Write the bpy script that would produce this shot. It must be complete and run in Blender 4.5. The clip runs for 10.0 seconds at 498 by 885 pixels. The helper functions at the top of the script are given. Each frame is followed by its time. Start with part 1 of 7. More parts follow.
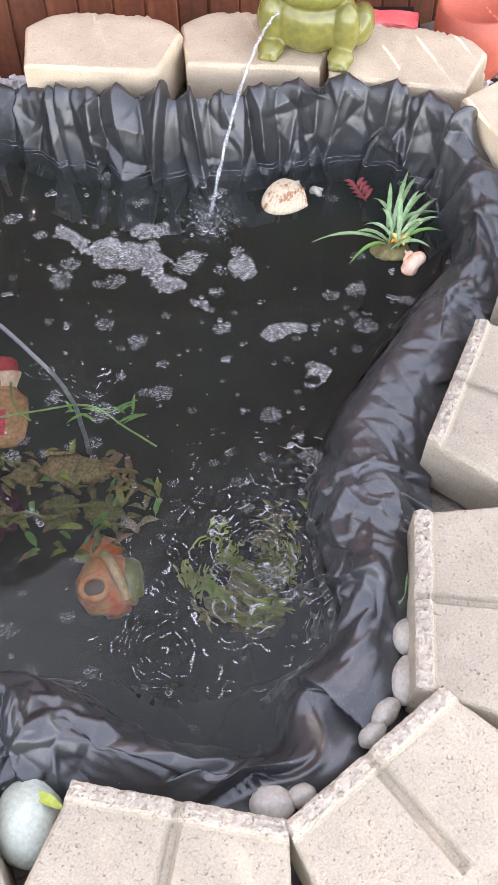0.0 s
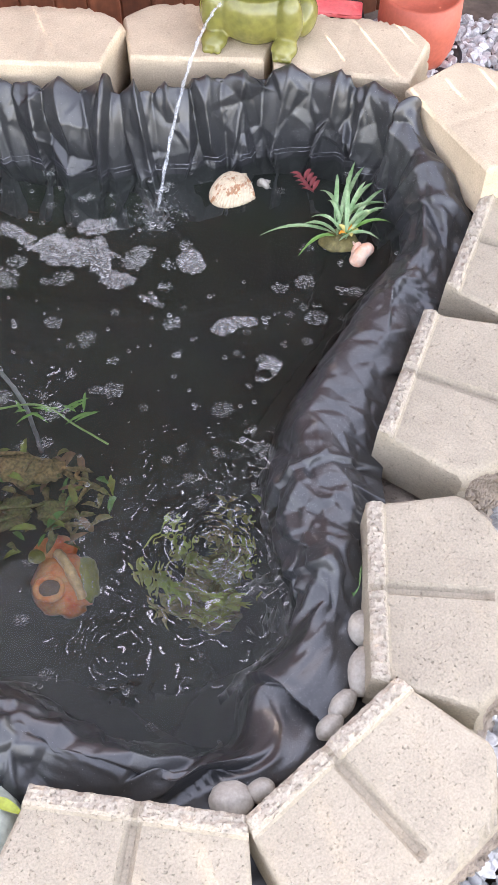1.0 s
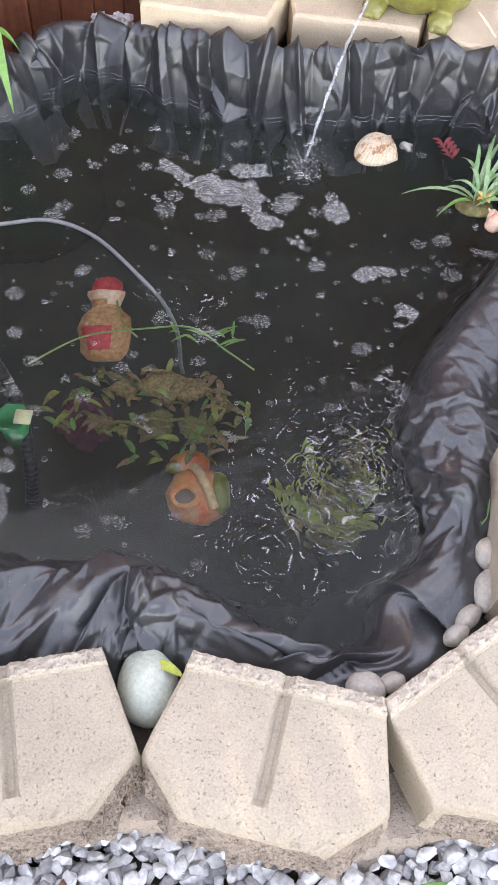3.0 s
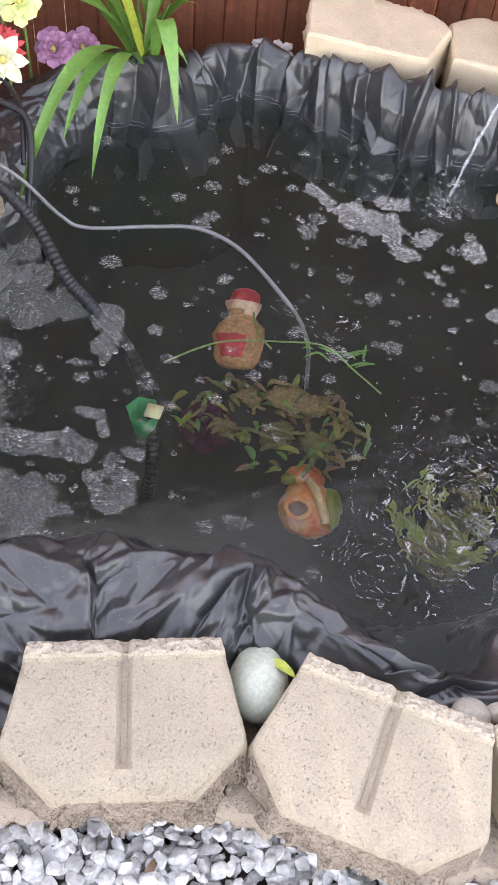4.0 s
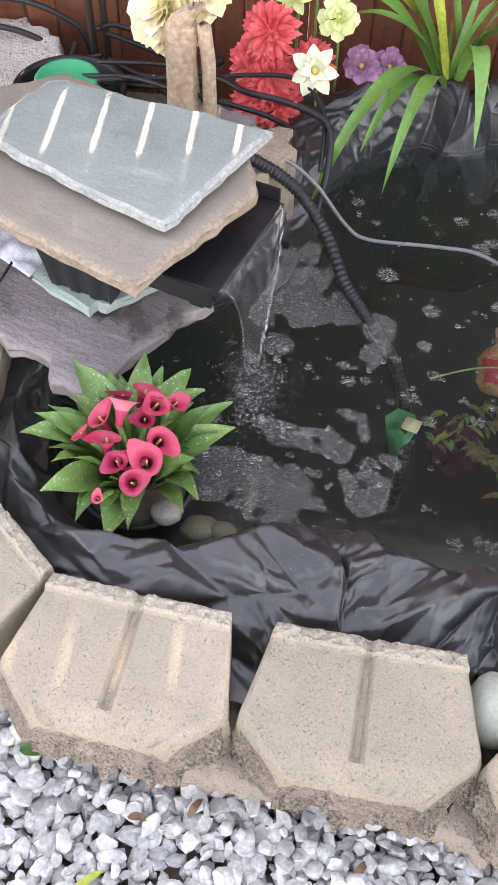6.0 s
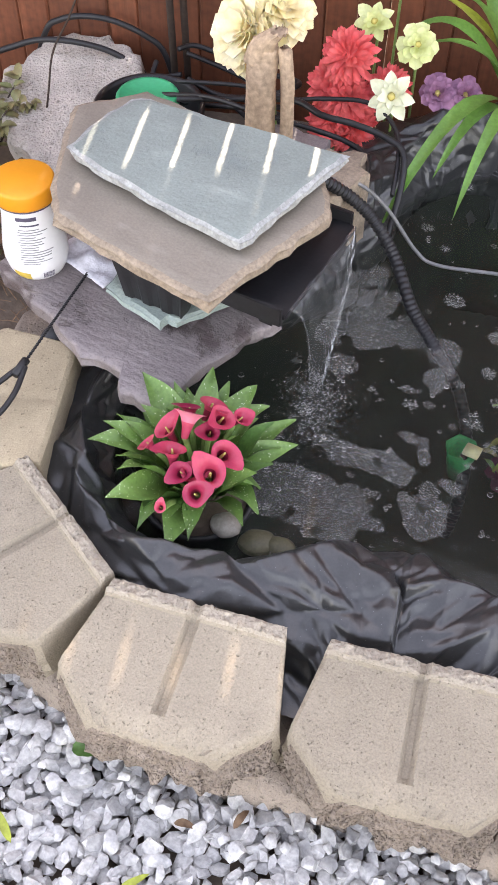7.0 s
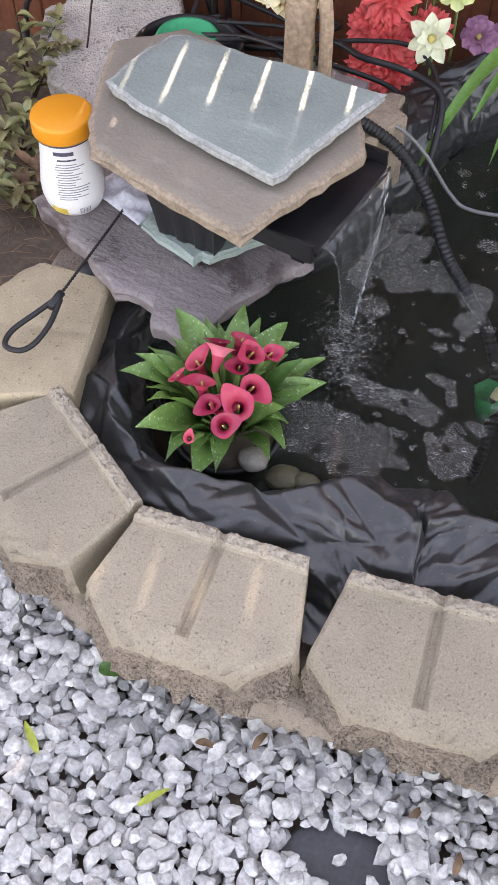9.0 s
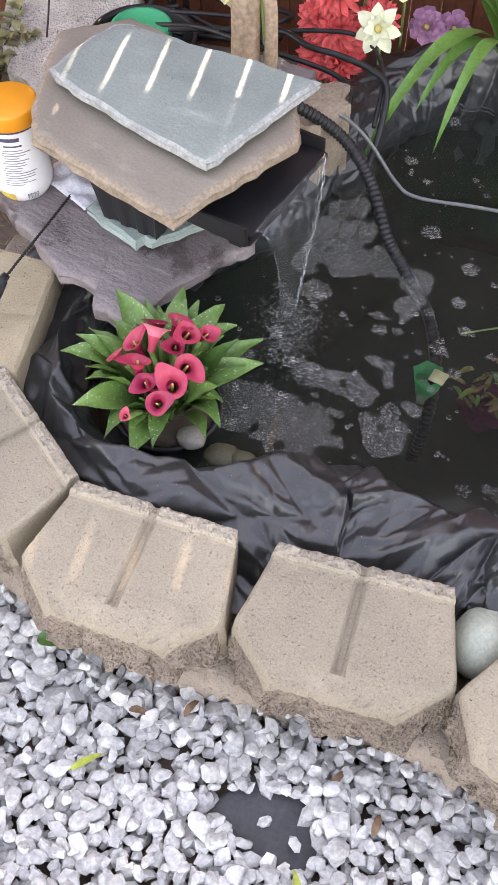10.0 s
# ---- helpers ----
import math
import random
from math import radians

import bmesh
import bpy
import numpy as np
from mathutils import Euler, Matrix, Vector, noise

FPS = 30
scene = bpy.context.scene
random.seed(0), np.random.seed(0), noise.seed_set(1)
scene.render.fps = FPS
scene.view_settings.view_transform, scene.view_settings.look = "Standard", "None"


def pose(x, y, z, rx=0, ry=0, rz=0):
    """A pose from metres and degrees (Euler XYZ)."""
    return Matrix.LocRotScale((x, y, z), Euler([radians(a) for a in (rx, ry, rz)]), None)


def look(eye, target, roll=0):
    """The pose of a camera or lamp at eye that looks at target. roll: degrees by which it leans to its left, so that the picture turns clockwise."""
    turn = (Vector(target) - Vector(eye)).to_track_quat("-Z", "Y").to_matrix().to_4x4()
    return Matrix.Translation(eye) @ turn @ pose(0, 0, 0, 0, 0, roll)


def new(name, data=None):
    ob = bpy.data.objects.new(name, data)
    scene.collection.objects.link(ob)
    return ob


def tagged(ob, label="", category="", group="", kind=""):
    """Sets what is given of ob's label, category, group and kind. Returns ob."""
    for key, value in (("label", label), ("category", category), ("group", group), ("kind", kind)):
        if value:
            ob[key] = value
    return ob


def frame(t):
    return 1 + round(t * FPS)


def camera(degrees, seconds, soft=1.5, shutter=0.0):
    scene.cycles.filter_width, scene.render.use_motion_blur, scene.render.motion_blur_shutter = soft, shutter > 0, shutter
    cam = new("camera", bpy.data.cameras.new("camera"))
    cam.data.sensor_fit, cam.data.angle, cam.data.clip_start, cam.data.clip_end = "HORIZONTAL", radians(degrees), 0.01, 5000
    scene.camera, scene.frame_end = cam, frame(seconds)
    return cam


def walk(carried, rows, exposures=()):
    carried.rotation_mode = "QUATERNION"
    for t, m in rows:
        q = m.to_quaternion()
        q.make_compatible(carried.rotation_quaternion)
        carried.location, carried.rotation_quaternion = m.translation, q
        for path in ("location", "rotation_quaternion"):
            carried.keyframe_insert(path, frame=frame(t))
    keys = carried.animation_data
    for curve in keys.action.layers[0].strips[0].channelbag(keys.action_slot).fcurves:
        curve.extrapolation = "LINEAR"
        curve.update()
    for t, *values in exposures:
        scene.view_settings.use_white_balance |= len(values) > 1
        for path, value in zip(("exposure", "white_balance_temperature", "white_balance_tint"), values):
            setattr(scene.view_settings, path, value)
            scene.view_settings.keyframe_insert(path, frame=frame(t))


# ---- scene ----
cam = camera(28.2, 10.0)
PATH = [
    (0, (0.029, 0.141, 1.299), (-0.032, 1.316, -0.318), -1.7),
    (0.5, (0.038, 0.147, 1.304), (0.045, 1.315, -0.32), 0.0),
    (1, (0.041, 0.149, 1.303), (0.06, 1.307, -0.328), -0.0),
    (1.5, (0.03, 0.147, 1.303), (0.047, 1.293, -0.337), 0.6),
    (2, (0.012, 0.119, 1.319), (0.02, 1.253, -0.328), 1.3),
    (2.5, (-0.063, 0.06, 1.337), (-0.059, 1.185, -0.316), 2.6),
    (2.7, (-0.095, 0.036, 1.349), (-0.099, 1.157, -0.307), 3.2),
    (4, (-0.239, -0.064, 1.356), (-0.384, 1.105, -0.26), 6.7),
    (4.5, (-0.274, -0.092, 1.35), (-0.51, 1.081, -0.253), 6.2),
    (5, (-0.307, -0.115, 1.349), (-0.649, 1.035, -0.252), 5.5),
    (5.5, (-0.32, -0.129, 1.344), (-0.746, 0.999, -0.252), 4.0),
    (6, (-0.341, -0.148, 1.339), (-0.845, 0.954, -0.252), 1.9),
    (6.2, (-0.336, -0.146, 1.342), (-0.876, 0.935, -0.251), 0.6),
    (7.3, (-0.356, -0.174, 1.356), (-0.986, 0.904, -0.206), 1.1),
    (7.5, (-0.355, -0.173, 1.355), (-1.008, 0.9, -0.201), 0.6),
    (8, (-0.35, -0.175, 1.36), (-1.025, 0.896, -0.189), 0.1),
    (8.5, (-0.345, -0.187, 1.357), (-1.0, 0.828, -0.236), 0.0),
    (9, (-0.32, -0.204, 1.35), (-0.952, 0.786, -0.268), -0.1),
    (9.5, (-0.255, -0.194, 1.374), (-0.878, 0.795, -0.249), -0.0),
    (10, (-0.216, -0.191, 1.372), (-0.84, 0.792, -0.254), 0.1),
]
walk(cam, [(t, look(eye, target, roll)) for t, eye, target, roll in PATH], [(0, 3.20, 7300, 20), (2.5, 3.10, 7350, 20), (4.5, 3.06, 7650, 20), (6.0, 2.83, 7650, 20), (7.5, 2.67, 7650, 20), (8.5, 2.58, 7450, 20), (9.0, 2.37, 7500, 20), (10, 2.61, 7650, 20)])

# ---- world and light ----
world = bpy.data.worlds.new("sky")
scene.world = world
world.use_nodes = True
wn = world.node_tree.nodes
sky = wn.new("ShaderNodeTexSky")
sky.sky_type = "NISHITA"
sky.sun_disc = False
SUN_EL, SUN_AZ = radians(38), math.atan2(-0.37, 1.0)      # azimuth clockwise from +y
sky.sun_elevation, sky.sun_rotation = SUN_EL, SUN_AZ
sky.dust_density = 0.7
haze = wn.new("ShaderNodeHueSaturation")              # thin bright haze pales the blue
haze.inputs["Saturation"].default_value = 0.62
world.node_tree.links.new(sky.outputs[0], haze.inputs["Color"])
world.node_tree.links.new(haze.outputs[0], wn["Background"].inputs[0])
wn["Background"].inputs[1].default_value = 0.15
sun = new("sun", bpy.data.lights.new("sun", "SUN"))
sun.data.energy, sun.data.angle, sun.data.color = 5.0, radians(0.5), (1.0, 0.93, 0.82)
to_sun = Vector((math.sin(SUN_AZ) * math.cos(SUN_EL), math.cos(SUN_AZ) * math.cos(SUN_EL), math.sin(SUN_EL)))
sun.matrix_world = look(to_sun * 8, (0, 0, 0))


# ---- materials ----
def material(name, base, rough=0.6, metal=0.0, vary=0.25, scale=6.0, grain=120.0, grain_amt=0.2, bump=0.2, bump_scale=200.0, second=None, spec=0.5, trans=0.0, ior=1.45, coat=0.0, subsurface=0.0, island=0.0):
    """A surface with two scales of variation in colour and a fine relief."""
    m = bpy.data.materials.new(name)
    m.use_nodes = True
    nt = m.node_tree
    n, link = nt.nodes, nt.links.new
    bsdf = n["Principled BSDF"]
    coord = n.new("ShaderNodeTexCoord")
    big = n.new("ShaderNodeTexNoise")
    big.inputs["Scale"].default_value, big.inputs["Detail"].default_value, big.inputs["Roughness"].default_value = scale, 6, 0.65
    fine = n.new("ShaderNodeTexNoise")
    fine.inputs["Scale"].default_value, fine.inputs["Detail"].default_value = grain, 3
    for t in (big, fine):
        link(coord.outputs["Object"], t.inputs["Vector"])
    ramp = n.new("ShaderNodeValToRGB")
    ramp.color_ramp.elements[0].position, ramp.color_ramp.elements[1].position = 0.32, 0.68
    other = second or tuple(c * (1 - vary) for c in base)
    ramp.color_ramp.elements[0].color = (*other, 1)
    ramp.color_ramp.elements[1].color = (*base, 1)
    link(big.outputs["Fac"], ramp.inputs["Fac"])
    mul = n.new("ShaderNodeMix")
    mul.data_type, mul.blend_type = "RGBA", "MULTIPLY"
    mul.inputs["Factor"].default_value = 1.0
    gr = n.new("ShaderNodeMapRange")
    gr.inputs["From Min"].default_value, gr.inputs["From Max"].default_value = 0.3, 0.7
    gr.inputs["To Min"].default_value, gr.inputs["To Max"].default_value = 1 - grain_amt, 1 + grain_amt * 0.4
    link(fine.outputs["Fac"], gr.inputs["Value"])
    link(ramp.outputs["Color"], mul.inputs["A"])
    link(gr.outputs["Result"], mul.inputs["B"])
    out = mul.outputs["Result"]
    if island:
        geo = n.new("ShaderNodeNewGeometry")
        ir = n.new("ShaderNodeMapRange")
        ir.inputs["To Min"].default_value, ir.inputs["To Max"].default_value = 1 - island, 1 + island * 0.3
        link(geo.outputs["Random Per Island"], ir.inputs["Value"])
        mul2 = n.new("ShaderNodeMix")
        mul2.data_type, mul2.blend_type = "RGBA", "MULTIPLY"
        mul2.inputs["Factor"].default_value = 1.0
        link(out, mul2.inputs["A"])
        link(ir.outputs["Result"], mul2.inputs["B"])
        out = mul2.outputs["Result"]
    link(out, bsdf.inputs["Base Color"])
    rr = n.new("ShaderNodeMapRange")
    rr.inputs["To Min"].default_value, rr.inputs["To Max"].default_value = max(0.02, rough - 0.1), min(1, rough + 0.1)
    link(big.outputs["Fac"], rr.inputs["Value"])
    link(rr.outputs["Result"], bsdf.inputs["Roughness"])
    bsdf.inputs["Metallic"].default_value = metal
    bsdf.inputs["Specular IOR Level"].default_value = spec
    bsdf.inputs["IOR"].default_value = ior
    bsdf.inputs["Transmission Weight"].default_value = trans
    bsdf.inputs["Coat Weight"].default_value = coat
    bsdf.inputs["Coat Roughness"].default_value = 0.12
    if subsurface:
        bsdf.inputs["Subsurface Weight"].default_value = subsurface
        bsdf.inputs["Subsurface Radius"].default_value = (0.01, 0.006, 0.004)
        bsdf.inputs["Subsurface Scale"].default_value = 0.6
    if bump:
        relief = n.new("ShaderNodeTexNoise")
        relief.inputs["Scale"].default_value, relief.inputs["Detail"].default_value = bump_scale, 4
        link(coord.outputs["Object"], relief.inputs["Vector"])
        b = n.new("ShaderNodeBump")
        b.inputs["Strength"].default_value, b.inputs["Distance"].default_value = bump, 0.002
        link(relief.outputs["Fac"], b.inputs["Height"])
        link(b.outputs["Normal"], bsdf.inputs["Normal"])
    return m


def concrete(name, base, pit_scale=260.0, pit_share=0.25, bump=0.8, coarse=0.0, vary=0.2, depth=0.0022):
    """Cast concrete: sandy grain, small pits and pale grit here and there, lumps, stains."""
    m = material(name, base, 0.92, vary=vary, scale=8, grain=340, grain_amt=0.17, bump=0, spec=0.25)
    nt = m.node_tree
    n, link = nt.nodes, nt.links.new
    b = n["Principled BSDF"]
    last = b.inputs["Base Color"].links[0].from_socket
    coord = n.new("ShaderNodeTexCoord")
    info = n.new("ShaderNodeObjectInfo")
    off = n.new("ShaderNodeVectorMath")
    off.operation = "MULTIPLY_ADD"
    off.inputs[1].default_value = (3.1, 1.7, 2.3)
    link(info.outputs["Random"], off.inputs[0])
    link(coord.outputs["Object"], off.inputs[2])

    def ranged(socket, low, high, to_low=0.0, to_high=1.0):
        r = n.new("ShaderNodeMapRange")
        for key, value in (("From Min", low), ("From Max", high), ("To Min", to_low), ("To Max", to_high)):
            r.inputs[key].default_value = value
        link(socket, r.inputs["Value"])
        return r.outputs["Result"]

    def maths(kind, one, two):
        k = n.new("ShaderNodeMath")
        k.operation = kind
        for i, v in enumerate((one, two)):
            if isinstance(v, float):
                k.inputs[i].default_value = v
            else:
                link(v, k.inputs[i])
        return k.outputs[0]

    def spots(scale, share):
        v = n.new("ShaderNodeTexVoronoi")
        v.inputs["Scale"].default_value = scale
        link(warped.outputs[0], v.inputs["Vector"])
        sep = n.new("ShaderNodeSeparateColor")
        link(v.outputs["Color"], sep.inputs["Color"])
        round_part = ranged(v.outputs["Distance"], 0.46, 0.22)
        return maths("MULTIPLY", round_part, ranged(sep.outputs[0], 1 - share, 1 - share + 0.12))

    drift = n.new("ShaderNodeTexNoise")
    drift.inputs["Scale"].default_value, drift.inputs["Detail"].default_value = 260, 2
    link(off.outputs[0], drift.inputs["Vector"])
    warped = n.new("ShaderNodeVectorMath")
    warped.operation = "MULTIPLY_ADD"
    warped.inputs[1].default_value = (0.007, 0.007, 0.007)
    link(drift.outputs["Color"], warped.inputs[0])
    link(off.outputs[0], warped.inputs[2])
    pit, grit = spots(pit_scale, pit_share), spots(pit_scale * 1.15 + 7, pit_share * 1.2)
    tone = ranged(info.outputs["Random"], 0.0, 1.0, 0.92, 1.06)
    # shade inside the pits is put into the colour, down to 0.80
    k = maths("MULTIPLY", maths("MULTIPLY", ranged(pit, 0.0, 1.0, 1.0, 0.80), ranged(grit, 0.0, 1.0, 1.0, 1.12)), tone)
    mul = n.new("ShaderNodeMix")
    mul.data_type, mul.blend_type = "RGBA", "MULTIPLY"
    mul.inputs["Factor"].default_value = 1.0
    link(last, mul.inputs["A"])
    link(k, mul.inputs["B"])
    link(mul.outputs["Result"], b.inputs["Base Color"])
    sand = n.new("ShaderNodeTexNoise")
    sand.inputs["Scale"].default_value, sand.inputs["Detail"].default_value = 420, 3
    link(off.outputs[0], sand.inputs["Vector"])
    lump = n.new("ShaderNodeTexVoronoi")
    lump.feature = "SMOOTH_F1"
    lump.inputs["Scale"].default_value = 190
    link(off.outputs[0], lump.inputs["Vector"])
    h = maths("ADD", maths("MULTIPLY", sand.outputs["Fac"], 0.45), maths("MULTIPLY", lump.outputs["Distance"], -coarse))
    h = maths("ADD", h, maths("ADD", maths("MULTIPLY", pit, -0.9), maths("MULTIPLY", grit, 0.6)))
    bp = n.new("ShaderNodeBump")
    bp.inputs["Strength"].default_value, bp.inputs["Distance"].default_value = bump, depth
    link(h, bp.inputs["Height"])
    link(bp.outputs["Normal"], b.inputs["Normal"])
    return m


CONCRETE = concrete("beige_concrete", (0.383, 0.328, 0.247), 300, 0.13, 1.0, 0.35, 0.22, 0.0022)
CONCRETE_LIP = concrete("exposed_aggregate", (0.455, 0.395, 0.312), 330, 0.14, 1.0, 1.0, 0.18, 0.0032)
CONCRETE_DARK = concrete("split_concrete", (0.355, 0.288, 0.228), 250, 0.28, 1.0, 1.5, 0.35, 0.005)
# tan, with the light that the fence keeps off put into a paler colour
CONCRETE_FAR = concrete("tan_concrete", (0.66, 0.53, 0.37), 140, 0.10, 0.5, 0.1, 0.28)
CONCRETE_LOW = concrete("dusty_concrete", (0.345, 0.285, 0.23), 190, 0.30, 0.8, 0.6, 0.35)
CONCRETE_TAN = concrete("worn_tan_concrete", (0.47, 0.385, 0.26), 160, 0.14, 0.6, 0.1, 0.3)
LINER = material("black_liner", (0.034, 0.035, 0.036), 0.33, vary=0.3, scale=14, grain=300, grain_amt=0.2, bump=0.15, bump_scale=420, spec=0.9)
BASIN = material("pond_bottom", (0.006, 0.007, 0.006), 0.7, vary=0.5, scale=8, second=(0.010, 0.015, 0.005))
def slate(name, base, dark, pale, streak=(22, 70, 22), share=0.46, rough=0.55, bump=0.7, grain_amt=0.15):
    """Cleft slate: sharp-edged flakes of two tones, fine streaks, pale scuffs."""
    m = material(name, base, rough, vary=0.22, scale=5, grain=240, grain_amt=grain_amt, bump=0)
    nt = m.node_tree
    n, link = nt.nodes, nt.links.new
    b = n["Principled BSDF"]
    old = b.inputs["Base Color"].links[0].from_socket
    coord = n.new("ShaderNodeTexCoord")
    flake = n.new("ShaderNodeTexNoise")
    flake.inputs["Scale"].default_value, flake.inputs["Detail"].default_value, flake.inputs["Roughness"].default_value, flake.inputs["Distortion"].default_value = 6, 9, 0.68, 0.2
    link(coord.outputs["Object"], flake.inputs["Vector"])
    mp = n.new("ShaderNodeMapping")
    mp.inputs["Scale"].default_value, mp.inputs["Rotation"].default_value = streak, (0, 0, 0.6)
    link(coord.outputs["Object"], mp.inputs["Vector"])
    line = n.new("ShaderNodeTexNoise")
    line.inputs["Scale"].default_value, line.inputs["Detail"].default_value = 1.0, 5
    link(mp.outputs["Vector"], line.inputs["Vector"])
    step = n.new("ShaderNodeMapRange")
    step.inputs["From Min"].default_value, step.inputs["From Max"].default_value = share, share - 0.05
    link(flake.outputs["Fac"], step.inputs["Value"])
    scuff = n.new("ShaderNodeMapRange")
    scuff.inputs["From Min"].default_value, scuff.inputs["From Max"].default_value = 0.58, 0.74
    scuff.inputs["To Max"].default_value = 0.6
    link(line.outputs["Fac"], scuff.inputs["Value"])
    last = old
    for fac, tone in ((step, dark), (scuff, pale)):
        mix = n.new("ShaderNodeMix")
        mix.data_type = "RGBA"
        link(fac.outputs["Result"], mix.inputs["Factor"])
        link(last, mix.inputs["A"])
        mix.inputs["B"].default_value = (*tone, 1)
        last = mix.outputs["Result"]
    link(last, b.inputs["Base Color"])
    fine = n.new("ShaderNodeTexNoise")
    fine.inputs["Scale"].default_value, fine.inputs["Detail"].default_value = 130, 5
    link(coord.outputs["Object"], fine.inputs["Vector"])
    h1 = n.new("ShaderNodeMath")
    h1.operation = "MULTIPLY_ADD"
    h1.inputs[1].default_value = -0.45
    link(step.outputs["Result"], h1.inputs[0])
    link(line.outputs["Fac"], h1.inputs[2])
    h2 = n.new("ShaderNodeMath")
    h2.operation = "MULTIPLY_ADD"
    h2.inputs[1].default_value = 0.5
    link(fine.outputs["Fac"], h2.inputs[0])
    link(h1.outputs[0], h2.inputs[2])
    bp = n.new("ShaderNodeBump")
    bp.inputs["Strength"].default_value, bp.inputs["Distance"].default_value = bump, 0.004
    link(h2.outputs[0], bp.inputs["Height"])
    link(bp.outputs["Normal"], b.inputs["Normal"])
    return m


SLATE_BLUE = slate("blue_slate", (0.278, 0.322, 0.292), (0.205, 0.24, 0.225), (0.38, 0.42, 0.39), (9, 22, 9), 0.44, 0.5, 0.7, 0.14)
SLATE_BROWN = slate("brown_slate", (0.275, 0.238, 0.192), (0.20, 0.17, 0.14), (0.35, 0.31, 0.26), (14, 30, 18), 0.40, 0.6, 0.5, 0.12)
SLATE_PURPLE = slate("purple_slate", (0.26, 0.222, 0.218), (0.11, 0.085, 0.082), (0.42, 0.37, 0.35), (14, 60, 14), 0.46, 0.5, 1.0, 0.15)
SLATE_GREEN = slate("green_slate", (0.33, 0.40, 0.36), (0.26, 0.32, 0.29), (0.55, 0.58, 0.53), share=0.42)
STONE_GREY = concrete("grey_fieldstone", (0.66, 0.59, 0.52), 90, 0.25, 0.9, 0.8, 0.4, 0.005)
MARBLE = material("white_gravel", (0.71, 0.69, 0.655), 0.8, vary=0.33, scale=40, grain=150, grain_amt=0.3, bump=0.6, bump_scale=170, second=(0.47, 0.465, 0.455), island=0.32)
PEBBLE = material("river_pebble", (0.42, 0.385, 0.325), 0.45, vary=0.3, scale=22, grain=200, bump=0.1)
MOSSY = material("mossy_pebble", (0.13, 0.12, 0.07), 0.55, vary=0.4, scale=30, grain=200, bump=0.2)
EGGSTONE = material("pale_green_stone", (0.43, 0.46, 0.375), 0.4, vary=0.15, scale=14, grain=180, bump=0.1)
SOIL = material("dark_soil", (0.16, 0.12, 0.09), 0.95, vary=0.5, scale=12, grain=80, bump=1.0, bump_scale=60)
SLATE_EDGE = material("fresh_slate_edge", (0.42, 0.43, 0.41), 0.75, vary=0.35, scale=40, grain=160, bump=1.0, bump_scale=120)
BROWN_EDGE = material("tan_slate_edge", (0.36, 0.285, 0.21), 0.8, vary=0.35, scale=40, grain=160, bump=1.0, bump_scale=120)
FABRIC = material("weed_membrane", (0.085, 0.085, 0.09), 0.8, vary=0.3, scale=20, bump=0.5, bump_scale=300)
def fence_wood():
    m = material("stained_fence_wood", (0.25, 0.079, 0.036), 0.65, vary=0.45, scale=5, grain=70, bump=0.0)
    nt = m.node_tree
    n, link = nt.nodes, nt.links.new
    b = n["Principled BSDF"]
    old = b.inputs["Base Color"].links[0].from_socket
    coord = n.new("ShaderNodeTexCoord")
    info = n.new("ShaderNodeObjectInfo")
    mp = n.new("ShaderNodeVectorMath")
    mp.operation = "MULTIPLY_ADD"
    mp.inputs[1].default_value = (70, 70, 3)
    link(coord.outputs["Object"], mp.inputs[0])
    link(info.outputs["Random"], mp.inputs[2])
    t = n.new("ShaderNodeTexNoise")
    t.inputs["Scale"].default_value, t.inputs["Detail"].default_value = 1.0, 5
    link(mp.outputs[0], t.inputs["Vector"])
    tone = n.new("ShaderNodeMapRange")
    tone.inputs["To Min"].default_value, tone.inputs["To Max"].default_value = 0.7, 1.25
    link(info.outputs["Random"], tone.inputs["Value"])
    g = n.new("ShaderNodeMapRange")
    g.inputs["From Min"].default_value, g.inputs["From Max"].default_value = 0.3, 0.7
    g.inputs["To Min"].default_value, g.inputs["To Max"].default_value = 0.72, 1.15
    link(t.outputs["Fac"], g.inputs["Value"])
    k = n.new("ShaderNodeMath")
    k.operation = "MULTIPLY"
    link(tone.outputs["Result"], k.inputs[0])
    link(g.outputs["Result"], k.inputs[1])
    mul = n.new("ShaderNodeMix")
    mul.data_type, mul.blend_type = "RGBA", "MULTIPLY"
    mul.inputs["Factor"].default_value = 1.0
    link(old, mul.inputs["A"])
    link(k.outputs[0], mul.inputs["B"])
    link(mul.outputs["Result"], b.inputs["Base Color"])
    bp = n.new("ShaderNodeBump")
    bp.inputs["Strength"].default_value, bp.inputs["Distance"].default_value = 0.5, 0.002
    link(t.outputs["Fac"], bp.inputs["Height"])
    link(bp.outputs["Normal"], b.inputs["Normal"])
    return m


FENCE = fence_wood()
BLACK_PLASTIC = material("black_plastic", (0.018, 0.018, 0.02), 0.42, vary=0.25, scale=12, bump=0.06, bump_scale=260)
CABLE = material("black_rubber", (0.02, 0.02, 0.022), 0.45, vary=0.3, scale=40, bump=0.05)
GREY_CABLE = material("grey_tube", (0.19, 0.19, 0.19), 0.4, vary=0.2, scale=40, bump=0.05)


# ---- building helpers ----
def link_bm(name, bm, mat, parent=None, label="", smooth=True):
    me = bpy.data.meshes.new(name)
    bm.to_mesh(me)
    bm.free()
    if smooth:
        me.shade_smooth()
    for mm in (mat if isinstance(mat, (list, tuple)) else [mat]):
        me.materials.append(mm)
    ob = new(name, me)
    if parent:
        ob.parent = parent
    if label:
        ob["label"] = label
    return ob


part = link_bm


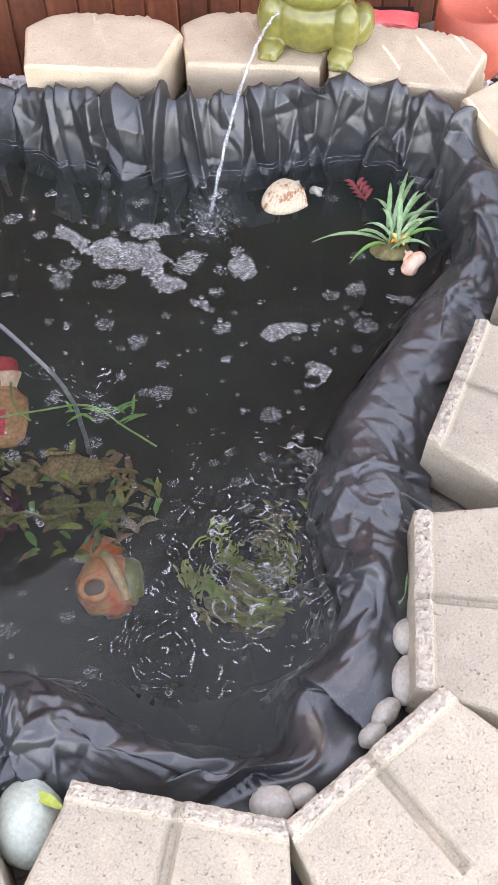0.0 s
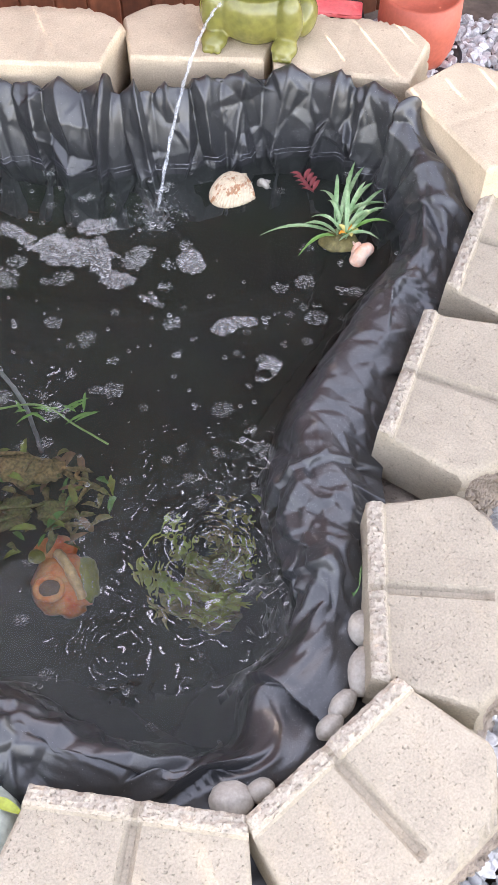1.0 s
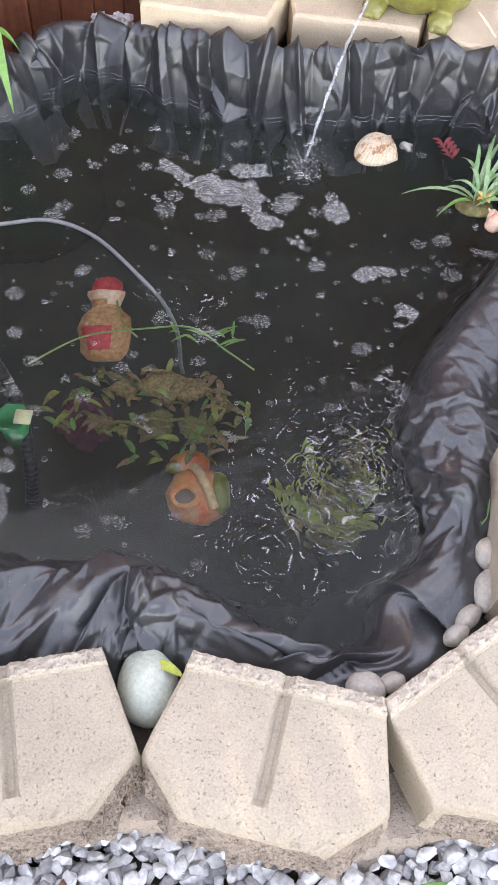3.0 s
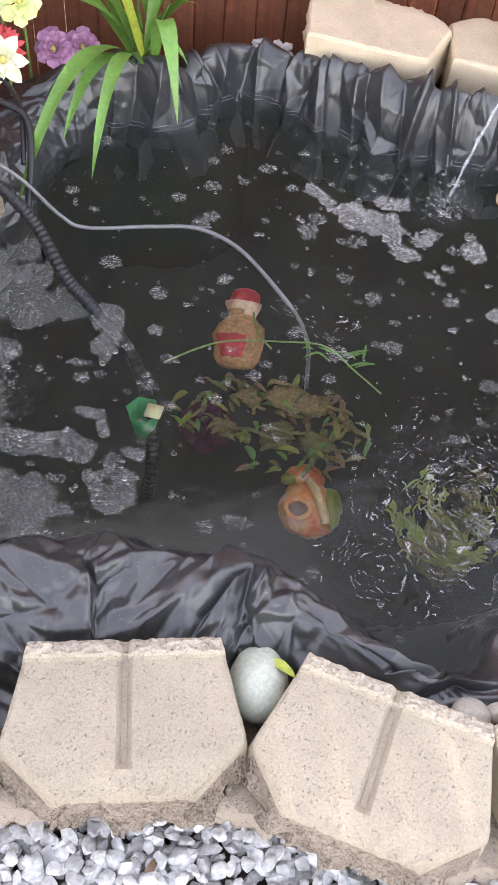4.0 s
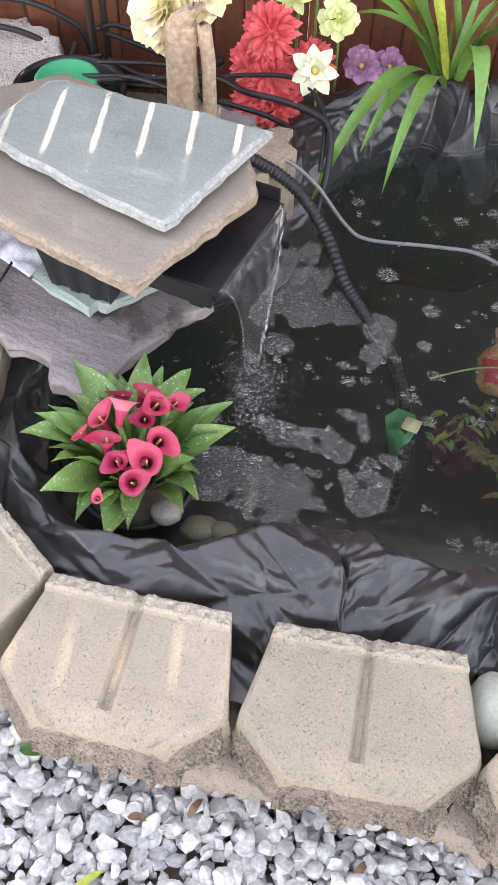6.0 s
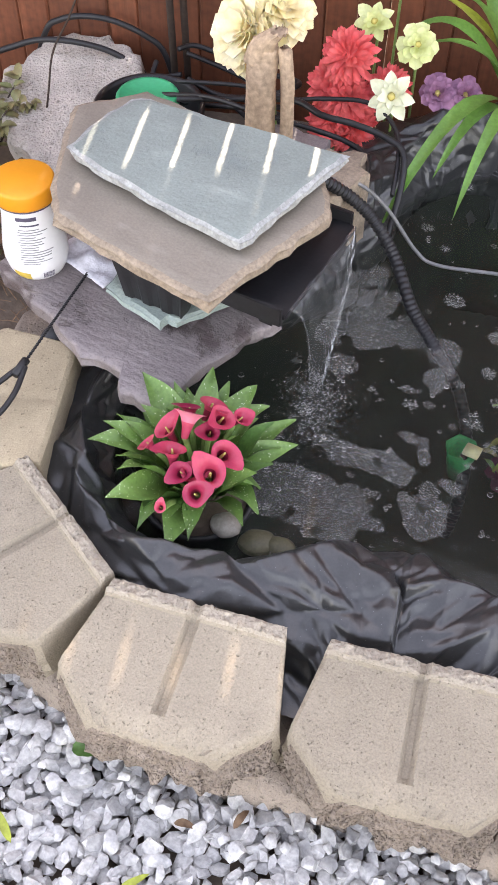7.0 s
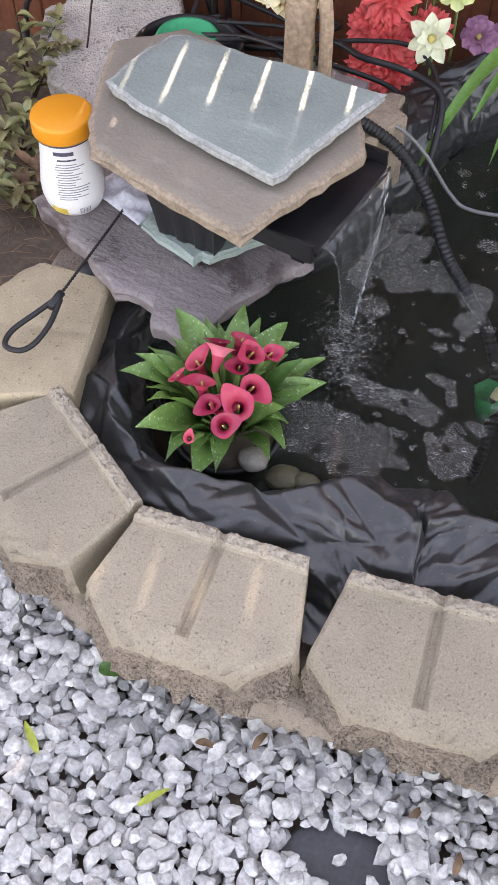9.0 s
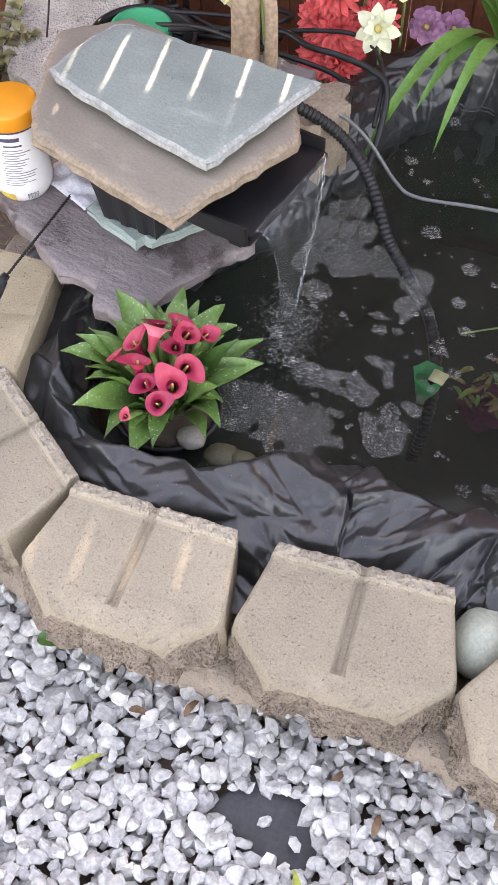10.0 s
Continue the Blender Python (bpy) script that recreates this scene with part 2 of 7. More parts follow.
def thing(name, at, label, category, group="", rot=0.0):
    e = new(name)
    e.matrix_world = pose(*at, 0, 0, rot)
    e.empty_display_size = 0.02
    return tagged(e, label, category, group)


def sharp(ob, degrees=35):
    ob.data.set_sharp_from_angle(angle=radians(degrees))
    return ob


def sheet(bm, rows, close_u=False, close_v=False):
    """Quads between rows of points, all of one length."""
    vs = [[bm.verts.new(p) for p in r] for r in rows]
    nr, nc = len(vs), len(vs[0])
    for i in range(nr - (0 if close_v else 1)):
        a, b = vs[i], vs[(i + 1) % nr]
        for j in range(nc - (0 if close_u else 1)):
            k = (j + 1) % nc
            bm.faces.new((a[j], a[k], b[k], b[j]))
    return vs


def tube_bm(points, radius, sides=10, closed=False):
    """A round tube along points; radius may be a function of 0..1."""
    bm = bmesh.new()
    pts = [Vector(p) for p in points]
    rows = []
    side = None
    for i, p in enumerate(pts):
        a = pts[max(i - 1, 0)] if not closed else pts[i - 1]
        b = pts[min(i + 1, len(pts) - 1)] if not closed else pts[(i + 1) % len(pts)]
        d = (b - a).normalized()
        if side is None:
            side = d.orthogonal().normalized()
        side = (side - d * side.dot(d)).normalized()
        up = d.cross(side)
        r = radius(i / (len(pts) - 1)) if callable(radius) else radius
        rows.append([p + (side * math.cos(2 * math.pi * k / sides) + up * math.sin(2 * math.pi * k / sides)) * r for k in range(sides)])
    vs = sheet(bm, rows, close_u=True, close_v=closed)
    if not closed:
        bm.faces.new(vs[0][::-1])
        bm.faces.new(vs[-1])
    bmesh.ops.recalc_face_normals(bm, faces=bm.faces)
    return bm


def smooth_path(points, steps=12, closed=False):
    """A Catmull-Rom curve through the points."""
    P = [Vector(p) for p in points]
    n = len(P)
    out = []
    for i in range(n if closed else n - 1):
        p0, p1, p2, p3 = (P[(i + k - 1) % n] if closed else P[min(max(i + k - 1, 0), n - 1)] for k in range(4))
        for s in range(steps):
            t = s / steps
            out.append(0.5 * (2 * p1 + (p2 - p0) * t + (2 * p0 - 5 * p1 + 4 * p2 - p3) * t * t + (3 * p1 - p0 - 3 * p2 + p3) * t ** 3))
    if not closed:
        out.append(P[-1])
    return out


def wob(x, y, z, f, seed=0.0):
    return noise.noise(Vector((x * f + seed * 7.13, y * f - seed * 3.7, z * f + seed * 1.9)))


def lathe_bm(profile, sides=32, cap=True):
    bm = bmesh.new()
    rows = [[(r * math.cos(2 * math.pi * k / sides), r * math.sin(2 * math.pi * k / sides), z) for k in range(sides)] for r, z in profile]
    vs = sheet(bm, rows, close_u=True)
    if cap:
        bm.faces.new(vs[0][::-1])
        bm.faces.new(vs[-1])
    bmesh.ops.recalc_face_normals(bm, faces=bm.faces)
    return bm


def slab_bm(outline, thick, seed=0, rough=0.004, cell=0.02, layers=4, taper=0.004):
    """A cleft stone slab: an outline with ragged edges, thick downwards from z = 0."""
    bm = bmesh.new()
    P = []
    n = len(outline)
    for i in range(n):
        a, b = Vector((*outline[i], 0)), Vector((*outline[(i + 1) % n], 0))
        steps = max(2, int((b - a).length / cell))
        for s in range(steps):
            p = a.lerp(b, s / steps)
            nrm = Vector((b.y - a.y, a.x - b.x, 0)).normalized()
            P.append(p + nrm * (rough * 1.6 * wob(p.x, p.y, 0, 28, seed) + rough * wob(p.x, p.y, 0, 80, seed)))
    c = sum(P, Vector()) / len(P)
    rings = []
    for k, f in enumerate((0.25, 0.5, 0.72, 0.88, 0.965, 1.0)):
        ring = []
        for p in P:
            q = c.lerp(p, f)
            relief = min(rough, 0.003) if thick < 0.05 else rough
            z = relief * 0.8 * wob(q.x, q.y, 0, 9, seed + 5) + relief * 0.3 * wob(q.x, q.y, 0, 30, seed + 9)
            ring.append((q.x, q.y, z - (taper if f == 1.0 else 0)))
        rings.append(ring)
    for k in range(1, layers + 1):
        ring = []
        for p in P:
            q = c.lerp(p, 1.0 + (0.012 if k % 2 else 0.0) + 0.03 * wob(p.x, p.y, k * 0.05, 40, seed + 3) - (0.01 if k == layers else 0))
            ring.append((q.x, q.y, -thick * k / layers + rough * 0.3 * wob(p.x, p.y, 0, 30, seed + k)))
        rings.append(ring)
    vs = sheet(bm, rings, close_u=True)
    edge_from = len(P) * 4
    bm.faces.index_update()
    for f in bm.faces:
        if f.index >= edge_from:
            f.material_index = 1
    bm.faces.new(vs[0][::-1])
    bm.faces.new(vs[-1])
    bmesh.ops.recalc_face_normals(bm, faces=bm.faces)
    return bm


# ---- fence ----
FENCE_ANGLE = 22.0
FENCE_DIR = Vector((math.cos(radians(FENCE_ANGLE)), math.sin(radians(FENCE_ANGLE)), 0))
FENCE_AT = Vector((-1.990, 1.43, 0))
PITCH = 0.070
# heights where neighbouring boards leave a slit, its share of the widest gap, and the boards concerned
SLITS = ((0.64, 0.69, 0.6, 30, 36), (0.80, 0.86, 0.5, 31, 37), (1.07, 1.17, 1.0, 8, 13), (1.40, 1.45, 0.55, 7, 13), (1.53, 1.62, 0.22, 17, 22))


def board_bm(width, height, thick, gap, seed, index):
    """A fence board whose edges leave narrow slits at some heights."""
    bm = bmesh.new()
    rnd = random.Random(seed)
    zs = [0.0]
    ins = [0.0]
    for a, b, share, first, last in SLITS:
        wide = gap * share if first <= index <= last or rnd.random() < 0.03 else 0.0
        ins += [0, wide, wide, 0]
        a2, b2 = a + rnd.uniform(-0.015, 0.015), b + rnd.uniform(-0.015, 0.015)
        zs += [a2 - 0.002, a2, b2, b2 + 0.002]
    zs.append(height)
    ins.append(0.0)
    rows = []
    for z, i in zip(zs, ins):
        w = width / 2 - i * rnd.uniform(0.8, 1.0)
        bow = 0.002 * math.sin(z * 2 + seed)
        c = 0.004
        rows.append([(-w, bow, z), (-w, bow - thick + c, z), (-w + c, bow - thick, z), (w - c, bow - thick, z), (w, bow - thick + c, z), (w, bow, z)])
    vs = sheet(bm, rows, close_u=True)
    bm.faces.new(vs[0])
    bm.faces.new(vs[-1][::-1])
    bmesh.ops.recalc_face_normals(bm, faces=bm.faces)
    return bm


def build_fence():
    f = tagged(new("fence"), "tall fence of narrow red-brown stained wooden boards", "fence", kind="structure")
    for i in range(-44, 78):
        bm = board_bm(PITCH - 0.0005, 2.15, 0.016, 0.0016, i * 3 + 5, i)
        ob = part("board", bm, FENCE, f, smooth=False)
        p = FENCE_AT + FENCE_DIR * (PITCH * i)
        ob.matrix_world = pose(p.x, p.y, -0.05, 0, 0, FENCE_ANGLE)
    return f


build_fence()


# ---- edging blocks ----
def block_bm(seed, lip=True, height=0.10, deep=0.195):
    """A retaining block: narrow pond side at y = 0, faceted split face outwards; top at z = 0."""
    bm = bmesh.new()
    half = lambda y: 0.1225 + (0.0285 * y / 0.135 if y < 0.135 else 0.0285 - 0.064 * (y - 0.135) / (deep - 0.135))
    ys = [0, 0.003, 0.0065, 0.010, 0.0135, 0.017, 0.019, 0.0225, 0.026] + [0.026 + (deep - 0.031) * k / 17 for k in range(1, 18)] + [deep - 0.002, deep]
    rows = []
    n = 26 if lip else 13
    for y in ys:
        h = half(y)
        g = 0.0100
        left = [-h, -h + 0.0025, -h + 0.006] + [-h + 0.006 + (h - 0.006 - g) * k / n for k in range(1, n + 1)]
        xs = left + [-0.0035, 0.0035] + [-v for v in reversed(left)]
        row = []
        for i, x in enumerate(xs):
            z = 0.0012 * wob(x, y, 0, 40, seed) + 0.0006 * wob(x, y, 0, 160, seed)
            if lip and y <= 0.0225:
                z += (0.009 if y <= 0.019 else 0.004) + 0.0042 * wob(x, y, 0, 130, seed + 2) + 0.0040 * wob(x, y, 0, 300, seed)
            if y < 0.158 and abs(x) <= 0.0046:
                z -= 0.0095 if lip else 0.0015
            if y > 0.13:                                # worn, rolled outer edge
                near_side = max(0.0, 1 - (h - abs(x)) / 0.022)
                near_end = max(0.0, (y - deep + 0.042) / 0.042)
                z -= (0.009 * near_side ** 2 + 0.014 * near_end ** 2) * (0.6 + 1.6 * abs(wob(x, y, 0, 55, seed + 6)))
            edge = min(i, len(xs) - 1 - i)
            if edge == 0 or y in (ys[0], ys[-1]):
                z -= 0.006 + 0.005 * max(0.0, wob(x, y, 0, 45, seed + 8)) + (0.006 * max(0.0, wob(x, y, 0, 90, seed + 1)) if y > 0.14 else 0)
            elif edge == 1 or y in (ys[1], ys[-2]):
                z -= 0.0022 + (0.003 * max(0.0, wob(x, y, 0, 60, seed + 1)) if y > 0.14 else 0)
            row.append((x, y, z))
        rows.append(row)
    vs = sheet(bm, rows)
    rim = [v for v in vs[0]] + [r[-1] for r in vs[1:]] + [v for v in reversed(vs[-1][:-1])] + [r[0] for r in reversed(vs[1:-1])]
    last = rim
    for f in bm.faces:
        c = f.calc_center_median()
        if lip and c.y < 0.0225 and abs(c.x) > 0.0046:
            f.material_index = 2
    for k in range(1, 11):
        ring = []
        for v in rim:
            x, y = v.co.x, v.co.y
            outer = max(0.0, min(1.0, (y - 0.12) / 0.03))
            d = Vector((x, y - 0.09, 0)).normalized()
            push = (0.007 * (k / 10) ** 0.6 + 0.016 * wob(x, y, k * 0.010, 36, seed + 4) + 0.014 * wob(x, y, k * 0.010, 85, seed)) * outer * min(1.0, k / 4) + 0.0008 * wob(x, y, k * 0.02, 120, seed)
            ring.append(bm.verts.new((x + d.x * (push + 0.002 * outer), y + d.y * (push + 0.002 * outer), v.co.z * (1 - k / 10) - height * k / 10)))
        for j in range(len(rim)):
            q = (j + 1) % len(rim)
            face = bm.faces.new((last[j], last[q], ring[q], ring[j]))
            if 0.5 * (rim[j].co.y + rim[q].co.y) > 0.14:
                face.material_index = 1
        last = ring
    bm.faces.new(last)
    bmesh.ops.recalc_face_normals(bm, faces=bm.faces)
    return bm


def put_block(name, x, y, ox, oy, z, seed, lip=True, lean=3.0, mats=None, label="", height=0.10, group="edging blocks"):
    ob = link_bm(name, block_bm(seed, lip, height), mats or [CONCRETE, CONCRETE_DARK, CONCRETE_LIP])
    sharp(ob, 30)
    yaw = math.degrees(math.atan2(-ox, oy))
    ob.matrix_world = pose(x, y, z, 0, 0, yaw) @ pose(0, 0, 0, -lean)
    return tagged(ob, label or "beige concrete retaining block with a rough lip and a centre groove", "block", group)


RING = [  # pond-side middle, way outwards
    (-1.100, 0.560, -0.92, -0.39), (-0.962, 0.398, -0.407, -0.913), (-0.725, 0.368, 0.218, -0.976), (-0.430, 0.443, 0.270, -0.961),
    (-0.077, 0.464, -0.153, -0.988), (0.132, 0.522, 0.655, -0.755), (0.201, 0.723, 0.998, -0.060), (0.281, 1.078, 0.928, -0.373),
    (0.415, 1.360, 0.923, -0.385)]
for i, (bx, by, ox, oy) in enumerate(RING):
    if i == 0:
        put_block("retaining_block", bx, by, ox, oy, 0.18, 31, False, 1.0, [CONCRETE_TAN, CONCRETE_DARK, CONCRETE_TAN], "flat tan concrete retaining block with a hairline crack")
    else:
        put_block("retaining_block", bx, by, ox, oy, 0.178, i * 11 + 1)
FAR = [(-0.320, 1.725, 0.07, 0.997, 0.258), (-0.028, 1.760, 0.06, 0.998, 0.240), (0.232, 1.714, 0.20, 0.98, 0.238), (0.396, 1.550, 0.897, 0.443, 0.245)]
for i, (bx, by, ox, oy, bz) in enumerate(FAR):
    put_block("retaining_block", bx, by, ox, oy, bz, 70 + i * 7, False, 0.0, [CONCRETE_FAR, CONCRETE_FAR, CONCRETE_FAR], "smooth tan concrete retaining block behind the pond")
# the lower course, half sunk into the gravel, staggered under the joints
LOW = [(-1.05, 0.470, -0.72, -0.69), (-0.845, 0.372, -0.12, -0.99), (-0.575, 0.400, 0.25, -0.97), (-0.250, 0.468, 0.06, -0.998),
       (0.035, 0.470, 0.28, -0.96), (0.185, 0.610, 0.9, -0.43), (0.235, 0.900, 0.96, -0.27), (0.340, 1.220, 0.92, -0.39), (-1.19, 0.80, -0.95, 0.3)]
for i, (bx, by, ox, oy) in enumerate(LOW):
    put_block("retaining_block", bx - 0.028 * ox, by - 0.028 * oy, ox, oy, 0.058, 200 + i * 9, False, 0.0, [CONCRETE_LOW, CONCRETE_LOW, CONCRETE_LOW], "sunken concrete block of the lower course", 0.12, "lower course blocks")
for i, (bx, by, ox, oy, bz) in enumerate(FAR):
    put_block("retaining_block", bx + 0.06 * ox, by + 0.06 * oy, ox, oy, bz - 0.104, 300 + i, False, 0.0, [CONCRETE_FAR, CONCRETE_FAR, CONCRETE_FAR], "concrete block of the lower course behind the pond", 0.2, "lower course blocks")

# ---- liner and pond ----
WATER_Z = 0.085
SHORE_NEAR = [(-0.50, 0.625), (-0.32, 0.645), (-0.235, 0.63), (-0.178, 0.595), (-0.12, 0.555), (-0.03, 0.548), (0.03, 0.565), (0.045, 0.64), (0.10, 0.69), (0.108, 0.753)]
SHORE_RIGHT = [(0.084, 0.851), (0.082, 0.946), (0.107, 1.06), (0.166, 1.172), (0.249, 1.306), (0.305, 1.385), (0.326, 1.485), (0.290, 1.592), (0.236, 1.645)]
SHORE_FAR = [(0.131, 1.672), (0.044, 1.662), (-0.125, 1.625), (-0.263, 1.635), (-0.42, 1.675), (-0.53, 1.73), (-0.60, 1.68), (-0.655, 1.575), (-0.745, 1.55), (-0.83, 1.50)]
SHORE_LEFT = [(-0.87, 1.40), (-0.875, 1.20), (-0.93, 1.0), (-1.0, 0.88), (-1.06, 0.76), (-1.055, 0.65), (-1.0, 0.55), (-0.93, 0.475), (-0.83, 0.455), (-0.74, 0.50), (-0.66, 0.555), (-0.58, 0.595)]
SHORE = smooth_path([(x, y, 0) for x, y in SHORE_NEAR + SHORE_RIGHT + SHORE_FAR + SHORE_LEFT], 26, closed=True)


# ---- ground ----
def in_loop(x, y, loop):
    """Whether a point lies inside a closed loop, seen from above."""
    hit = False
    for i in range(len(loop)):
        a, b = loop[i - 1], loop[i]
        if (a.y > y) != (b.y > y) and x < a.x + (y - a.y) / (b.y - a.y) * (b.x - a.x):
            hit = not hit
    return hit


def build_ground():
    bm = bmesh.new()
    edges = [-600, -60, -12, -5] + [-3 + 0.06 * i for i in range(101)] + [5, 12, 60, 600]
    near = lambda v: abs(v) < 3.1
    loop = SHORE[::8]
    grid = [[bm.verts.new((x, y, -0.04 + (0.012 * wob(x, y, 0, 4) + 0.006 * wob(x, y, 0, 17) if near(x) and near(y) else 0))) for x in edges] for y in edges]
    for i in range(len(edges) - 1):
        for j in range(len(edges) - 1):
            x, y = 0.5 * (edges[j] + edges[j + 1]), 0.5 * (edges[i] + edges[i + 1])
            if -1.2 < x < 0.5 and 0.4 < y < 1.9 and in_loop(x, y, loop):
                continue
            bm.faces.new((grid[i][j], grid[i][j + 1], grid[i + 1][j + 1], grid[i + 1][j]))
    return tagged(link_bm("ground", bm, SOIL), "dark bare soil of the garden bed", "ground", kind="structure")


build_ground()

# ---- liner ----
def dome_shape(rings=3, sides=9):
    V, F = [], []
    for i in range(rings + 1):
        a = (i / (rings + 1)) * math.pi / 2
        for k in range(sides):
            V.append((math.cos(a) * math.cos(2 * math.pi * k / sides), math.cos(a) * math.sin(2 * math.pi * k / sides), math.sin(a)))
    V.append((0, 0, 1))
    for i in range(rings):
        for k in range(sides):
            q = (k + 1) % sides
            F.append((i * sides + k, i * sides + q, (i + 1) * sides + q, (i + 1) * sides + k))
    for k in range(sides):
        F.append((rings * sides + k, rings * sides + (k + 1) % sides, len(V) - 1))
    return np.array(V), F


def liner_shape(x, y):
    """How far out and how high the crest and the outer edge of the liner lie beside a point of the shore."""
    far = max(0.0, min(1.0, (y - 1.42) / 0.15))
    right = max(0.0, min(1.0, (x + 0.02) / 0.08)) * (1 - far)
    near = max(0.0, 1 - far - right)
    flap = max(0.0, 1 - math.hypot(x - 0.05, y - 0.6) / 0.12)
    co = far * 0.045 + right * 0.052 + near * 0.062
    cz = far * 0.243 + right * 0.158 + near * 0.190
    oo = far * 0.075 + right * 0.165 + near * (0.19 + 0.11 * max(0.0, 1 - ((x + 0.55) / 0.22) ** 2))
    oz = far * 0.19 + right * 0.115 + near * 0.125
    sag = far * max(0.0, 1 - ((x + 0.56) / 0.18) ** 2)
    return co, cz - 0.07 * flap - 0.05 * sag, oo, oz - 0.02 * flap - 0.04 * sag


def liner_point(L, t):
    """A point of the smooth liner: L runs once round the shore, t from the outer edge over the crest to the bottom."""
    n = len(SHORE)
    f = (L % 1.0) * n
    i = int(f) % n
    p = SHORE[i].lerp(SHORE[(i + 1) % n], f - int(f))
    d = (SHORE[(i + 7) % n] - SHORE[i - 6]).normalized()
    out = Vector((d.y, -d.x, 0))
    co, cz, oo, oz = liner_shape(p.x, p.y)
    far = max(0.0, min(1.0, (p.y - 1.42) / 0.15))
    if t < 0.28:                                        # outer slope under the blocks
        k = t / 0.28
        o, z = oo + (co - oo) * k, oz + (cz - oz) * math.sin(k * math.pi / 2)
        way = out * 0.25 + Vector((0, 0, 1))
    elif t < 0.72:                                      # crest to the water
        k = (t - 0.28) / 0.44
        o, z = co * (1 - k) ** 1.3, WATER_Z + (cz - WATER_Z) * (math.cos(k * math.pi / 2) ** (0.9 + 0.5 * (1 - far)))
        way = -out * (0.4 + k) + Vector((0, 0, 1)) * (1 - k)
    else:                                               # under water
        k = (t - 0.72) / 0.28
        o, z = -0.12 * k, WATER_Z - 0.36 * k ** 0.8
        way = -out
    q = p + out * o
    q.z = z
    return q, way.normalized(), far, max(0.0, min(1.0, (p.x + 0.02) / 0.08)) * (1 - far)


def facets(su, sv, length, cell_u, cell_v, seed, pleat=0.0, sheet_at=None):
    """A crumpled sheet: flat uneven triangles that meet in crisp creases. Heights, -1 to 1, or the places of a sheet laid flat between its corners."""
    rnd = random.Random(seed)
    H = np.zeros(sv.shape) if sheet_at is None else sheet_at.copy()
    nu, nv = int(round(length / cell_u)) // 2 * 2, int(sv.max() / cell_v) + 3
    cu = length / nu
    node = {}
    for i in range(nu):
        swing = rnd.uniform(-1, 1)
        for j in range(nv):
            node[i, j] = ((i + rnd.uniform(-0.45, 0.45) + 0.5 * pleat * swing * (j - 2)) * cu, (j - 1 + rnd.uniform(-0.42, 0.42)) * cell_v, (1 - pleat) * rnd.uniform(-1, 1) + pleat * (0.75 if i % 2 else -0.75) * rnd.uniform(0.3, 1.3))
    step = su[1] - su[0]
    if sheet_at is not None:
        for key, (u, v, h) in node.items():
            c = int(round(u / step)) % len(su)
            node[key] = (u, v, sheet_at[c, int(np.argmin(np.abs(sv[c] - v)))])
    for i in range(nu):
        for j in range(nv - 1):
            quad = [node[i, j], node[(i + 1) % nu, j], node[(i + 1) % nu, j + 1], node[i, j + 1]]
            if i == nu - 1:
                quad = [q if k in (0, 3) else (q[0] + length, q[1], q[2]) for k, q in enumerate(quad)]
            for tri in (((0, 1, 2), (0, 2, 3)) if rnd.random() < 0.5 else ((0, 1, 3), (1, 2, 3))):
                (u0, v0, h0), (u1, v1, h1), (u2, v2, h2) = (quad[k] for k in tri)
                det = (u1 - u0) * (v2 - v0) - (u2 - u0) * (v1 - v0)
                if abs(det) < 1e-9:
                    continue
                cols = np.arange(int(math.floor(min(u0, u1, u2) / step)), int(math.ceil(max(u0, u1, u2) / step)) + 1)
                uu, vv = cols[:, None] * step, sv[cols % len(su)]
                w1 = ((uu - u0) * (v2 - v0) - (u2 - u0) * (vv - v0)) / det
                w2 = ((u1 - u0) * (vv - v0) - (uu - u0) * (v1 - v0)) / det
                if sheet_at is not None:
                    w1, w2 = w1[:, :, None], w2[:, :, None]
                hit = (w1 >= -1e-6) & (w2 >= -1e-6) & (w1 + w2 <= 1 + 1e-6)
                part_of = H[cols % len(su)]
                H[cols % len(su)] = np.where(hit, h0 + w1 * (h1 - h0) + w2 * (h2 - h0), part_of)
    return H


# tucks where the sheet is folded over itself: place, height, how fast it fades, lean
TUCKS = [(0.082, 0.93, 0.006, 0.05, 0.3), (0.10, 0.765, 0.006, 0.03, -0.3), (0.052, 0.655, 0.010, 0.05, 0.1), (0.245, 1.30, 0.004, 0.06, 0.4), (0.322, 1.47, 0.008, 0.05, -0.2), (0.30, 1.575, 0.008, 0.04, 0.1),
         (0.236, 1.645, 0.008, 0.025, 0.1), (0.045, 1.662, 0.008, 0.03, -0.2), (-0.125, 1.625, 0.014, 0.03, 0.1), (-0.20, 1.63, 0.016, 0.05, -0.1), (-0.40, 1.668, 0.010, 0.04, 0.2), (-0.62, 1.64, 0.012, 0.05, 0.0)]


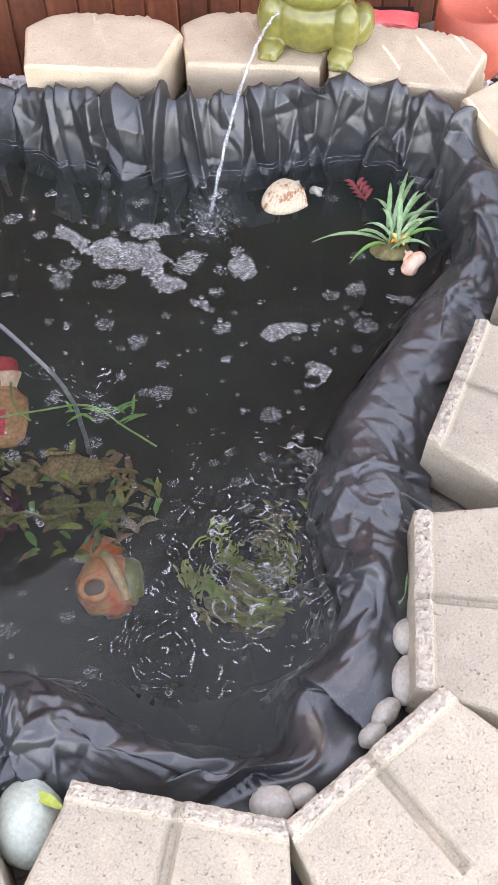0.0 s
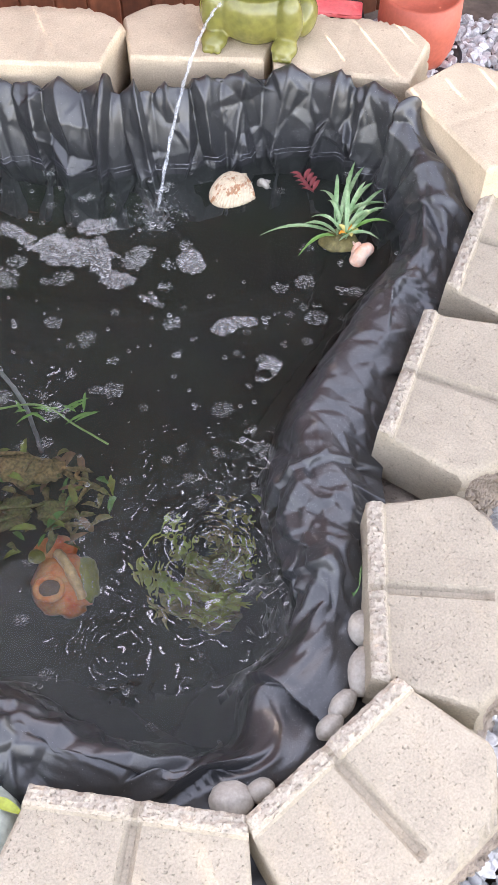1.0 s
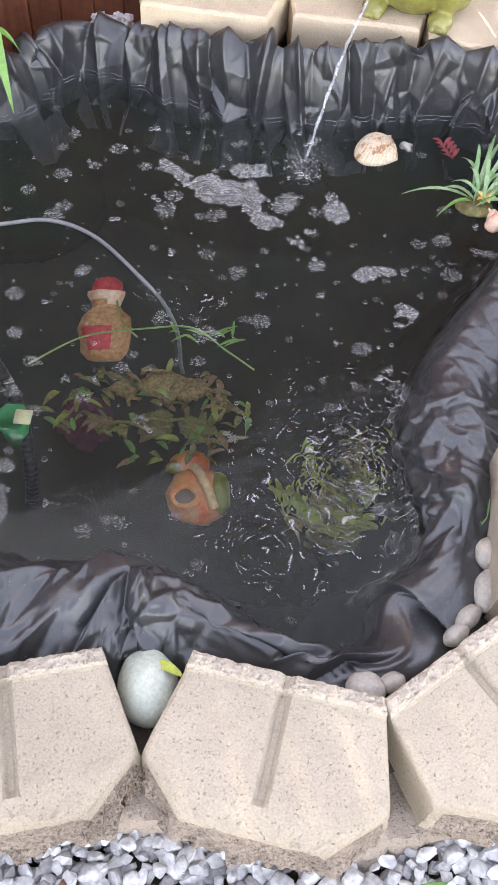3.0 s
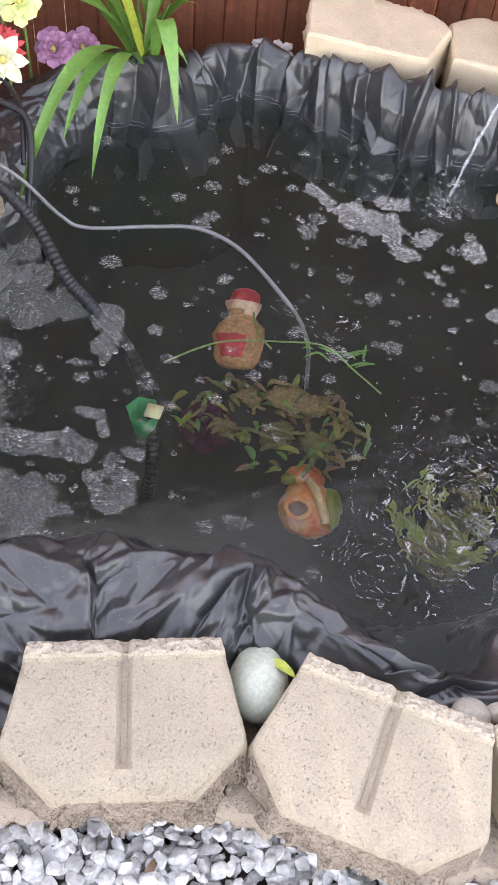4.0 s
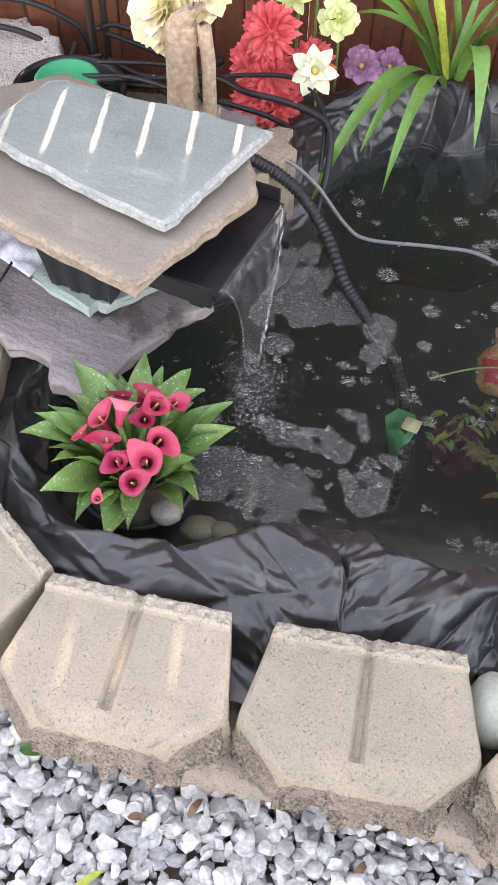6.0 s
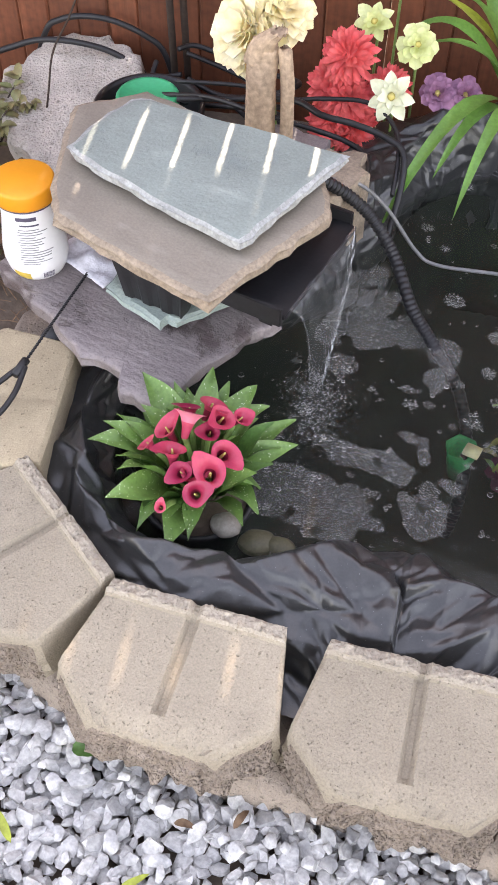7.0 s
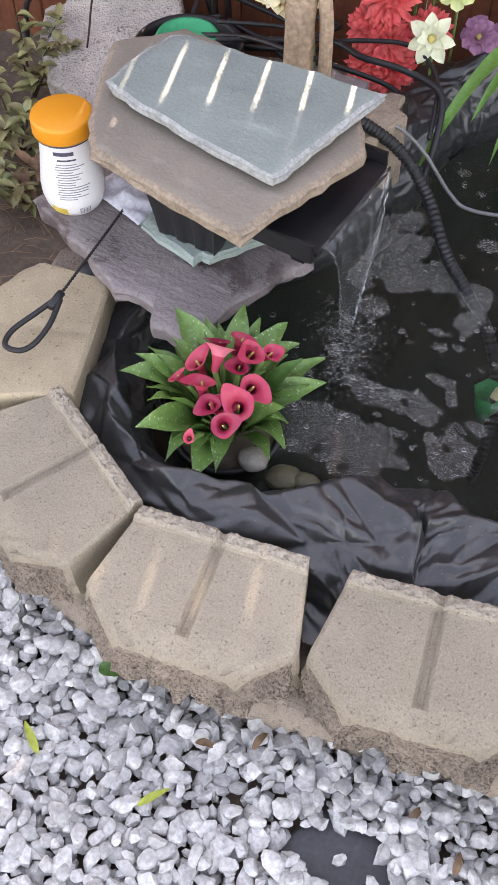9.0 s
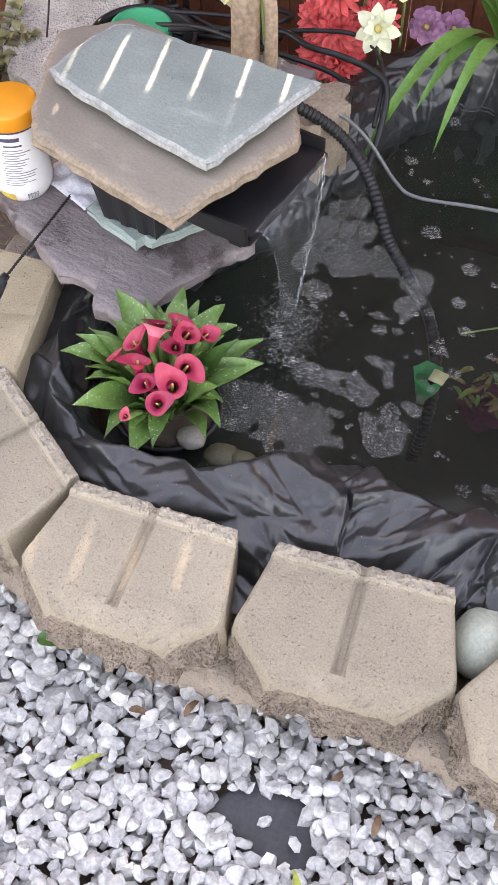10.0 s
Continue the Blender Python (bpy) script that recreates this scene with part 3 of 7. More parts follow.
def build_liner():
    rnd = random.Random(12)
    t0 = thing("pond_liner", (0, 0, 0), "creased shiny black plastic pond liner, wet with drops", "pond liner")
    # the rim on a fine grid, even along the shore
    S = np.array([p[:2] for p in SHORE])
    seg = np.linalg.norm(np.roll(S, -1, 0) - S, axis=1)
    run = np.concatenate([[0], np.cumsum(seg)])
    length = run[-1]
    cols = 1800
    su = np.arange(cols) * length / cols
    at = np.interp(su, run, np.arange(len(run))) / len(SHORE)
    ts = [0.0, 0.03, 0.06, 0.09] + [0.12 + 0.0142 * k for k in range(45)] + [0.77, 0.80]
    P = np.zeros((cols, len(ts), 3))
    W = np.zeros_like(P)
    far, right = np.zeros(cols), np.zeros(cols)
    for c in range(cols):
        for k, t in enumerate(ts):
            q, way, f, r = liner_point(at[c], t)
            P[c, k], W[c, k] = q, way
        far[c], right[c] = f, r
    # tucked down behind the blocks
    for bx, by, ox, oy in RING:
        d, a = (P[:, :, 0] - bx) * ox + (P[:, :, 1] - by) * oy, np.abs((P[:, :, 0] - bx) * oy - (P[:, :, 1] - by) * ox)
        floor = np.maximum(0.085, np.where(P[:, :, 0] > 0.02, 0.118, 0.132) + 1.3 * np.maximum(0, -d) - 0.9 * np.maximum(0, d)) + 2.2 * np.maximum(0, a - 0.15)
        P[:, :, 2] = np.where((d > -0.06) & (P[:, :, 1] < 1.45), np.minimum(P[:, :, 2], floor), P[:, :, 2])
    soft = np.ones(9) / 9
    for _ in range(2):
        P = sum(np.roll(P, k - 4, 0) * soft[k] for k in range(9))
    run_v = np.concatenate([np.zeros((cols, 1)), np.cumsum(np.linalg.norm(np.diff(P, axis=1), axis=2), axis=1)], axis=1)
    rows = 120
    even = np.zeros((cols, rows, 3))
    faces_out = np.zeros((cols, rows, 3))
    for c in range(cols):
        at_v = np.linspace(0, run_v[c, -1], rows)
        for axis in range(3):
            even[c, :, axis] = np.interp(at_v, run_v[c], P[c, :, axis])
            faces_out[c, :, axis] = np.interp(at_v, run_v[c], W[c, :, axis])
    P, W = even, faces_out
    soft_v = lambda A: np.concatenate([A[:, :1], (A[:, :-2] + A[:, 1:-1] * 2 + A[:, 2:]) / 4, A[:, -1:]], axis=1)
    for _ in range(4):
        P = soft_v(P)
    N = np.cross(np.roll(P, -1, 0) - np.roll(P, 1, 0), np.gradient(P, axis=1))
    N /= np.linalg.norm(N, axis=2, keepdims=True) + 1e-9
    N *= np.sign((N * W).sum(2, keepdims=True))
    level = P[:, :, 2].copy()
    sv = np.linspace(0, 1, rows)[None, :] * run_v[:, -1:]
    sv = sum(np.roll(sv, k - 20, 0) for k in range(41)) / 41
    wave = 0.012 * np.sin(su / length * 6.2832 * 17)[:, None] + 0.010 * np.sin(su / length * 6.2832 * 7)[:, None]
    calm = np.clip(1 - np.hypot(P[:, :, 0] - 0.085, P[:, :, 1] - 0.585) / 0.13, 0, 1) + np.clip(1 - np.hypot(P[:, :, 0] - 0.16, P[:, :, 1] - 1.10) / 0.22, 0, 1)
    calm = np.clip(1 - 1.3 * calm, 0.14, 1)
    near = 1 - far - right
    amp = (near * 1.0 + right * 0.75)[:, None] * calm
    ends = np.clip(np.minimum(np.arange(rows), rows - 1 - np.arange(rows)) / 10, 0, 1)[None, :]
    P += ((1 - far)[:, None] * calm * ends * 0.85)[:, :, None] * (facets(su, sv + wave, length, 0.062, 0.050, 5, 0.0, P) - P)
    H = amp * (0.0135 * facets(su, sv + wave, length, 0.062, 0.050, 5) + 0.0052 * facets(su, sv - wave, length, 0.034, 0.028, 8) + 0.0010 * facets(su, sv + wave, length, 0.015, 0.013, 11))
    H += right[:, None] * 0.0016 * facets(su, sv, length, 0.020, 0.020, 14)
    H += far[:, None] * (0.019 * facets(su, sv + wave, length, 0.034, 0.085, 21, 0.75) + 0.008 * facets(su, sv - wave, length, 0.046, 0.060, 24) + 0.0012 * facets(su, sv, length, 0.014, 0.03, 27, 0.4))
    for tx, ty, high, fade, lean in TUCKS:
        u0 = su[np.argmin(np.hypot(S[np.round(at * len(S)).astype(int) % len(S), 0] - tx, S[np.round(at * len(S)).astype(int) % len(S), 1] - ty))]
        d = ((su[:, None] - u0 + lean * (sv - 0.16) + length / 2) % length) - length / 2
        H += high * np.where(d > 0, np.exp(-d / fade), np.clip(1 + d / 0.010, 0, 1))
    H -= 0.004
    # creases stand out as thin folds
    blur = sum(np.roll(H, k, 0) for k in range(-4, 5)) / 9
    blur = sum(np.pad(blur, ((0, 0), (4, 4)), "edge")[:, k:k + rows] for k in range(9)) / 9
    H += 0.8 * (H - blur)
    H *= np.clip(np.linspace(0, 9, rows), 0.15, 1)[None, :]
    P = P + N * H[:, :, None]
    idx = np.arange(cols * rows).reshape(cols, rows)
    nxt = np.roll(idx, -1, 0)
    faces = np.stack([idx[:, :-1], nxt[:, :-1], nxt[:, 1:], idx[:, 1:]], axis=2).reshape(-1, 4)
    me = bpy.data.meshes.new("rim")
    me.from_pydata(P.reshape(-1, 3).tolist(), [], faces.tolist())
    me.shade_smooth()
    me.materials.append(LINER)
    rim = new("rim", me)
    rim.parent = t0
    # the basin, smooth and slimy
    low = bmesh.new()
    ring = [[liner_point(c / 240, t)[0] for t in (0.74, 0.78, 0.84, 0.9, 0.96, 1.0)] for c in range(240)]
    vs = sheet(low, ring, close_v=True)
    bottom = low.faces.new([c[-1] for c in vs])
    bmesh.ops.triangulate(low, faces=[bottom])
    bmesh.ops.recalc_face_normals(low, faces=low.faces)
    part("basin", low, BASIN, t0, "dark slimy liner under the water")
    # the wet highlight above the water along the far wall, drawn as two pale lines
    half = rows // 2
    for over in (0.012, 0.021):
        pick = half + np.argmin(np.abs(level[:, half:] - WATER_Z - over), axis=1)
        line = [Vector(P[c, pick[c]] + N[c, pick[c]] * 0.0008) for c in range(cols) if P[c, pick[c], 1] > 1.5 and -0.80 < P[c, pick[c], 0] < 0.31]
        part("glint_line", tube_bm(line, lambda s: 0.0007 + 0.0004 * math.sin(s * 140), 6), WET_GLINT, t0, "pale line painted as the wet highlight on the liner")
    # wet drops, most of them on the splashed side
    V, F = dome_shape(1, 6)
    verts, base, tris = [], 0, []
    count = 0
    while count < 11000:
        c, k = rnd.randrange(cols), rnd.randrange(20, rows - 5)
        p, n = P[c, k], N[c, k]
        if p[2] < WATER_Z + 0.01 or (p[0] < 0.03 and rnd.random() < 0.88):
            continue
        count += 1
        q = Vector(n).to_track_quat("Z", "Y").to_matrix()
        r = rnd.choice((0.00022, 0.00028, 0.00034, 0.0004, 0.0006))
        along = P[(c + 1) % cols, k] - p
        verts.append(V * np.array((r, r, r * 0.7)) @ np.array(q).T + p + along * rnd.random())
        tris += [tuple(i + base for i in f) for f in F]
        base += len(V)
    md = bpy.data.meshes.new("water_drops")
    md.from_pydata(np.concatenate(verts).tolist(), [], tris)
    md.shade_smooth()
    md.materials.append(DROP)
    tagged(new("water_drops", md), "small splashed water drops on the black liner", "water drops", kind="stuff")


WET_GLINT = material("wet_glint", (0.14, 0.14, 0.15), 0.25, vary=0.4, scale=30, bump=0.1, spec=1.0)
DROP = material("water_drop", (0.50, 0.51, 0.52), 0.12, trans=0.3, ior=1.33, bump=0)
build_liner()


def water_material():
    """Clear greenish water with a faint tremble; the larger ripples are in the surface itself."""
    m = bpy.data.materials.new("pond_water")
    m.use_nodes = True
    n, link = m.node_tree.nodes, m.node_tree.links.new
    b = n["Principled BSDF"]
    b.inputs["Base Color"].default_value = (0.57, 0.63, 0.56, 1)
    b.inputs["Roughness"].default_value = 0.015
    b.inputs["IOR"].default_value = 1.22
    b.inputs["Transmission Weight"].default_value = 0.984
    coord = n.new("ShaderNodeTexCoord")
    calm = n.new("ShaderNodeTexNoise")
    calm.inputs["Scale"].default_value, calm.inputs["Detail"].default_value = 30, 2
    link(coord.outputs["Object"], calm.inputs["Vector"])
    bump = n.new("ShaderNodeBump")
    bump.inputs["Strength"].default_value, bump.inputs["Distance"].default_value = 1.0, 0.0012
    link(calm.outputs["Fac"], bump.inputs["Height"])
    link(bump.outputs["Normal"], b.inputs["Normal"])
    return m


def water_height(x, y):
    """How far the rippled surface stands over the calm level."""
    h = 0.0
    for cx, cy, r, k in ((0.0, 0.86, 0.23, 1.0), (-0.11, 0.67, 0.14, 0.8), (-0.30, 1.18, 0.13, 0.6), (-0.10, 1.52, 0.10, 0.6), (-0.79, 0.83, 0.17, 0.8)):
        f = 1 - math.hypot(x - cx, y - cy) / r
        if f > 0:
            f = f * f * (3 - 2 * f)
            w = 0.5 + 0.5 * wob(x, y, 0, 9, cx)
            h += k * f * w * 0.0050 * (1 - 2.6 * abs(wob(x + 0.02 * wob(x, y, 0, 20, 3), y, 0, 52, 1.3)) + 0.5 * wob(x, y, 0, 95, 2.1))
    for cx, cy, r, wave in ((0.0, 0.85, 0.09, 0.011), (-0.13, 0.66, 0.05, 0.009), (-0.80, 0.86, 0.12, 0.014), (-0.10, 1.52, 0.08, 0.012)):
        d = math.hypot(x - cx, y - cy)
        if d < r:
            h += 0.0011 * (1 - d / r) * math.sin(6.283 * d / wave)
    return h


WATER = water_material()


def build_water():
    n = len(SHORE)
    P = []
    for i, p in enumerate(SHORE):
        d = (SHORE[(i + 3) % n] - SHORE[i - 3]).normalized()
        P.append(p + Vector((d.y, -d.x, 0)) * 0.035)
    loop = P[::6]
    step = 0.003
    nx, ny = 520, 440
    inside = np.array([[in_loop(-1.13 + (i + 0.5) * step, 0.44 + (j + 0.5) * step, loop) for j in range(ny)] for i in range(nx)])
    verts, faces, seen = [], [], {}

    def corner(i, j):
        if (i, j) not in seen:
            x, y = -1.13 + i * step, 0.44 + j * step
            seen[(i, j)] = len(verts)
            verts.append((x, y, WATER_Z + water_height(x, y)))
        return seen[(i, j)]

    for i in range(nx):
        for j in range(ny):
            if inside[i, j]:
                faces.append((corner(i, j), corner(i + 1, j), corner(i + 1, j + 1), corner(i, j + 1)))
    me = bpy.data.meshes.new("water")
    me.from_pydata(verts, [], faces)
    me.shade_smooth()
    me.materials.append(WATER)
    ob = new("water", me)
    ob.visible_shadow = False
    return tagged(ob, "dark murky pond water with ripples and bubbles", "water", kind="structure")


build_water()

# ---- slates and spillway ----
def slab_thing(name, outline, z, thick, mat, label, category, seed, rough=0.004, tilt=(0, 0), side=None):
    cx = sum(p[0] for p in outline) / len(outline)
    cy = sum(p[1] for p in outline) / len(outline)
    bm = slab_bm([(x - cx, y - cy) for x, y in outline], thick, seed, rough)
    ob = link_bm(name, bm, [mat, side or mat])
    sharp(ob, 40)
    ob.matrix_world = pose(cx, cy, z, tilt[0], tilt[1], 0)
    return tagged(ob, label, category)


slab_thing("slate_slab", [(-1.234, 0.818), (-1.232, 0.90), (-1.219, 0.974), (-1.195, 0.990), (-1.070, 0.999), (-0.960, 1.012), (-0.856, 1.016), (-0.893, 0.760), (-0.998, 0.773), (-1.081, 0.785), (-1.167, 0.802)][::-1], 0.440, 0.017, SLATE_BLUE, "blue-grey cleft slate slab lit by thin sun stripes", "slate", 3, 0.003, side=SLATE_EDGE)
slab_thing("slate_slab", [(-1.221, 0.755), (-1.175, 0.702), (-1.057, 0.682), (-0.969, 0.669), (-0.886, 0.662), (-0.876, 0.720), (-0.848, 0.823), (-0.829, 0.910), (-0.839, 0.935), (-0.907, 1.02), (-1.237, 1.04), (-1.318, 0.946), (-1.277, 0.862)], 0.413, 0.025, SLATE_BROWN, "brown flat slate slab under a blue-grey one", "slate", 8, 0.0022, side=BROWN_EDGE)
slab_thing("slate_slab", [(-1.355, 0.734), (-1.109, 0.639), (-1.048, 0.641), (-1.023, 0.619), (-1.012, 0.606), (-0.950, 0.604), (-0.945, 0.66), (-0.923, 0.739), (-0.880, 0.858), (-0.92, 1.0), (-1.30, 1.05)], 0.215, 0.03, SLATE_PURPLE, "broad purplish slate slab with a ragged edge overhanging the pond", "slate", 13, 0.006, side=SLATE_PURPLE)
slab_thing("slate_slab", [(-1.146, 0.759), (-1.06, 0.738), (-1.024, 0.731), (-1.020, 0.751), (-1.003, 0.750), (-0.945, 0.851), (-0.95, 1.0), (-1.15, 1.0)], 0.240, 0.018, SLATE_GREEN, "thin greenish slate under the black spillway box", "slate", 17)

# ---- more materials ----
LEAF_GREEN = material("green_leaf", (0.10, 0.22, 0.05), 0.4, vary=0.4, scale=30, grain=160, bump=0.2, bump_scale=140, subsurface=0.1)
SPIKE_GREEN = material("spiky_leaf", (0.11, 0.24, 0.08), 0.4, vary=0.5, scale=60, grain=160, bump=0.1, second=(0.30, 0.40, 0.22))
BLADE_GREEN = material("blade_leaf", (0.14, 0.30, 0.06), 0.4, vary=0.3, scale=14, grain=160, bump=0.15, subsurface=0.15)
YELLOW_GREEN = material("yellow_green_leaf", (0.40, 0.45, 0.06), 0.45, vary=0.3, scale=30)
SHRUB_GREEN = material("shrub_leaf", (0.27, 0.32, 0.13), 0.45, vary=0.5, scale=20, second=(0.30, 0.22, 0.11), island=0.5)
DRY_LEAF = material("dry_leaf", (0.27, 0.16, 0.09), 0.7, vary=0.4, scale=30, island=0.4)
TWIG = material("dark_twig", (0.06, 0.04, 0.03), 0.8, vary=0.4, scale=50)
STEM = material("green_stem", (0.22, 0.34, 0.10), 0.45, vary=0.25, scale=40)
CALLA = material("pink_calla", (0.53, 0.068, 0.11), 0.4, vary=0.35, scale=24, grain=90, grain_amt=0.1, bump=0.1, second=(0.40, 0.025, 0.08), subsurface=0.15)
CALLA_DARK = material("dark_calla", (0.42, 0.03, 0.085), 0.4, vary=0.35, scale=24, grain=90, grain_amt=0.1, bump=0.1, second=(0.26, 0.012, 0.05), subsurface=0.1)
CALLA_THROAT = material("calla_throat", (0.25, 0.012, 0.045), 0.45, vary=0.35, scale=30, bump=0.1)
CALLA_PALE = material("pale_pink_calla", (0.75, 0.25, 0.32), 0.4, vary=0.25, scale=20, grain_amt=0.1, bump=0.1, second=(0.66, 0.14, 0.22), subsurface=0.15)
CREAM = material("cream_petal", (0.86, 0.72, 0.34), 0.6, vary=0.15, scale=18, grain_amt=0.10, bump=0.25, bump_scale=120, second=(0.90, 0.83, 0.64), subsurface=0.1)
WHITE_PETAL = material("white_petal", (0.76, 0.77, 0.54), 0.55, vary=0.1, scale=18, grain_amt=0.1, bump=0.2, subsurface=0.1)
LIME_PETAL = material("lime_petal", (0.55, 0.60, 0.20), 0.55, vary=0.15, scale=18, grain_amt=0.1, bump=0.2, second=(0.66, 0.70, 0.38))
RED_PETAL = material("red_petal", (0.92, 0.21, 0.19), 0.6, vary=0.3, scale=16, grain_amt=0.12, bump=0.25, second=(0.86, 0.10, 0.11), island=0.12)
PURPLE_PETAL = material("purple_petal", (0.42, 0.21, 0.32), 0.6, vary=0.3, scale=16, second=(0.30, 0.13, 0.24))
SUNKEN_PURPLE = material("sunken_purple", (0.10, 0.015, 0.045), 0.7, vary=0.4, scale=20)
MAROON = material("maroon_leaf", (0.22, 0.035, 0.035), 0.6, vary=0.4, scale=40)
STAMEN = material("yellow_stamen", (0.62, 0.52, 0.16), 0.6)
DRIFTWOOD = material("driftwood", (0.52, 0.38, 0.26), 0.85, vary=0.3, scale=30, grain=110, grain_amt=0.35, bump=0.9, bump_scale=90, second=(0.42, 0.30, 0.20))
ORANGE_LID = material("orange_plastic", (0.78, 0.30, 0.02), 0.38, vary=0.05, scale=6, grain_amt=0.03, bump=0.03)
WHITE_PLASTIC = material("white_plastic", (0.78, 0.78, 0.78), 0.35, vary=0.05, scale=6, grain_amt=0.03, bump=0.03)
PRINT = material("dark_print", (0.10, 0.09, 0.14), 0.5, bump=0)
PRINT_GREY = material("grey_print", (0.30, 0.30, 0.33), 0.5, bump=0)
YELLOW_PRINT = material("yellow_print", (0.75, 0.55, 0.10), 0.45, bump=0)
CLOTH = material("white_net", (0.70, 0.70, 0.75), 0.8, vary=0.12, scale=30, bump=0.5, bump_scale=400)
GREEN_PLASTIC = material("green_plastic", (0.03, 0.42, 0.19), 0.4, vary=0.2, scale=12, grain_amt=0.1, bump=0.05)
GREEN_BRIGHT = material("bright_green_plastic", (0.03, 0.36, 0.12), 0.45, vary=0.25, scale=25)
GLAZE = material("green_glaze", (0.23, 0.21, 0.055), 0.22, vary=0.45, scale=16, grain=60, grain_amt=0.2, bump=0.25, bump_scale=50, second=(0.15, 0.15, 0.04), coat=0.2)
SHELL = material("speckled_shell", (0.60, 0.49, 0.34), 0.5, vary=0.4, scale=48, grain=140, bump=0.2, second=(0.36, 0.18, 0.09))
for e, at in zip(SHELL.node_tree.nodes["Color Ramp"].color_ramp.elements, (0.42, 0.47)):
    e.position = at
SHELL_PALE = material("peach_shell", (0.72, 0.34, 0.20), 0.5, vary=0.3, scale=40, second=(0.75, 0.62, 0.50))
TERRACOTTA = material("coral_pot", (0.62, 0.15, 0.09), 0.55, vary=0.15, scale=8, grain_amt=0.1)
GNOME_TAN = material("tan_figurine", (0.52, 0.27, 0.12), 0.6, vary=0.4, scale=45, grain=120, grain_amt=0.4, second=(0.40, 0.17, 0.08))
ROOT = material("curling_root", (0.30, 0.18, 0.085), 0.8, vary=0.5, scale=40, grain=160, grain_amt=0.5, second=(0.16, 0.13, 0.05))
GNOME_RED = material("red_figurine", (0.62, 0.05, 0.06), 0.5, vary=0.4, scale=45, grain=120, grain_amt=0.3)
ORNAMENT = material("orange_ceramic", (0.72, 0.12, 0.03), 0.4, vary=0.4, scale=26, second=(0.58, 0.34, 0.12))
ORNAMENT_GREEN = material("olive_ceramic", (0.22, 0.22, 0.03), 0.45, vary=0.4, scale=25)
PONDWEED = material("pondweed_green", (0.20, 0.27, 0.05), 0.7, vary=0.5, scale=25, second=(0.15, 0.12, 0.035))
ALGAE = material("submerged_weed", (0.13, 0.15, 0.045), 0.8, vary=0.5, scale=40, grain=200, grain_amt=0.5, bump=1.0, bump_scale=80, second=(0.17, 0.11, 0.055))
CREAM_CERAMIC = material("cream_ceramic", (0.78, 0.50, 0.24), 0.45, vary=0.3, scale=30)
HOLLOW_SHADE = material("hollow_shade", (0.13, 0.07, 0.03), 0.5, vary=0.4, scale=30)
MOSSY_BASE = material("moss_base", (0.20, 0.17, 0.06), 0.7, vary=0.5, scale=60, bump=0.8, bump_scale=150)
POT_BLACK = material("black_pot", (0.02, 0.02, 0.021), 0.5, vary=0.3, scale=20)


def spotted_leaf():
    """Green leaf with pale flecks that run along it."""
    m = material("flecked_leaf", (0.165, 0.30, 0.075), 0.36, vary=0.35, scale=24, grain=160, bump=0.2, bump_scale=150, subsurface=0.1)
    nt = m.node_tree
    n, link = nt.nodes, nt.links.new
    b = n["Principled BSDF"]
    old = b.inputs["Base Color"].links[0].from_socket
    coord = n.new("ShaderNodeTexCoord")
    v = n.new("ShaderNodeTexVoronoi")
    v.inputs["Scale"].default_value = 230
    link(coord.outputs["Object"], v.inputs["Vector"])
    r = n.new("ShaderNodeMapRange")
    r.inputs["From Min"].default_value, r.inputs["From Max"].default_value = 0.24, 0.17
    link(v.outputs["Distance"], r.inputs["Value"])
    sparse = n.new("ShaderNodeMapRange")
    sparse.inputs["From Min"].default_value, sparse.inputs["From Max"].default_value = 0.5, 0.55
    link(v.outputs["Color"], sparse.inputs["Value"])
    mu = n.new("ShaderNodeMath")
    mu.operation = "MULTIPLY"
    link(r.outputs["Result"], mu.inputs[0])
    link(sparse.outputs["Result"], mu.inputs[1])
    mix = n.new("ShaderNodeMix")
    mix.data_type = "RGBA"
    mix.inputs["B"].default_value = (0.62, 0.70, 0.48, 1)
    link(mu.outputs[0], mix.inputs["Factor"])
    link(old, mix.inputs["A"])
    link(mix.outputs["Result"], b.inputs["Base Color"])
    return m


FLECKED = spotted_leaf()


def skin_material(name, share):
    """Thin wet bubble skin or painted ripple glint: mostly clear, partly pale and glossy."""
    m = bpy.data.materials.new(name)
    m.use_nodes = True
    n, link = m.node_tree.nodes, m.node_tree.links.new
    b = n["Principled BSDF"]
    b.inputs["Base Color"].default_value = (0.78, 0.76, 0.73, 1)
    b.inputs["Roughness"].default_value = 0.15
    b.inputs["Specular IOR Level"].default_value = 0.5
    clear = n.new("ShaderNodeBsdfTransparent")
    mix = n.new("ShaderNodeMixShader")
    geo = n.new("ShaderNodeNewGeometry")
    vary = n.new("ShaderNodeMapRange")
    vary.inputs["To Min"].default_value, vary.inputs["To Max"].default_value = share * 0.55, share * 1.4
    link(geo.outputs["Random Per Island"], vary.inputs["Value"])
    link(vary.outputs["Result"], mix.inputs[0])
    link(clear.outputs[0], mix.inputs[1])
    link(b.outputs[0], mix.inputs[2])
    link(mix.outputs[0], n["Material Output"].inputs["Surface"])
    return m


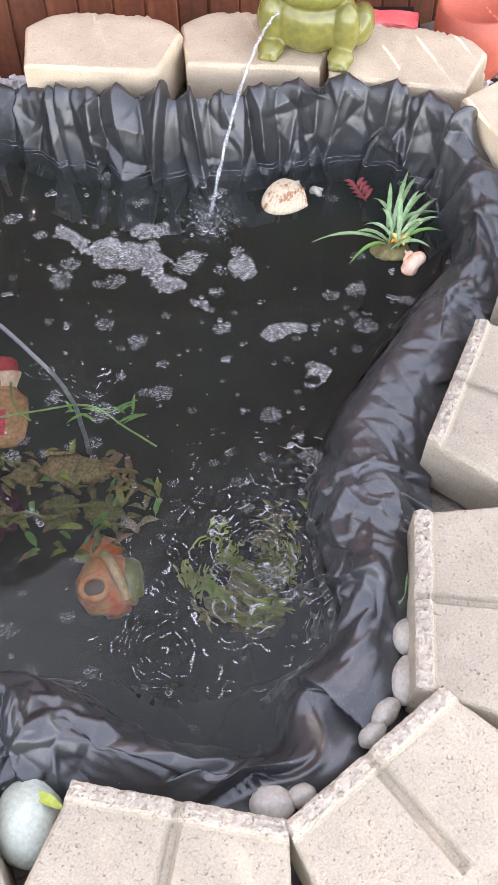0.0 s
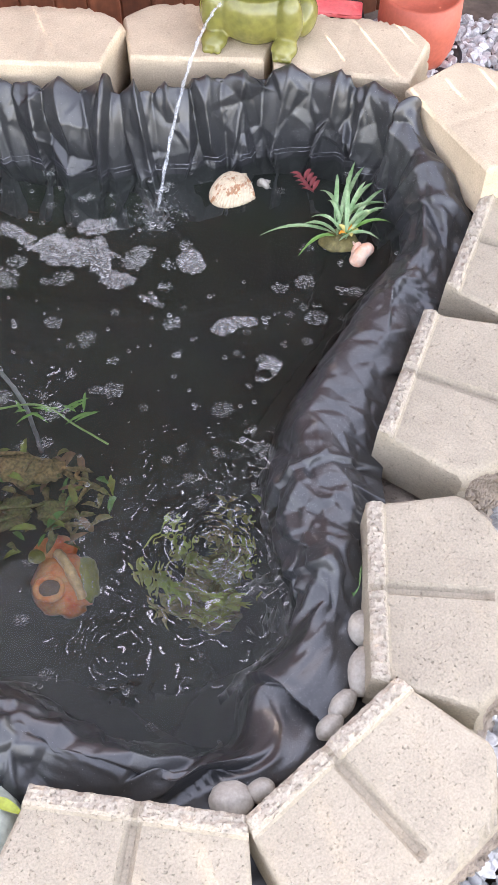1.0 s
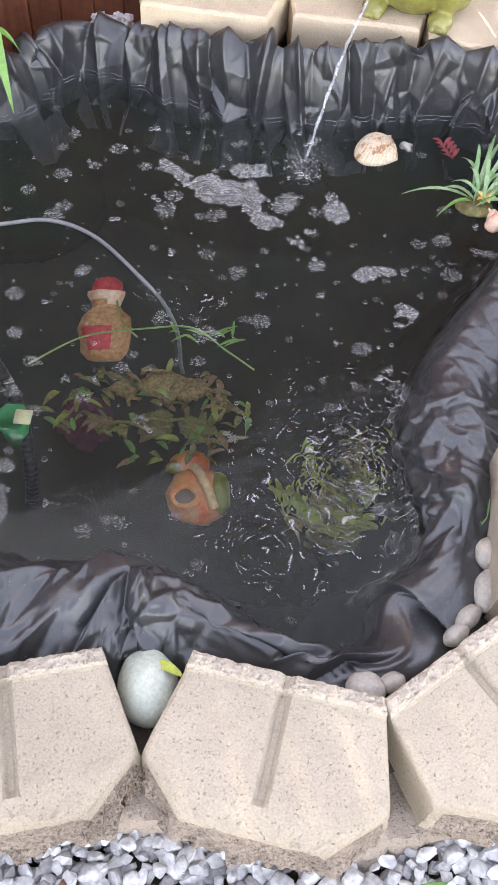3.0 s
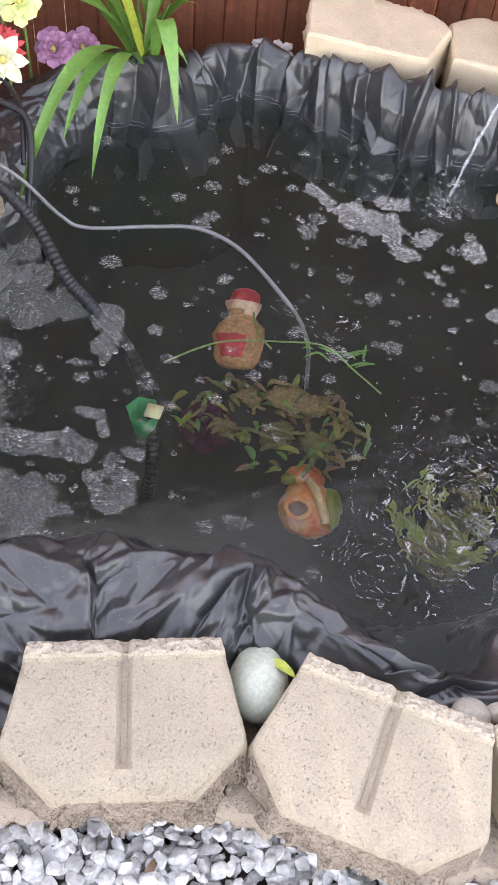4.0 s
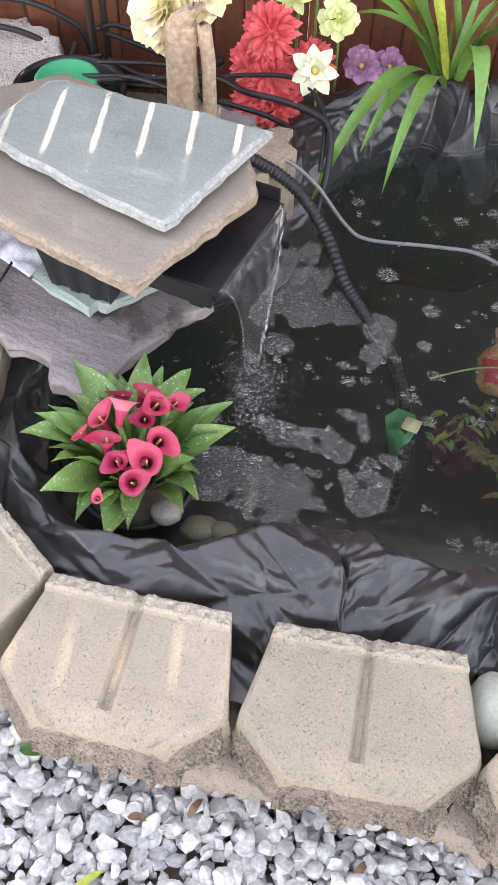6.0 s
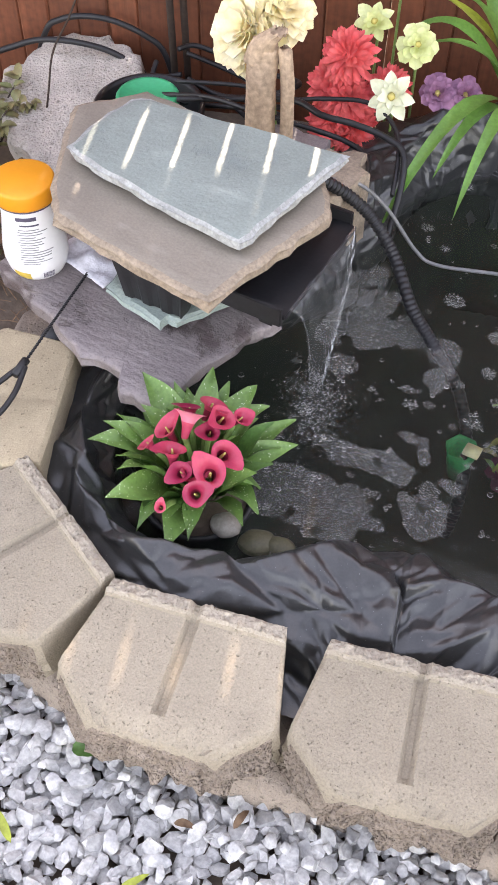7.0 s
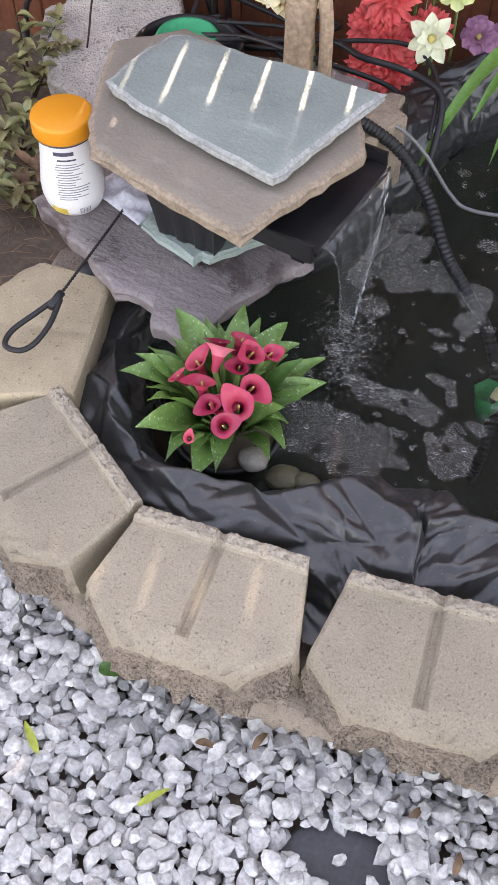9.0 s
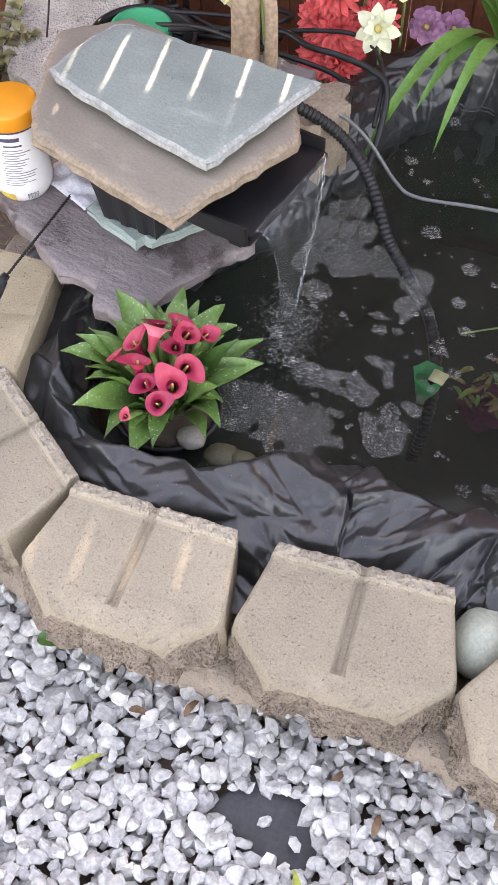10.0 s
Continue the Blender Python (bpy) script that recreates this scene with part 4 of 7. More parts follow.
def stream_material(name, share):
    """Thin running water: mostly clear, partly glossy white streaks along it."""
    m = bpy.data.materials.new(name)
    m.use_nodes = True
    nt = m.node_tree
    n, link = nt.nodes, nt.links.new
    b = n["Principled BSDF"]
    b.inputs["Base Color"].default_value = (0.62, 0.64, 0.66, 1)
    b.inputs["Roughness"].default_value = 0.08
    b.inputs["Specular IOR Level"].default_value = 0.8
    coord = n.new("ShaderNodeTexCoord")
    mp = n.new("ShaderNodeMapping")
    mp.inputs["Scale"].default_value = (110, 110, 5)
    link(coord.outputs["Object"], mp.inputs["Vector"])
    t = n.new("ShaderNodeTexNoise")
    t.inputs["Scale"].default_value, t.inputs["Detail"].default_value = 1.0, 4
    link(mp.outputs["Vector"], t.inputs["Vector"])
    r = n.new("ShaderNodeMapRange")
    r.inputs["From Min"].default_value, r.inputs["From Max"].default_value = 0.45, 0.75
    r.inputs["To Min"].default_value, r.inputs["To Max"].default_value = share * 0.25, share
    link(t.outputs["Fac"], r.inputs["Value"])
    clear = n.new("ShaderNodeBsdfTransparent")
    mix = n.new("ShaderNodeMixShader")
    link(r.outputs["Result"], mix.inputs[0])
    link(clear.outputs[0], mix.inputs[1])
    link(b.outputs[0], mix.inputs[2])
    link(mix.outputs[0], n["Material Output"].inputs["Surface"])
    bump = n.new("ShaderNodeBump")
    bump.inputs["Distance"].default_value = 0.003
    link(t.outputs["Fac"], bump.inputs["Height"])
    link(bump.outputs["Normal"], b.inputs["Normal"])
    return m


FALL = stream_material("falling_water", 0.12)
JET = stream_material("water_jet", 0.62)


# ---- shapes for plants and stones ----
def leaf_into(bm, base, tip, width, arch=0.03, fold=0.12, segs=9, belly=0.4, up=(0, 0, 1), twist=0.0, blunt=0.8):
    """A pointed leaf from base to tip, arched and folded along its midrib."""
    b, t = Vector(base), Vector(tip)
    mid = (b + t) / 2 + Vector(up) * arch * 2
    rows = []
    for i in range(segs + 1):
        s = i / segs
        p = b * (1 - s) ** 2 + mid * 2 * s * (1 - s) + t * s * s
        d = ((mid - b) * (1 - s) + (t - mid) * s).normalized()
        side = d.cross(Vector(up))
        side = side.normalized() if side.length > 1e-4 else Vector((1, 0, 0))
        side = (Matrix.Rotation(twist * s, 3, d) @ side)
        nrm = side.cross(d)
        k = s ** (math.log(0.5) / math.log(belly))
        w = width * 0.5 * max(0.02, math.sin(math.pi * min(1, max(0, k))) ** blunt)
        ripple = 0.05 * width * math.sin(s * 17 + width * 90)
        rows.append([p - side * w + nrm * (fold * w * 1.6 + ripple), p - side * w * 0.5 + nrm * fold * w * 0.5, p, p + side * w * 0.5 + nrm * fold * w * 0.5, p + side * w + nrm * (fold * w * 1.6 - ripple)])
    sheet(bm, rows)


def stone_bm(size, seed, squash=(1, 1, 1), rough=0.25, sub=2, cuts=5, low=0.62, high=0.92):
    bm = bmesh.new()
    bmesh.ops.create_icosphere(bm, subdivisions=sub, radius=1)
    rnd = random.Random(seed)
    planes = [(Vector((rnd.gauss(0, 1), rnd.gauss(0, 1), rnd.gauss(0, 1))).normalized(), rnd.uniform(low, high)) for _ in range(cuts)]
    for v in bm.verts:
        p = v.co.copy()
        for nn, d in planes:
            over = p.dot(nn) - d
            if over > 0:
                p -= nn * over
        p *= 1 + rough * 0.35 * noise.noise(p * 2.2 + Vector((seed * 3.1, 0, 0)))
        v.co = Vector((p.x * squash[0], p.y * squash[1], p.z * squash[2])) * size
    return bm


def stone_data(n, seed, sub=1, cuts=7):
    """Vertices and faces of a few chipped stones, to scatter."""
    out = []
    for i in range(n):
        bm = stone_bm(1.12, seed + i * 13, (1, 0.78, 0.60), 0.4, sub, cuts, 0.49, 0.80)
        bm.verts.ensure_lookup_table()
        out.append((np.array([v.co[:] for v in bm.verts]), [tuple(v.index for v in f.verts) for f in bm.faces]))
        bm.free()
    return out


def scatter_mesh(name, shapes, places, mat, label, category, smooth=False, kind="stuff"):
    """One mesh of many turned and scaled copies: places are (x, y, z, size, seed)."""
    verts, faces, base = [], [], 0
    for x, y, z, size, sd in places:
        rnd = random.Random(sd)
        V, F = shapes[sd % len(shapes)]
        R = np.array(Euler((rnd.uniform(-0.5, 0.5), rnd.uniform(-0.5, 0.5), rnd.uniform(0, 6.28))).to_matrix())
        S = np.array((rnd.uniform(0.85, 1.25), rnd.uniform(0.8, 1.15), rnd.uniform(0.8, 1.2)))
        W = (V * S * size) @ R.T + np.array((x, y, z))
        verts.append(W)
        faces += [tuple(i + base for i in f) for f in F]
        base += len(V)
    me = bpy.data.meshes.new(name)
    me.from_pydata(np.concatenate(verts).tolist(), [], faces)
    if smooth:
        me.shade_smooth()
    me.materials.append(mat)
    return tagged(new(name, me), label, category, kind=kind)


# ---- gravel ----
def block_edge(x, y):
    """True under the near blocks, where no gravel lies."""
    for bx, by, ox, oy in RING + LOW:
        dx, dy = x - bx, y - by
        d, a = dx * ox + dy * oy, abs(dx * oy - dy * ox)
        if -0.05 < d < 0.150 and a < 0.142 - max(0, d - 0.10):
            return True
    return False


def build_gravel():
    rnd = random.Random(11)
    shapes = stone_data(14, 40)
    fine_shapes = stone_data(18, 90, 2, 9)
    top = []
    loop = SHORE[::8]
    places = []
    for layer, step, z0, share in ((0, 0.0185, -0.030, 1.0), (1, 0.0190, -0.018, 1.0), (2, 0.022, -0.010, 0.72)):
        x = -1.55
        while x < 0.62:
            y = -0.22
            while y < 0.62:
                px, py = x + rnd.uniform(-0.009, 0.009), y + rnd.uniform(-0.009, 0.009)
                outside = (px < 0.05 and py < 0.36 + 0.25 * max(0, -px - 0.95)) or (px >= 0.05)
                bare = math.hypot((px + 0.385) / 0.075, (py - 0.13) / 0.05) < 1 + 0.55 * wob(px, py, 0, 34, 4)
                thin = math.hypot((px + 0.60) / 0.06, (py - 0.135) / 0.022) < 1
                if px < -1.2 and py > 0.3 + 0.8 * (px + 1.2):
                    outside = False
                if outside and not (bare and rnd.random() < 0.96) and not (thin and layer) and not block_edge(px, py) and rnd.random() < share:
                    size = rnd.choice((0.0095, 0.0110, 0.0125, 0.0138, 0.0155, 0.019))
                    rise = 0.012 * max(0.0, min(1.0, (py - 0.10) / 0.13)) if px < 0.1 else 0.02
                    (top if layer == 2 else places).append((px, py, z0 + rise + rnd.uniform(-0.004, 0.005), size, rnd.randrange(10 ** 6)))
                y += step
            x += step
    for i in range(6500):                                    # beside and behind the far blocks
        px, py = rnd.uniform(0.36, 0.95), rnd.uniform(0.5, 2.3)
        if py < 1.75 and px < 0.42 + 0.3 * max(0, py - 0.9):
            continue
        if not block_edge(px, py):
            places.append((px, py, -0.026 + rnd.uniform(-0.004, 0.014), rnd.uniform(0.010, 0.020), rnd.randrange(10 ** 6)))
    sharp(scatter_mesh("gravel", shapes, places, MARBLE, "white and pale grey crushed marble gravel", "gravel", True), 36)
    sharp(scatter_mesh("gravel", fine_shapes, top, MARBLE, "white and pale grey crushed marble gravel", "gravel", True), 36)
    back = []
    for i in range(170):
        lift = rnd.random()
        back.append((rnd.uniform(-0.575, -0.50), 1.93 + rnd.uniform(-0.09, 0.09) * (1.1 - lift), -0.02 + 0.115 * lift, rnd.uniform(0.012, 0.020), i))
    scatter_mesh("white_stones", shapes, back, MARBLE, "white stone chips heaped by the fence", "stones")


build_gravel()
tarp = slab_bm([(-0.47, 0.08), (-0.40, 0.06), (-0.31, 0.10), (-0.30, 0.17), (-0.36, 0.20), (-0.45, 0.17)], 0.004, 61, 0.003)
tagged(link_bm("weed_membrane", tarp, FABRIC), "patch of black weed membrane bare of gravel", "membrane").location = (0, 0, -0.026)


def loose_leaf(name, x, y, z, length, width, yaw, mat, label, arch=0.006):
    bm = bmesh.new()
    leaf_into(bm, (-length / 2, 0, 0), (length / 2, 0, 0), width, arch, 0.15)
    ob = link_bm(name, bm, mat)
    ob.matrix_world = pose(x, y, z, 0, 0, yaw)
    return tagged(ob, label, "leaf")


loose_leaf("fallen_leaf", -0.789, 0.170, 0.018, 0.042, 0.030, 15, LEAF_GREEN, "fresh green leaf lying at the foot of the blocks")
loose_leaf("fallen_leaf", -0.831, 0.035, 0.0, 0.055, 0.012, 150, YELLOW_GREEN, "yellow-green leaf lying on the white gravel")
loose_leaf("fallen_leaf", -0.64, 0.06, 0.0, 0.05, 0.011, 60, YELLOW_GREEN, "yellow-green leaf lying on the white gravel")
loose_leaf("fallen_leaf", -0.31, 0.075, 0.0, 0.05, 0.012, 130, YELLOW_GREEN, "yellow-green leaf lying on the white gravel")
loose_leaf("fallen_leaf", -0.262, 0.20, 0.0, 0.032, 0.011, 100, DRY_LEAF, "curled brown dry leaf on the gravel", 0.012)
loose_leaf("fallen_leaf", -0.335, 0.225, 0.0, 0.032, 0.011, 75, DRY_LEAF, "curled brown dry leaf on the gravel", 0.012)
loose_leaf("fallen_leaf", -0.62, 0.155, 0.0, 0.032, 0.011, 15, DRY_LEAF, "curled brown dry leaf on the gravel", 0.012)
loose_leaf("fallen_leaf", -0.56, 0.20, 0.0, 0.032, 0.011, 80, DRY_LEAF, "curled brown dry leaf on the gravel", 0.012)
loose_leaf("fallen_leaf", 0.155, 0.255, 0.012, 0.12, 0.035, 0, LEAF_GREEN, "broad green leaf lying on the gravel")
loose_leaf("fallen_leaf", -0.226, 0.466, 0.152, 0.042, 0.013, -25, YELLOW_GREEN, "yellowing leaf caught between the liner and a block")
loose_leaf("fallen_leaf", 0.193, 0.772, 0.125, 0.075, 0.016, 82, LEAF_GREEN, "narrow green leaf between the liner and a block")


def pebble(x, y, z, a, b, c, yaw, seed, mat=PEBBLE, label="smooth grey-beige river pebble beside the liner"):
    bm = stone_bm(1.0, seed, (a, b, c), 0.25, 3, 0)
    ob = link_bm("pebble", bm, mat)
    ob.matrix_world = pose(x, y, z, 0, 0, yaw)
    return tagged(ob, label, "pebble", "pebbles round the pond")


for k, (px, py, pa, pb, yaw) in enumerate([(0.194, 0.692, 0.024, 0.017, 85), (0.190, 0.633, 0.034, 0.018, 80), (0.163, 0.590, 0.024, 0.014, 50), (0.146, 0.563, 0.020, 0.013, 40), (0.060, 0.488, 0.018, 0.014, 20), (0.026, 0.478, 0.027, 0.022, 0), (0.468, 1.563, 0.026, 0.02, 60), (-0.70, 0.555, 0.026, 0.018, 10), (-0.735, 0.545, 0.03, 0.024, 30), (-0.66, 0.55, 0.022, 0.014, 0), (-0.30, 1.93, 0.03, 0.02, 10)]):
    pebble(px, py, 0.122 if k < 6 else 0.078 if px < -0.5 else 0.085, pa, pb, 0.016, yaw, k + 3, MOSSY if -0.75 < px < -0.68 else PEBBLE, "mossy brown pebble at the water's edge" if -0.75 < px < -0.68 else "smooth grey-beige river pebble beside the liner")
pebble(-0.253, 0.452, 0.118, 0.040, 0.052, 0.045, 8, 31, EGGSTONE, "large egg-shaped pale green stone between two blocks")


# ---- left side: slates, spillway, bottle ----
def box_bm(x0, x1, y0, y1, z0, z1, bevel=0.004, taper=0.0):
    bm = bmesh.new()
    bmesh.ops.create_cube(bm, size=1)
    for v in bm.verts:
        k = taper if v.co.z < 0 else 0
        v.co = Vector(((x0 + x1) / 2 + v.co.x * (x1 - x0 - 2 * k), (y0 + y1) / 2 + v.co.y * (y1 - y0 - 2 * k), (z0 + z1) / 2 + v.co.z * (z1 - z0)))
    bmesh.ops.bevel(bm, geom=bm.edges[:], offset=bevel, segments=2, affect="EDGES")
    return bm


def build_spillway():
    t = thing("pond_spillway", (-1.0, 0.87, 0.241), "black plastic pond waterfall box under the slates", "spillway")
    # ribbed bin body
    bm = bmesh.new()
    rows = []
    for z, k in ((0.0, 0.018), (0.05, 0.012), (0.105, 0.004), (0.118, 0.0), (0.152, 0.0)):
        row = []
        for s in range(72):
            a = s / 72 * 4
            side, f = int(a), a - int(a)
            x0, x1, y0, y1 = -0.123 + k, 0.02 - k, -0.133 + k, 0.13 - k
            p = [(x0 + (x1 - x0) * f, y0), (x1, y0 + (y1 - y0) * f), (x1 - (x1 - x0) * f, y1), (x0, y1 - (y1 - y0) * f)][side]
            rib = 0.004 if (int(f * 6) % 2 and z < 0.11) else 0
            row.append((p[0] + (rib if side == 3 else -rib if side == 1 else 0), p[1] + (rib if side == 0 else -rib if side == 2 else 0), z))
        rows.append(row)
    vs = sheet(bm, rows, close_u=True)
    bm.faces.new(vs[0][::-1])
    bm.faces.new(vs[-1])
    bmesh.ops.recalc_face_normals(bm, faces=bm.faces)
    sharp(part("bin", bm, BLACK_PLASTIC, t), 30)
    sharp(part("tray", box_bm(0.02, 0.168, -0.115, 0.125, 0.083, 0.094, 0.003), BLACK_PLASTIC, t), 25)
    sharp(part("rim", box_bm(0.02, 0.182, -0.123, -0.115, 0.080, 0.114, 0.0015), BLACK_PLASTIC, t), 25)
    sharp(part("rim", box_bm(0.02, 0.175, 0.122, 0.130, 0.080, 0.116, 0.0015), BLACK_PLASTIC, t), 25)
    sharp(part("weir_lip", box_bm(0.150, 0.185, -0.113, 0.122, 0.086, 0.0965, 0.0015), BLACK_PLASTIC, t, "black lip over which the water falls"), 25)
    sharp(part("back_wall", box_bm(-0.02, 0.02, -0.11, 0.12, 0.08, 0.14, 0.004), BLACK_PLASTIC, t), 25)
    sharp(part("apron", box_bm(0.11, 0.172, -0.10, 0.11, 0.030, 0.084, 0.01, 0.012), BLACK_PLASTIC, t), 25)
    return t


build_spillway()


def build_waterfall():
    bm = bmesh.new()
    rows = []
    n = 26
    for i in range(n + 1):
        s = i / n
        z = 0.342 - 0.257 * s
        drop = math.sqrt(s)
        row = []
        for j in range(25):
            f = j / 24
            top = Vector((-0.815, 0.765 + 0.215 * f, 0))
            low = Vector((-0.803 + 0.006 * f, 0.838 + 0.040 * f, 0))
            p = top.lerp(low, drop ** 1.2)
            w = 0.004 * wob(f * 1.3, s * 0.3, 0, 9, 3)
            row.append((p.x + 0.012 * math.sin(drop * math.pi) + w, p.y, z))
        rows.append(row)
    sheet(bm, rows)
    ob = link_bm("waterfall", bm, FALL)
    tagged(ob, "thin sheet of water falling from the spillway", "waterfall")
    # thicker streams at both edges of the sheet
    for f, r in ((1.0, 0.0013), (0.97, 0.0009), (0.90, 0.0006), (0.02, 0.0005)):
        pts = []
        for i in range(60):
            s = i / 59
            top = Vector((-0.815, 0.765 + 0.215 * f, 0.342))
            low = Vector((-0.803 + 0.006 * f, 0.838 + 0.040 * f, 0.085))
            p = top.lerp(low, math.sqrt(s) ** 1.2)
            pts.append((p.x + 0.012 * math.sin(math.sqrt(s) * math.pi) + 0.0012 * math.sin(s * 60 + f * 40), p.y + 0.0010 * math.sin(s * 47 + f * 90), 0.342 - 0.257 * s))
        part("stream", tube_bm(pts, lambda s, r=r, f=f: r * (0.75 + 0.5 * math.sin(s * 75 + f * 30)), 7), JET, ob, "bright strand of falling water")


build_waterfall()


def build_bottle():
    t = thing("fish_food_bottle", (-1.292, 0.768, 0.213), "white plastic fish food bottle with an orange lid", "bottle", rot=36)
    prof = [(0.0, 0.0), (0.036, 0.0), (0.044, 0.004), (0.050, 0.016), (0.0535, 0.034), (0.0535, 0.052), (0.050, 0.078), (0.0455, 0.105), (0.0435, 0.125), (0.0440, 0.138), (0.045, 0.146), (0.0, 0.147)]
    part("body", lathe_bm([(max(r, 0.0005), z) for r, z in prof], 40), WHITE_PLASTIC, t)
    part("neck_ring", lathe_bm([(0.044, 0.1425), (0.0475, 0.143), (0.0475, 0.147), (0.044, 0.1475)], 40), PRINT, t, "thin dark seal under the lid")
    lid = [(0.001, 0.1475), (0.0495, 0.1475), (0.0505, 0.150), (0.0505, 0.172), (0.049, 0.1765), (0.046, 0.178), (0.001, 0.1782)]
    part("lid", lathe_bm(lid, 48), ORANGE_LID, t, "orange screw lid")
    radius = lambda z: np.interp(z, [p[1] for p in prof[:-1]], [p[0] for p in prof[:-1]])

    def strip(name, a0, a1, z0, z1, mat, lift=0.0006, label=""):
        bm = bmesh.new()
        rows = [[((radius(z) + lift) * math.sin(a0 + (a1 - a0) * j / 8), -(radius(z) + lift) * math.cos(a0 + (a1 - a0) * j / 8), z) for j in range(9)] for z in (z0, (z0 + z1) / 2, z1)]
        sheet(bm, rows)
        return part(name, bm, mat, t, label)

    strip("brand_bar", -0.42, 0.34, 0.125, 0.1325, PRINT, label="dark bar of the brand name")
    strip("title_bar", -0.30, 0.40, 0.1155, 0.1185, PRINT, label="dark printed bar")
    rnd = random.Random(9)
    for k in range(15):
        z = 0.108 - k * 0.0045
        strip("print_line", -0.42 + rnd.uniform(0, 0.1), 0.5 + rnd.uniform(-0.35, 0.25), z, z + 0.0017, PRINT_GREY)
    strip("yellow_patch", -0.80, -0.20, 0.006, 0.024, YELLOW_PRINT, label="yellow printed patch")
    for k in range(11):
        a = 0.22 + k * 0.036
        strip("code_bar", a, a + (0.014 if k % 3 else 0.024), 0.010, 0.024, PRINT)
    return t


build_bottle()


def build_net():
    """A small hand net: crumpled white cloth, twisted wire rod, looped rubber grip."""
    t = thing("fish_net", (-1.20, 0.78, 0.216), "small white fish net with a twisted black wire handle", "net")
    bm = bmesh.new()
    rows = []
    for i in range(15):
        row = []
        for j in range(19):
            u, v = i / 14 - 0.5, j / 18 - 0.5
            x, y = -0.015 + 0.13 * v + 0.02 * u, 0.045 + 0.085 * u - 0.03 * v
            z = 0.004 + 0.022 * (1 - (2 * u) ** 2) * (1 - (2 * v) ** 2) * (0.6 + 0.8 * wob(u, v, 0, 4, 2)) + 0.005 * abs(wob(u, v, 0, 9, 5))
            row.append((x, y, max(z, 0.002)))
        rows.append(row)
    sheet(bm, rows)
    cloth = part("bag", bm, CLOTH, t, "crumpled white netting")
    md = cloth.modifiers.new("thickness", "SOLIDIFY")
    md.thickness = 0.0012
    a, b = Vector((-0.005, 0.02, 0.006)), Vector((0.040, -0.225, 0.012))
    for ph in (0, math.pi):
        pts = []
        for i in range(160):
            s = i / 159
            p = a.lerp(b, s)
            pts.append(p + Vector((math.cos(s * 110 + ph), 0.2 * math.cos(s * 110 + ph), math.sin(s * 110 + ph))) * 0.0014)
        part("wire", tube_bm(pts, 0.0014, 6), CABLE, t)
    loop = smooth_path([(0.040, -0.222, 0.014), (0.030, -0.262, 0.010), (0.020, -0.310, 0.007), (0.030, -0.338, 0.006), (0.055, -0.335, 0.006), (0.066, -0.312, 0.007), (0.062, -0.270, 0.010), (0.046, -0.224, 0.014)], 9)
    part("grip", tube_bm(loop, 0.0045, 10), CABLE, t, "black rubber loop grip")
    part("sleeve", tube_bm([(0.0385, -0.212, 0.014), (0.0395, -0.222, 0.014), (0.043, -0.245, 0.013)], 0.0068, 12), CABLE, t)
    return t


build_net()


def rock(name, outline, z, thick, mat, label, seed, tilt=(0, 0, 0), rough=0.012):
    cx = sum(p[0] for p in outline) / len(outline)
    cy = sum(p[1] for p in outline) / len(outline)
    ob = link_bm(name, slab_bm([(x - cx, y - cy) for x, y in outline], thick, seed, rough), [mat, mat])
    sharp(ob, 45)
    ob.matrix_world = pose(cx, cy, z, *tilt)
    return tagged(ob, label, "rock")


rock("fieldstone", [(-1.82, 1.41), (-1.84, 1.31), (-1.75, 1.19), (-1.60, 1.13), (-1.49, 1.22), (-1.485, 1.36), (-1.55, 1.46), (-1.64, 1.52), (-1.77, 1.50)], 0.11, 0.13, STONE_GREY, "large rough grey fieldstone leaning by the fence", 71, (14, 0, 0))
rock("fieldstone", [(-1.53, 1.22), (-1.55, 1.05), (-1.42, 1.00), (-1.30, 1.08), (-1.36, 1.24)], 0.125, 0.16, STONE_GREY, "grey fieldstone under the slates", 75, (4, 0, 0))
rock("fieldstone", [(-1.02, 1.13), (-1.0, 1.27), (-0.93, 1.28), (-0.895, 1.20), (-0.91, 1.13)], 0.255, 0.28, BROWN_EDGE, "brownish stone beside the spillway hoses", 79)
rock("fieldstone", [(-1.12, 1.03), (-1.13, 1.28), (-1.02, 1.30), (-1.0, 1.03)], 0.245, 0.28, SLATE_PURPLE, "dark stone under the driftwood", 83)

# ---- tub with green lid ----
def build_tub():
    t = thing("black_tub", (-1.417, 1.287, 0.014), "black plastic tub with a green lidded bucket in it", "tub")
    part("wall", lathe_bm([(0.08, 0.0), (0.10, 0.02), (0.108, 0.15), (0.114, 0.165), (0.114, 0.176), (0.107, 0.178), (0.102, 0.17), (0.094, 0.03), (0.02, 0.012)], 40), BLACK_PLASTIC, t)
    return t


build_tub()


def build_bucket():
    t = thing("green_bucket", (-1.410, 1.275, 0.012), "green plastic bucket with a ridged lid", "bucket")
    part("body", lathe_bm([(0.001, 0.0), (0.052, 0.0), (0.060, 0.19), (0.001, 0.191)], 36), GREEN_PLASTIC, t)
    part("lid", lathe_bm([(0.001, 0.192), (0.064, 0.192), (0.0645, 0.205), (0.061, 0.210), (0.055, 0.209), (0.053, 0.206), (0.001, 0.206)], 44), GREEN_PLASTIC, t)
    return t


build_bucket()


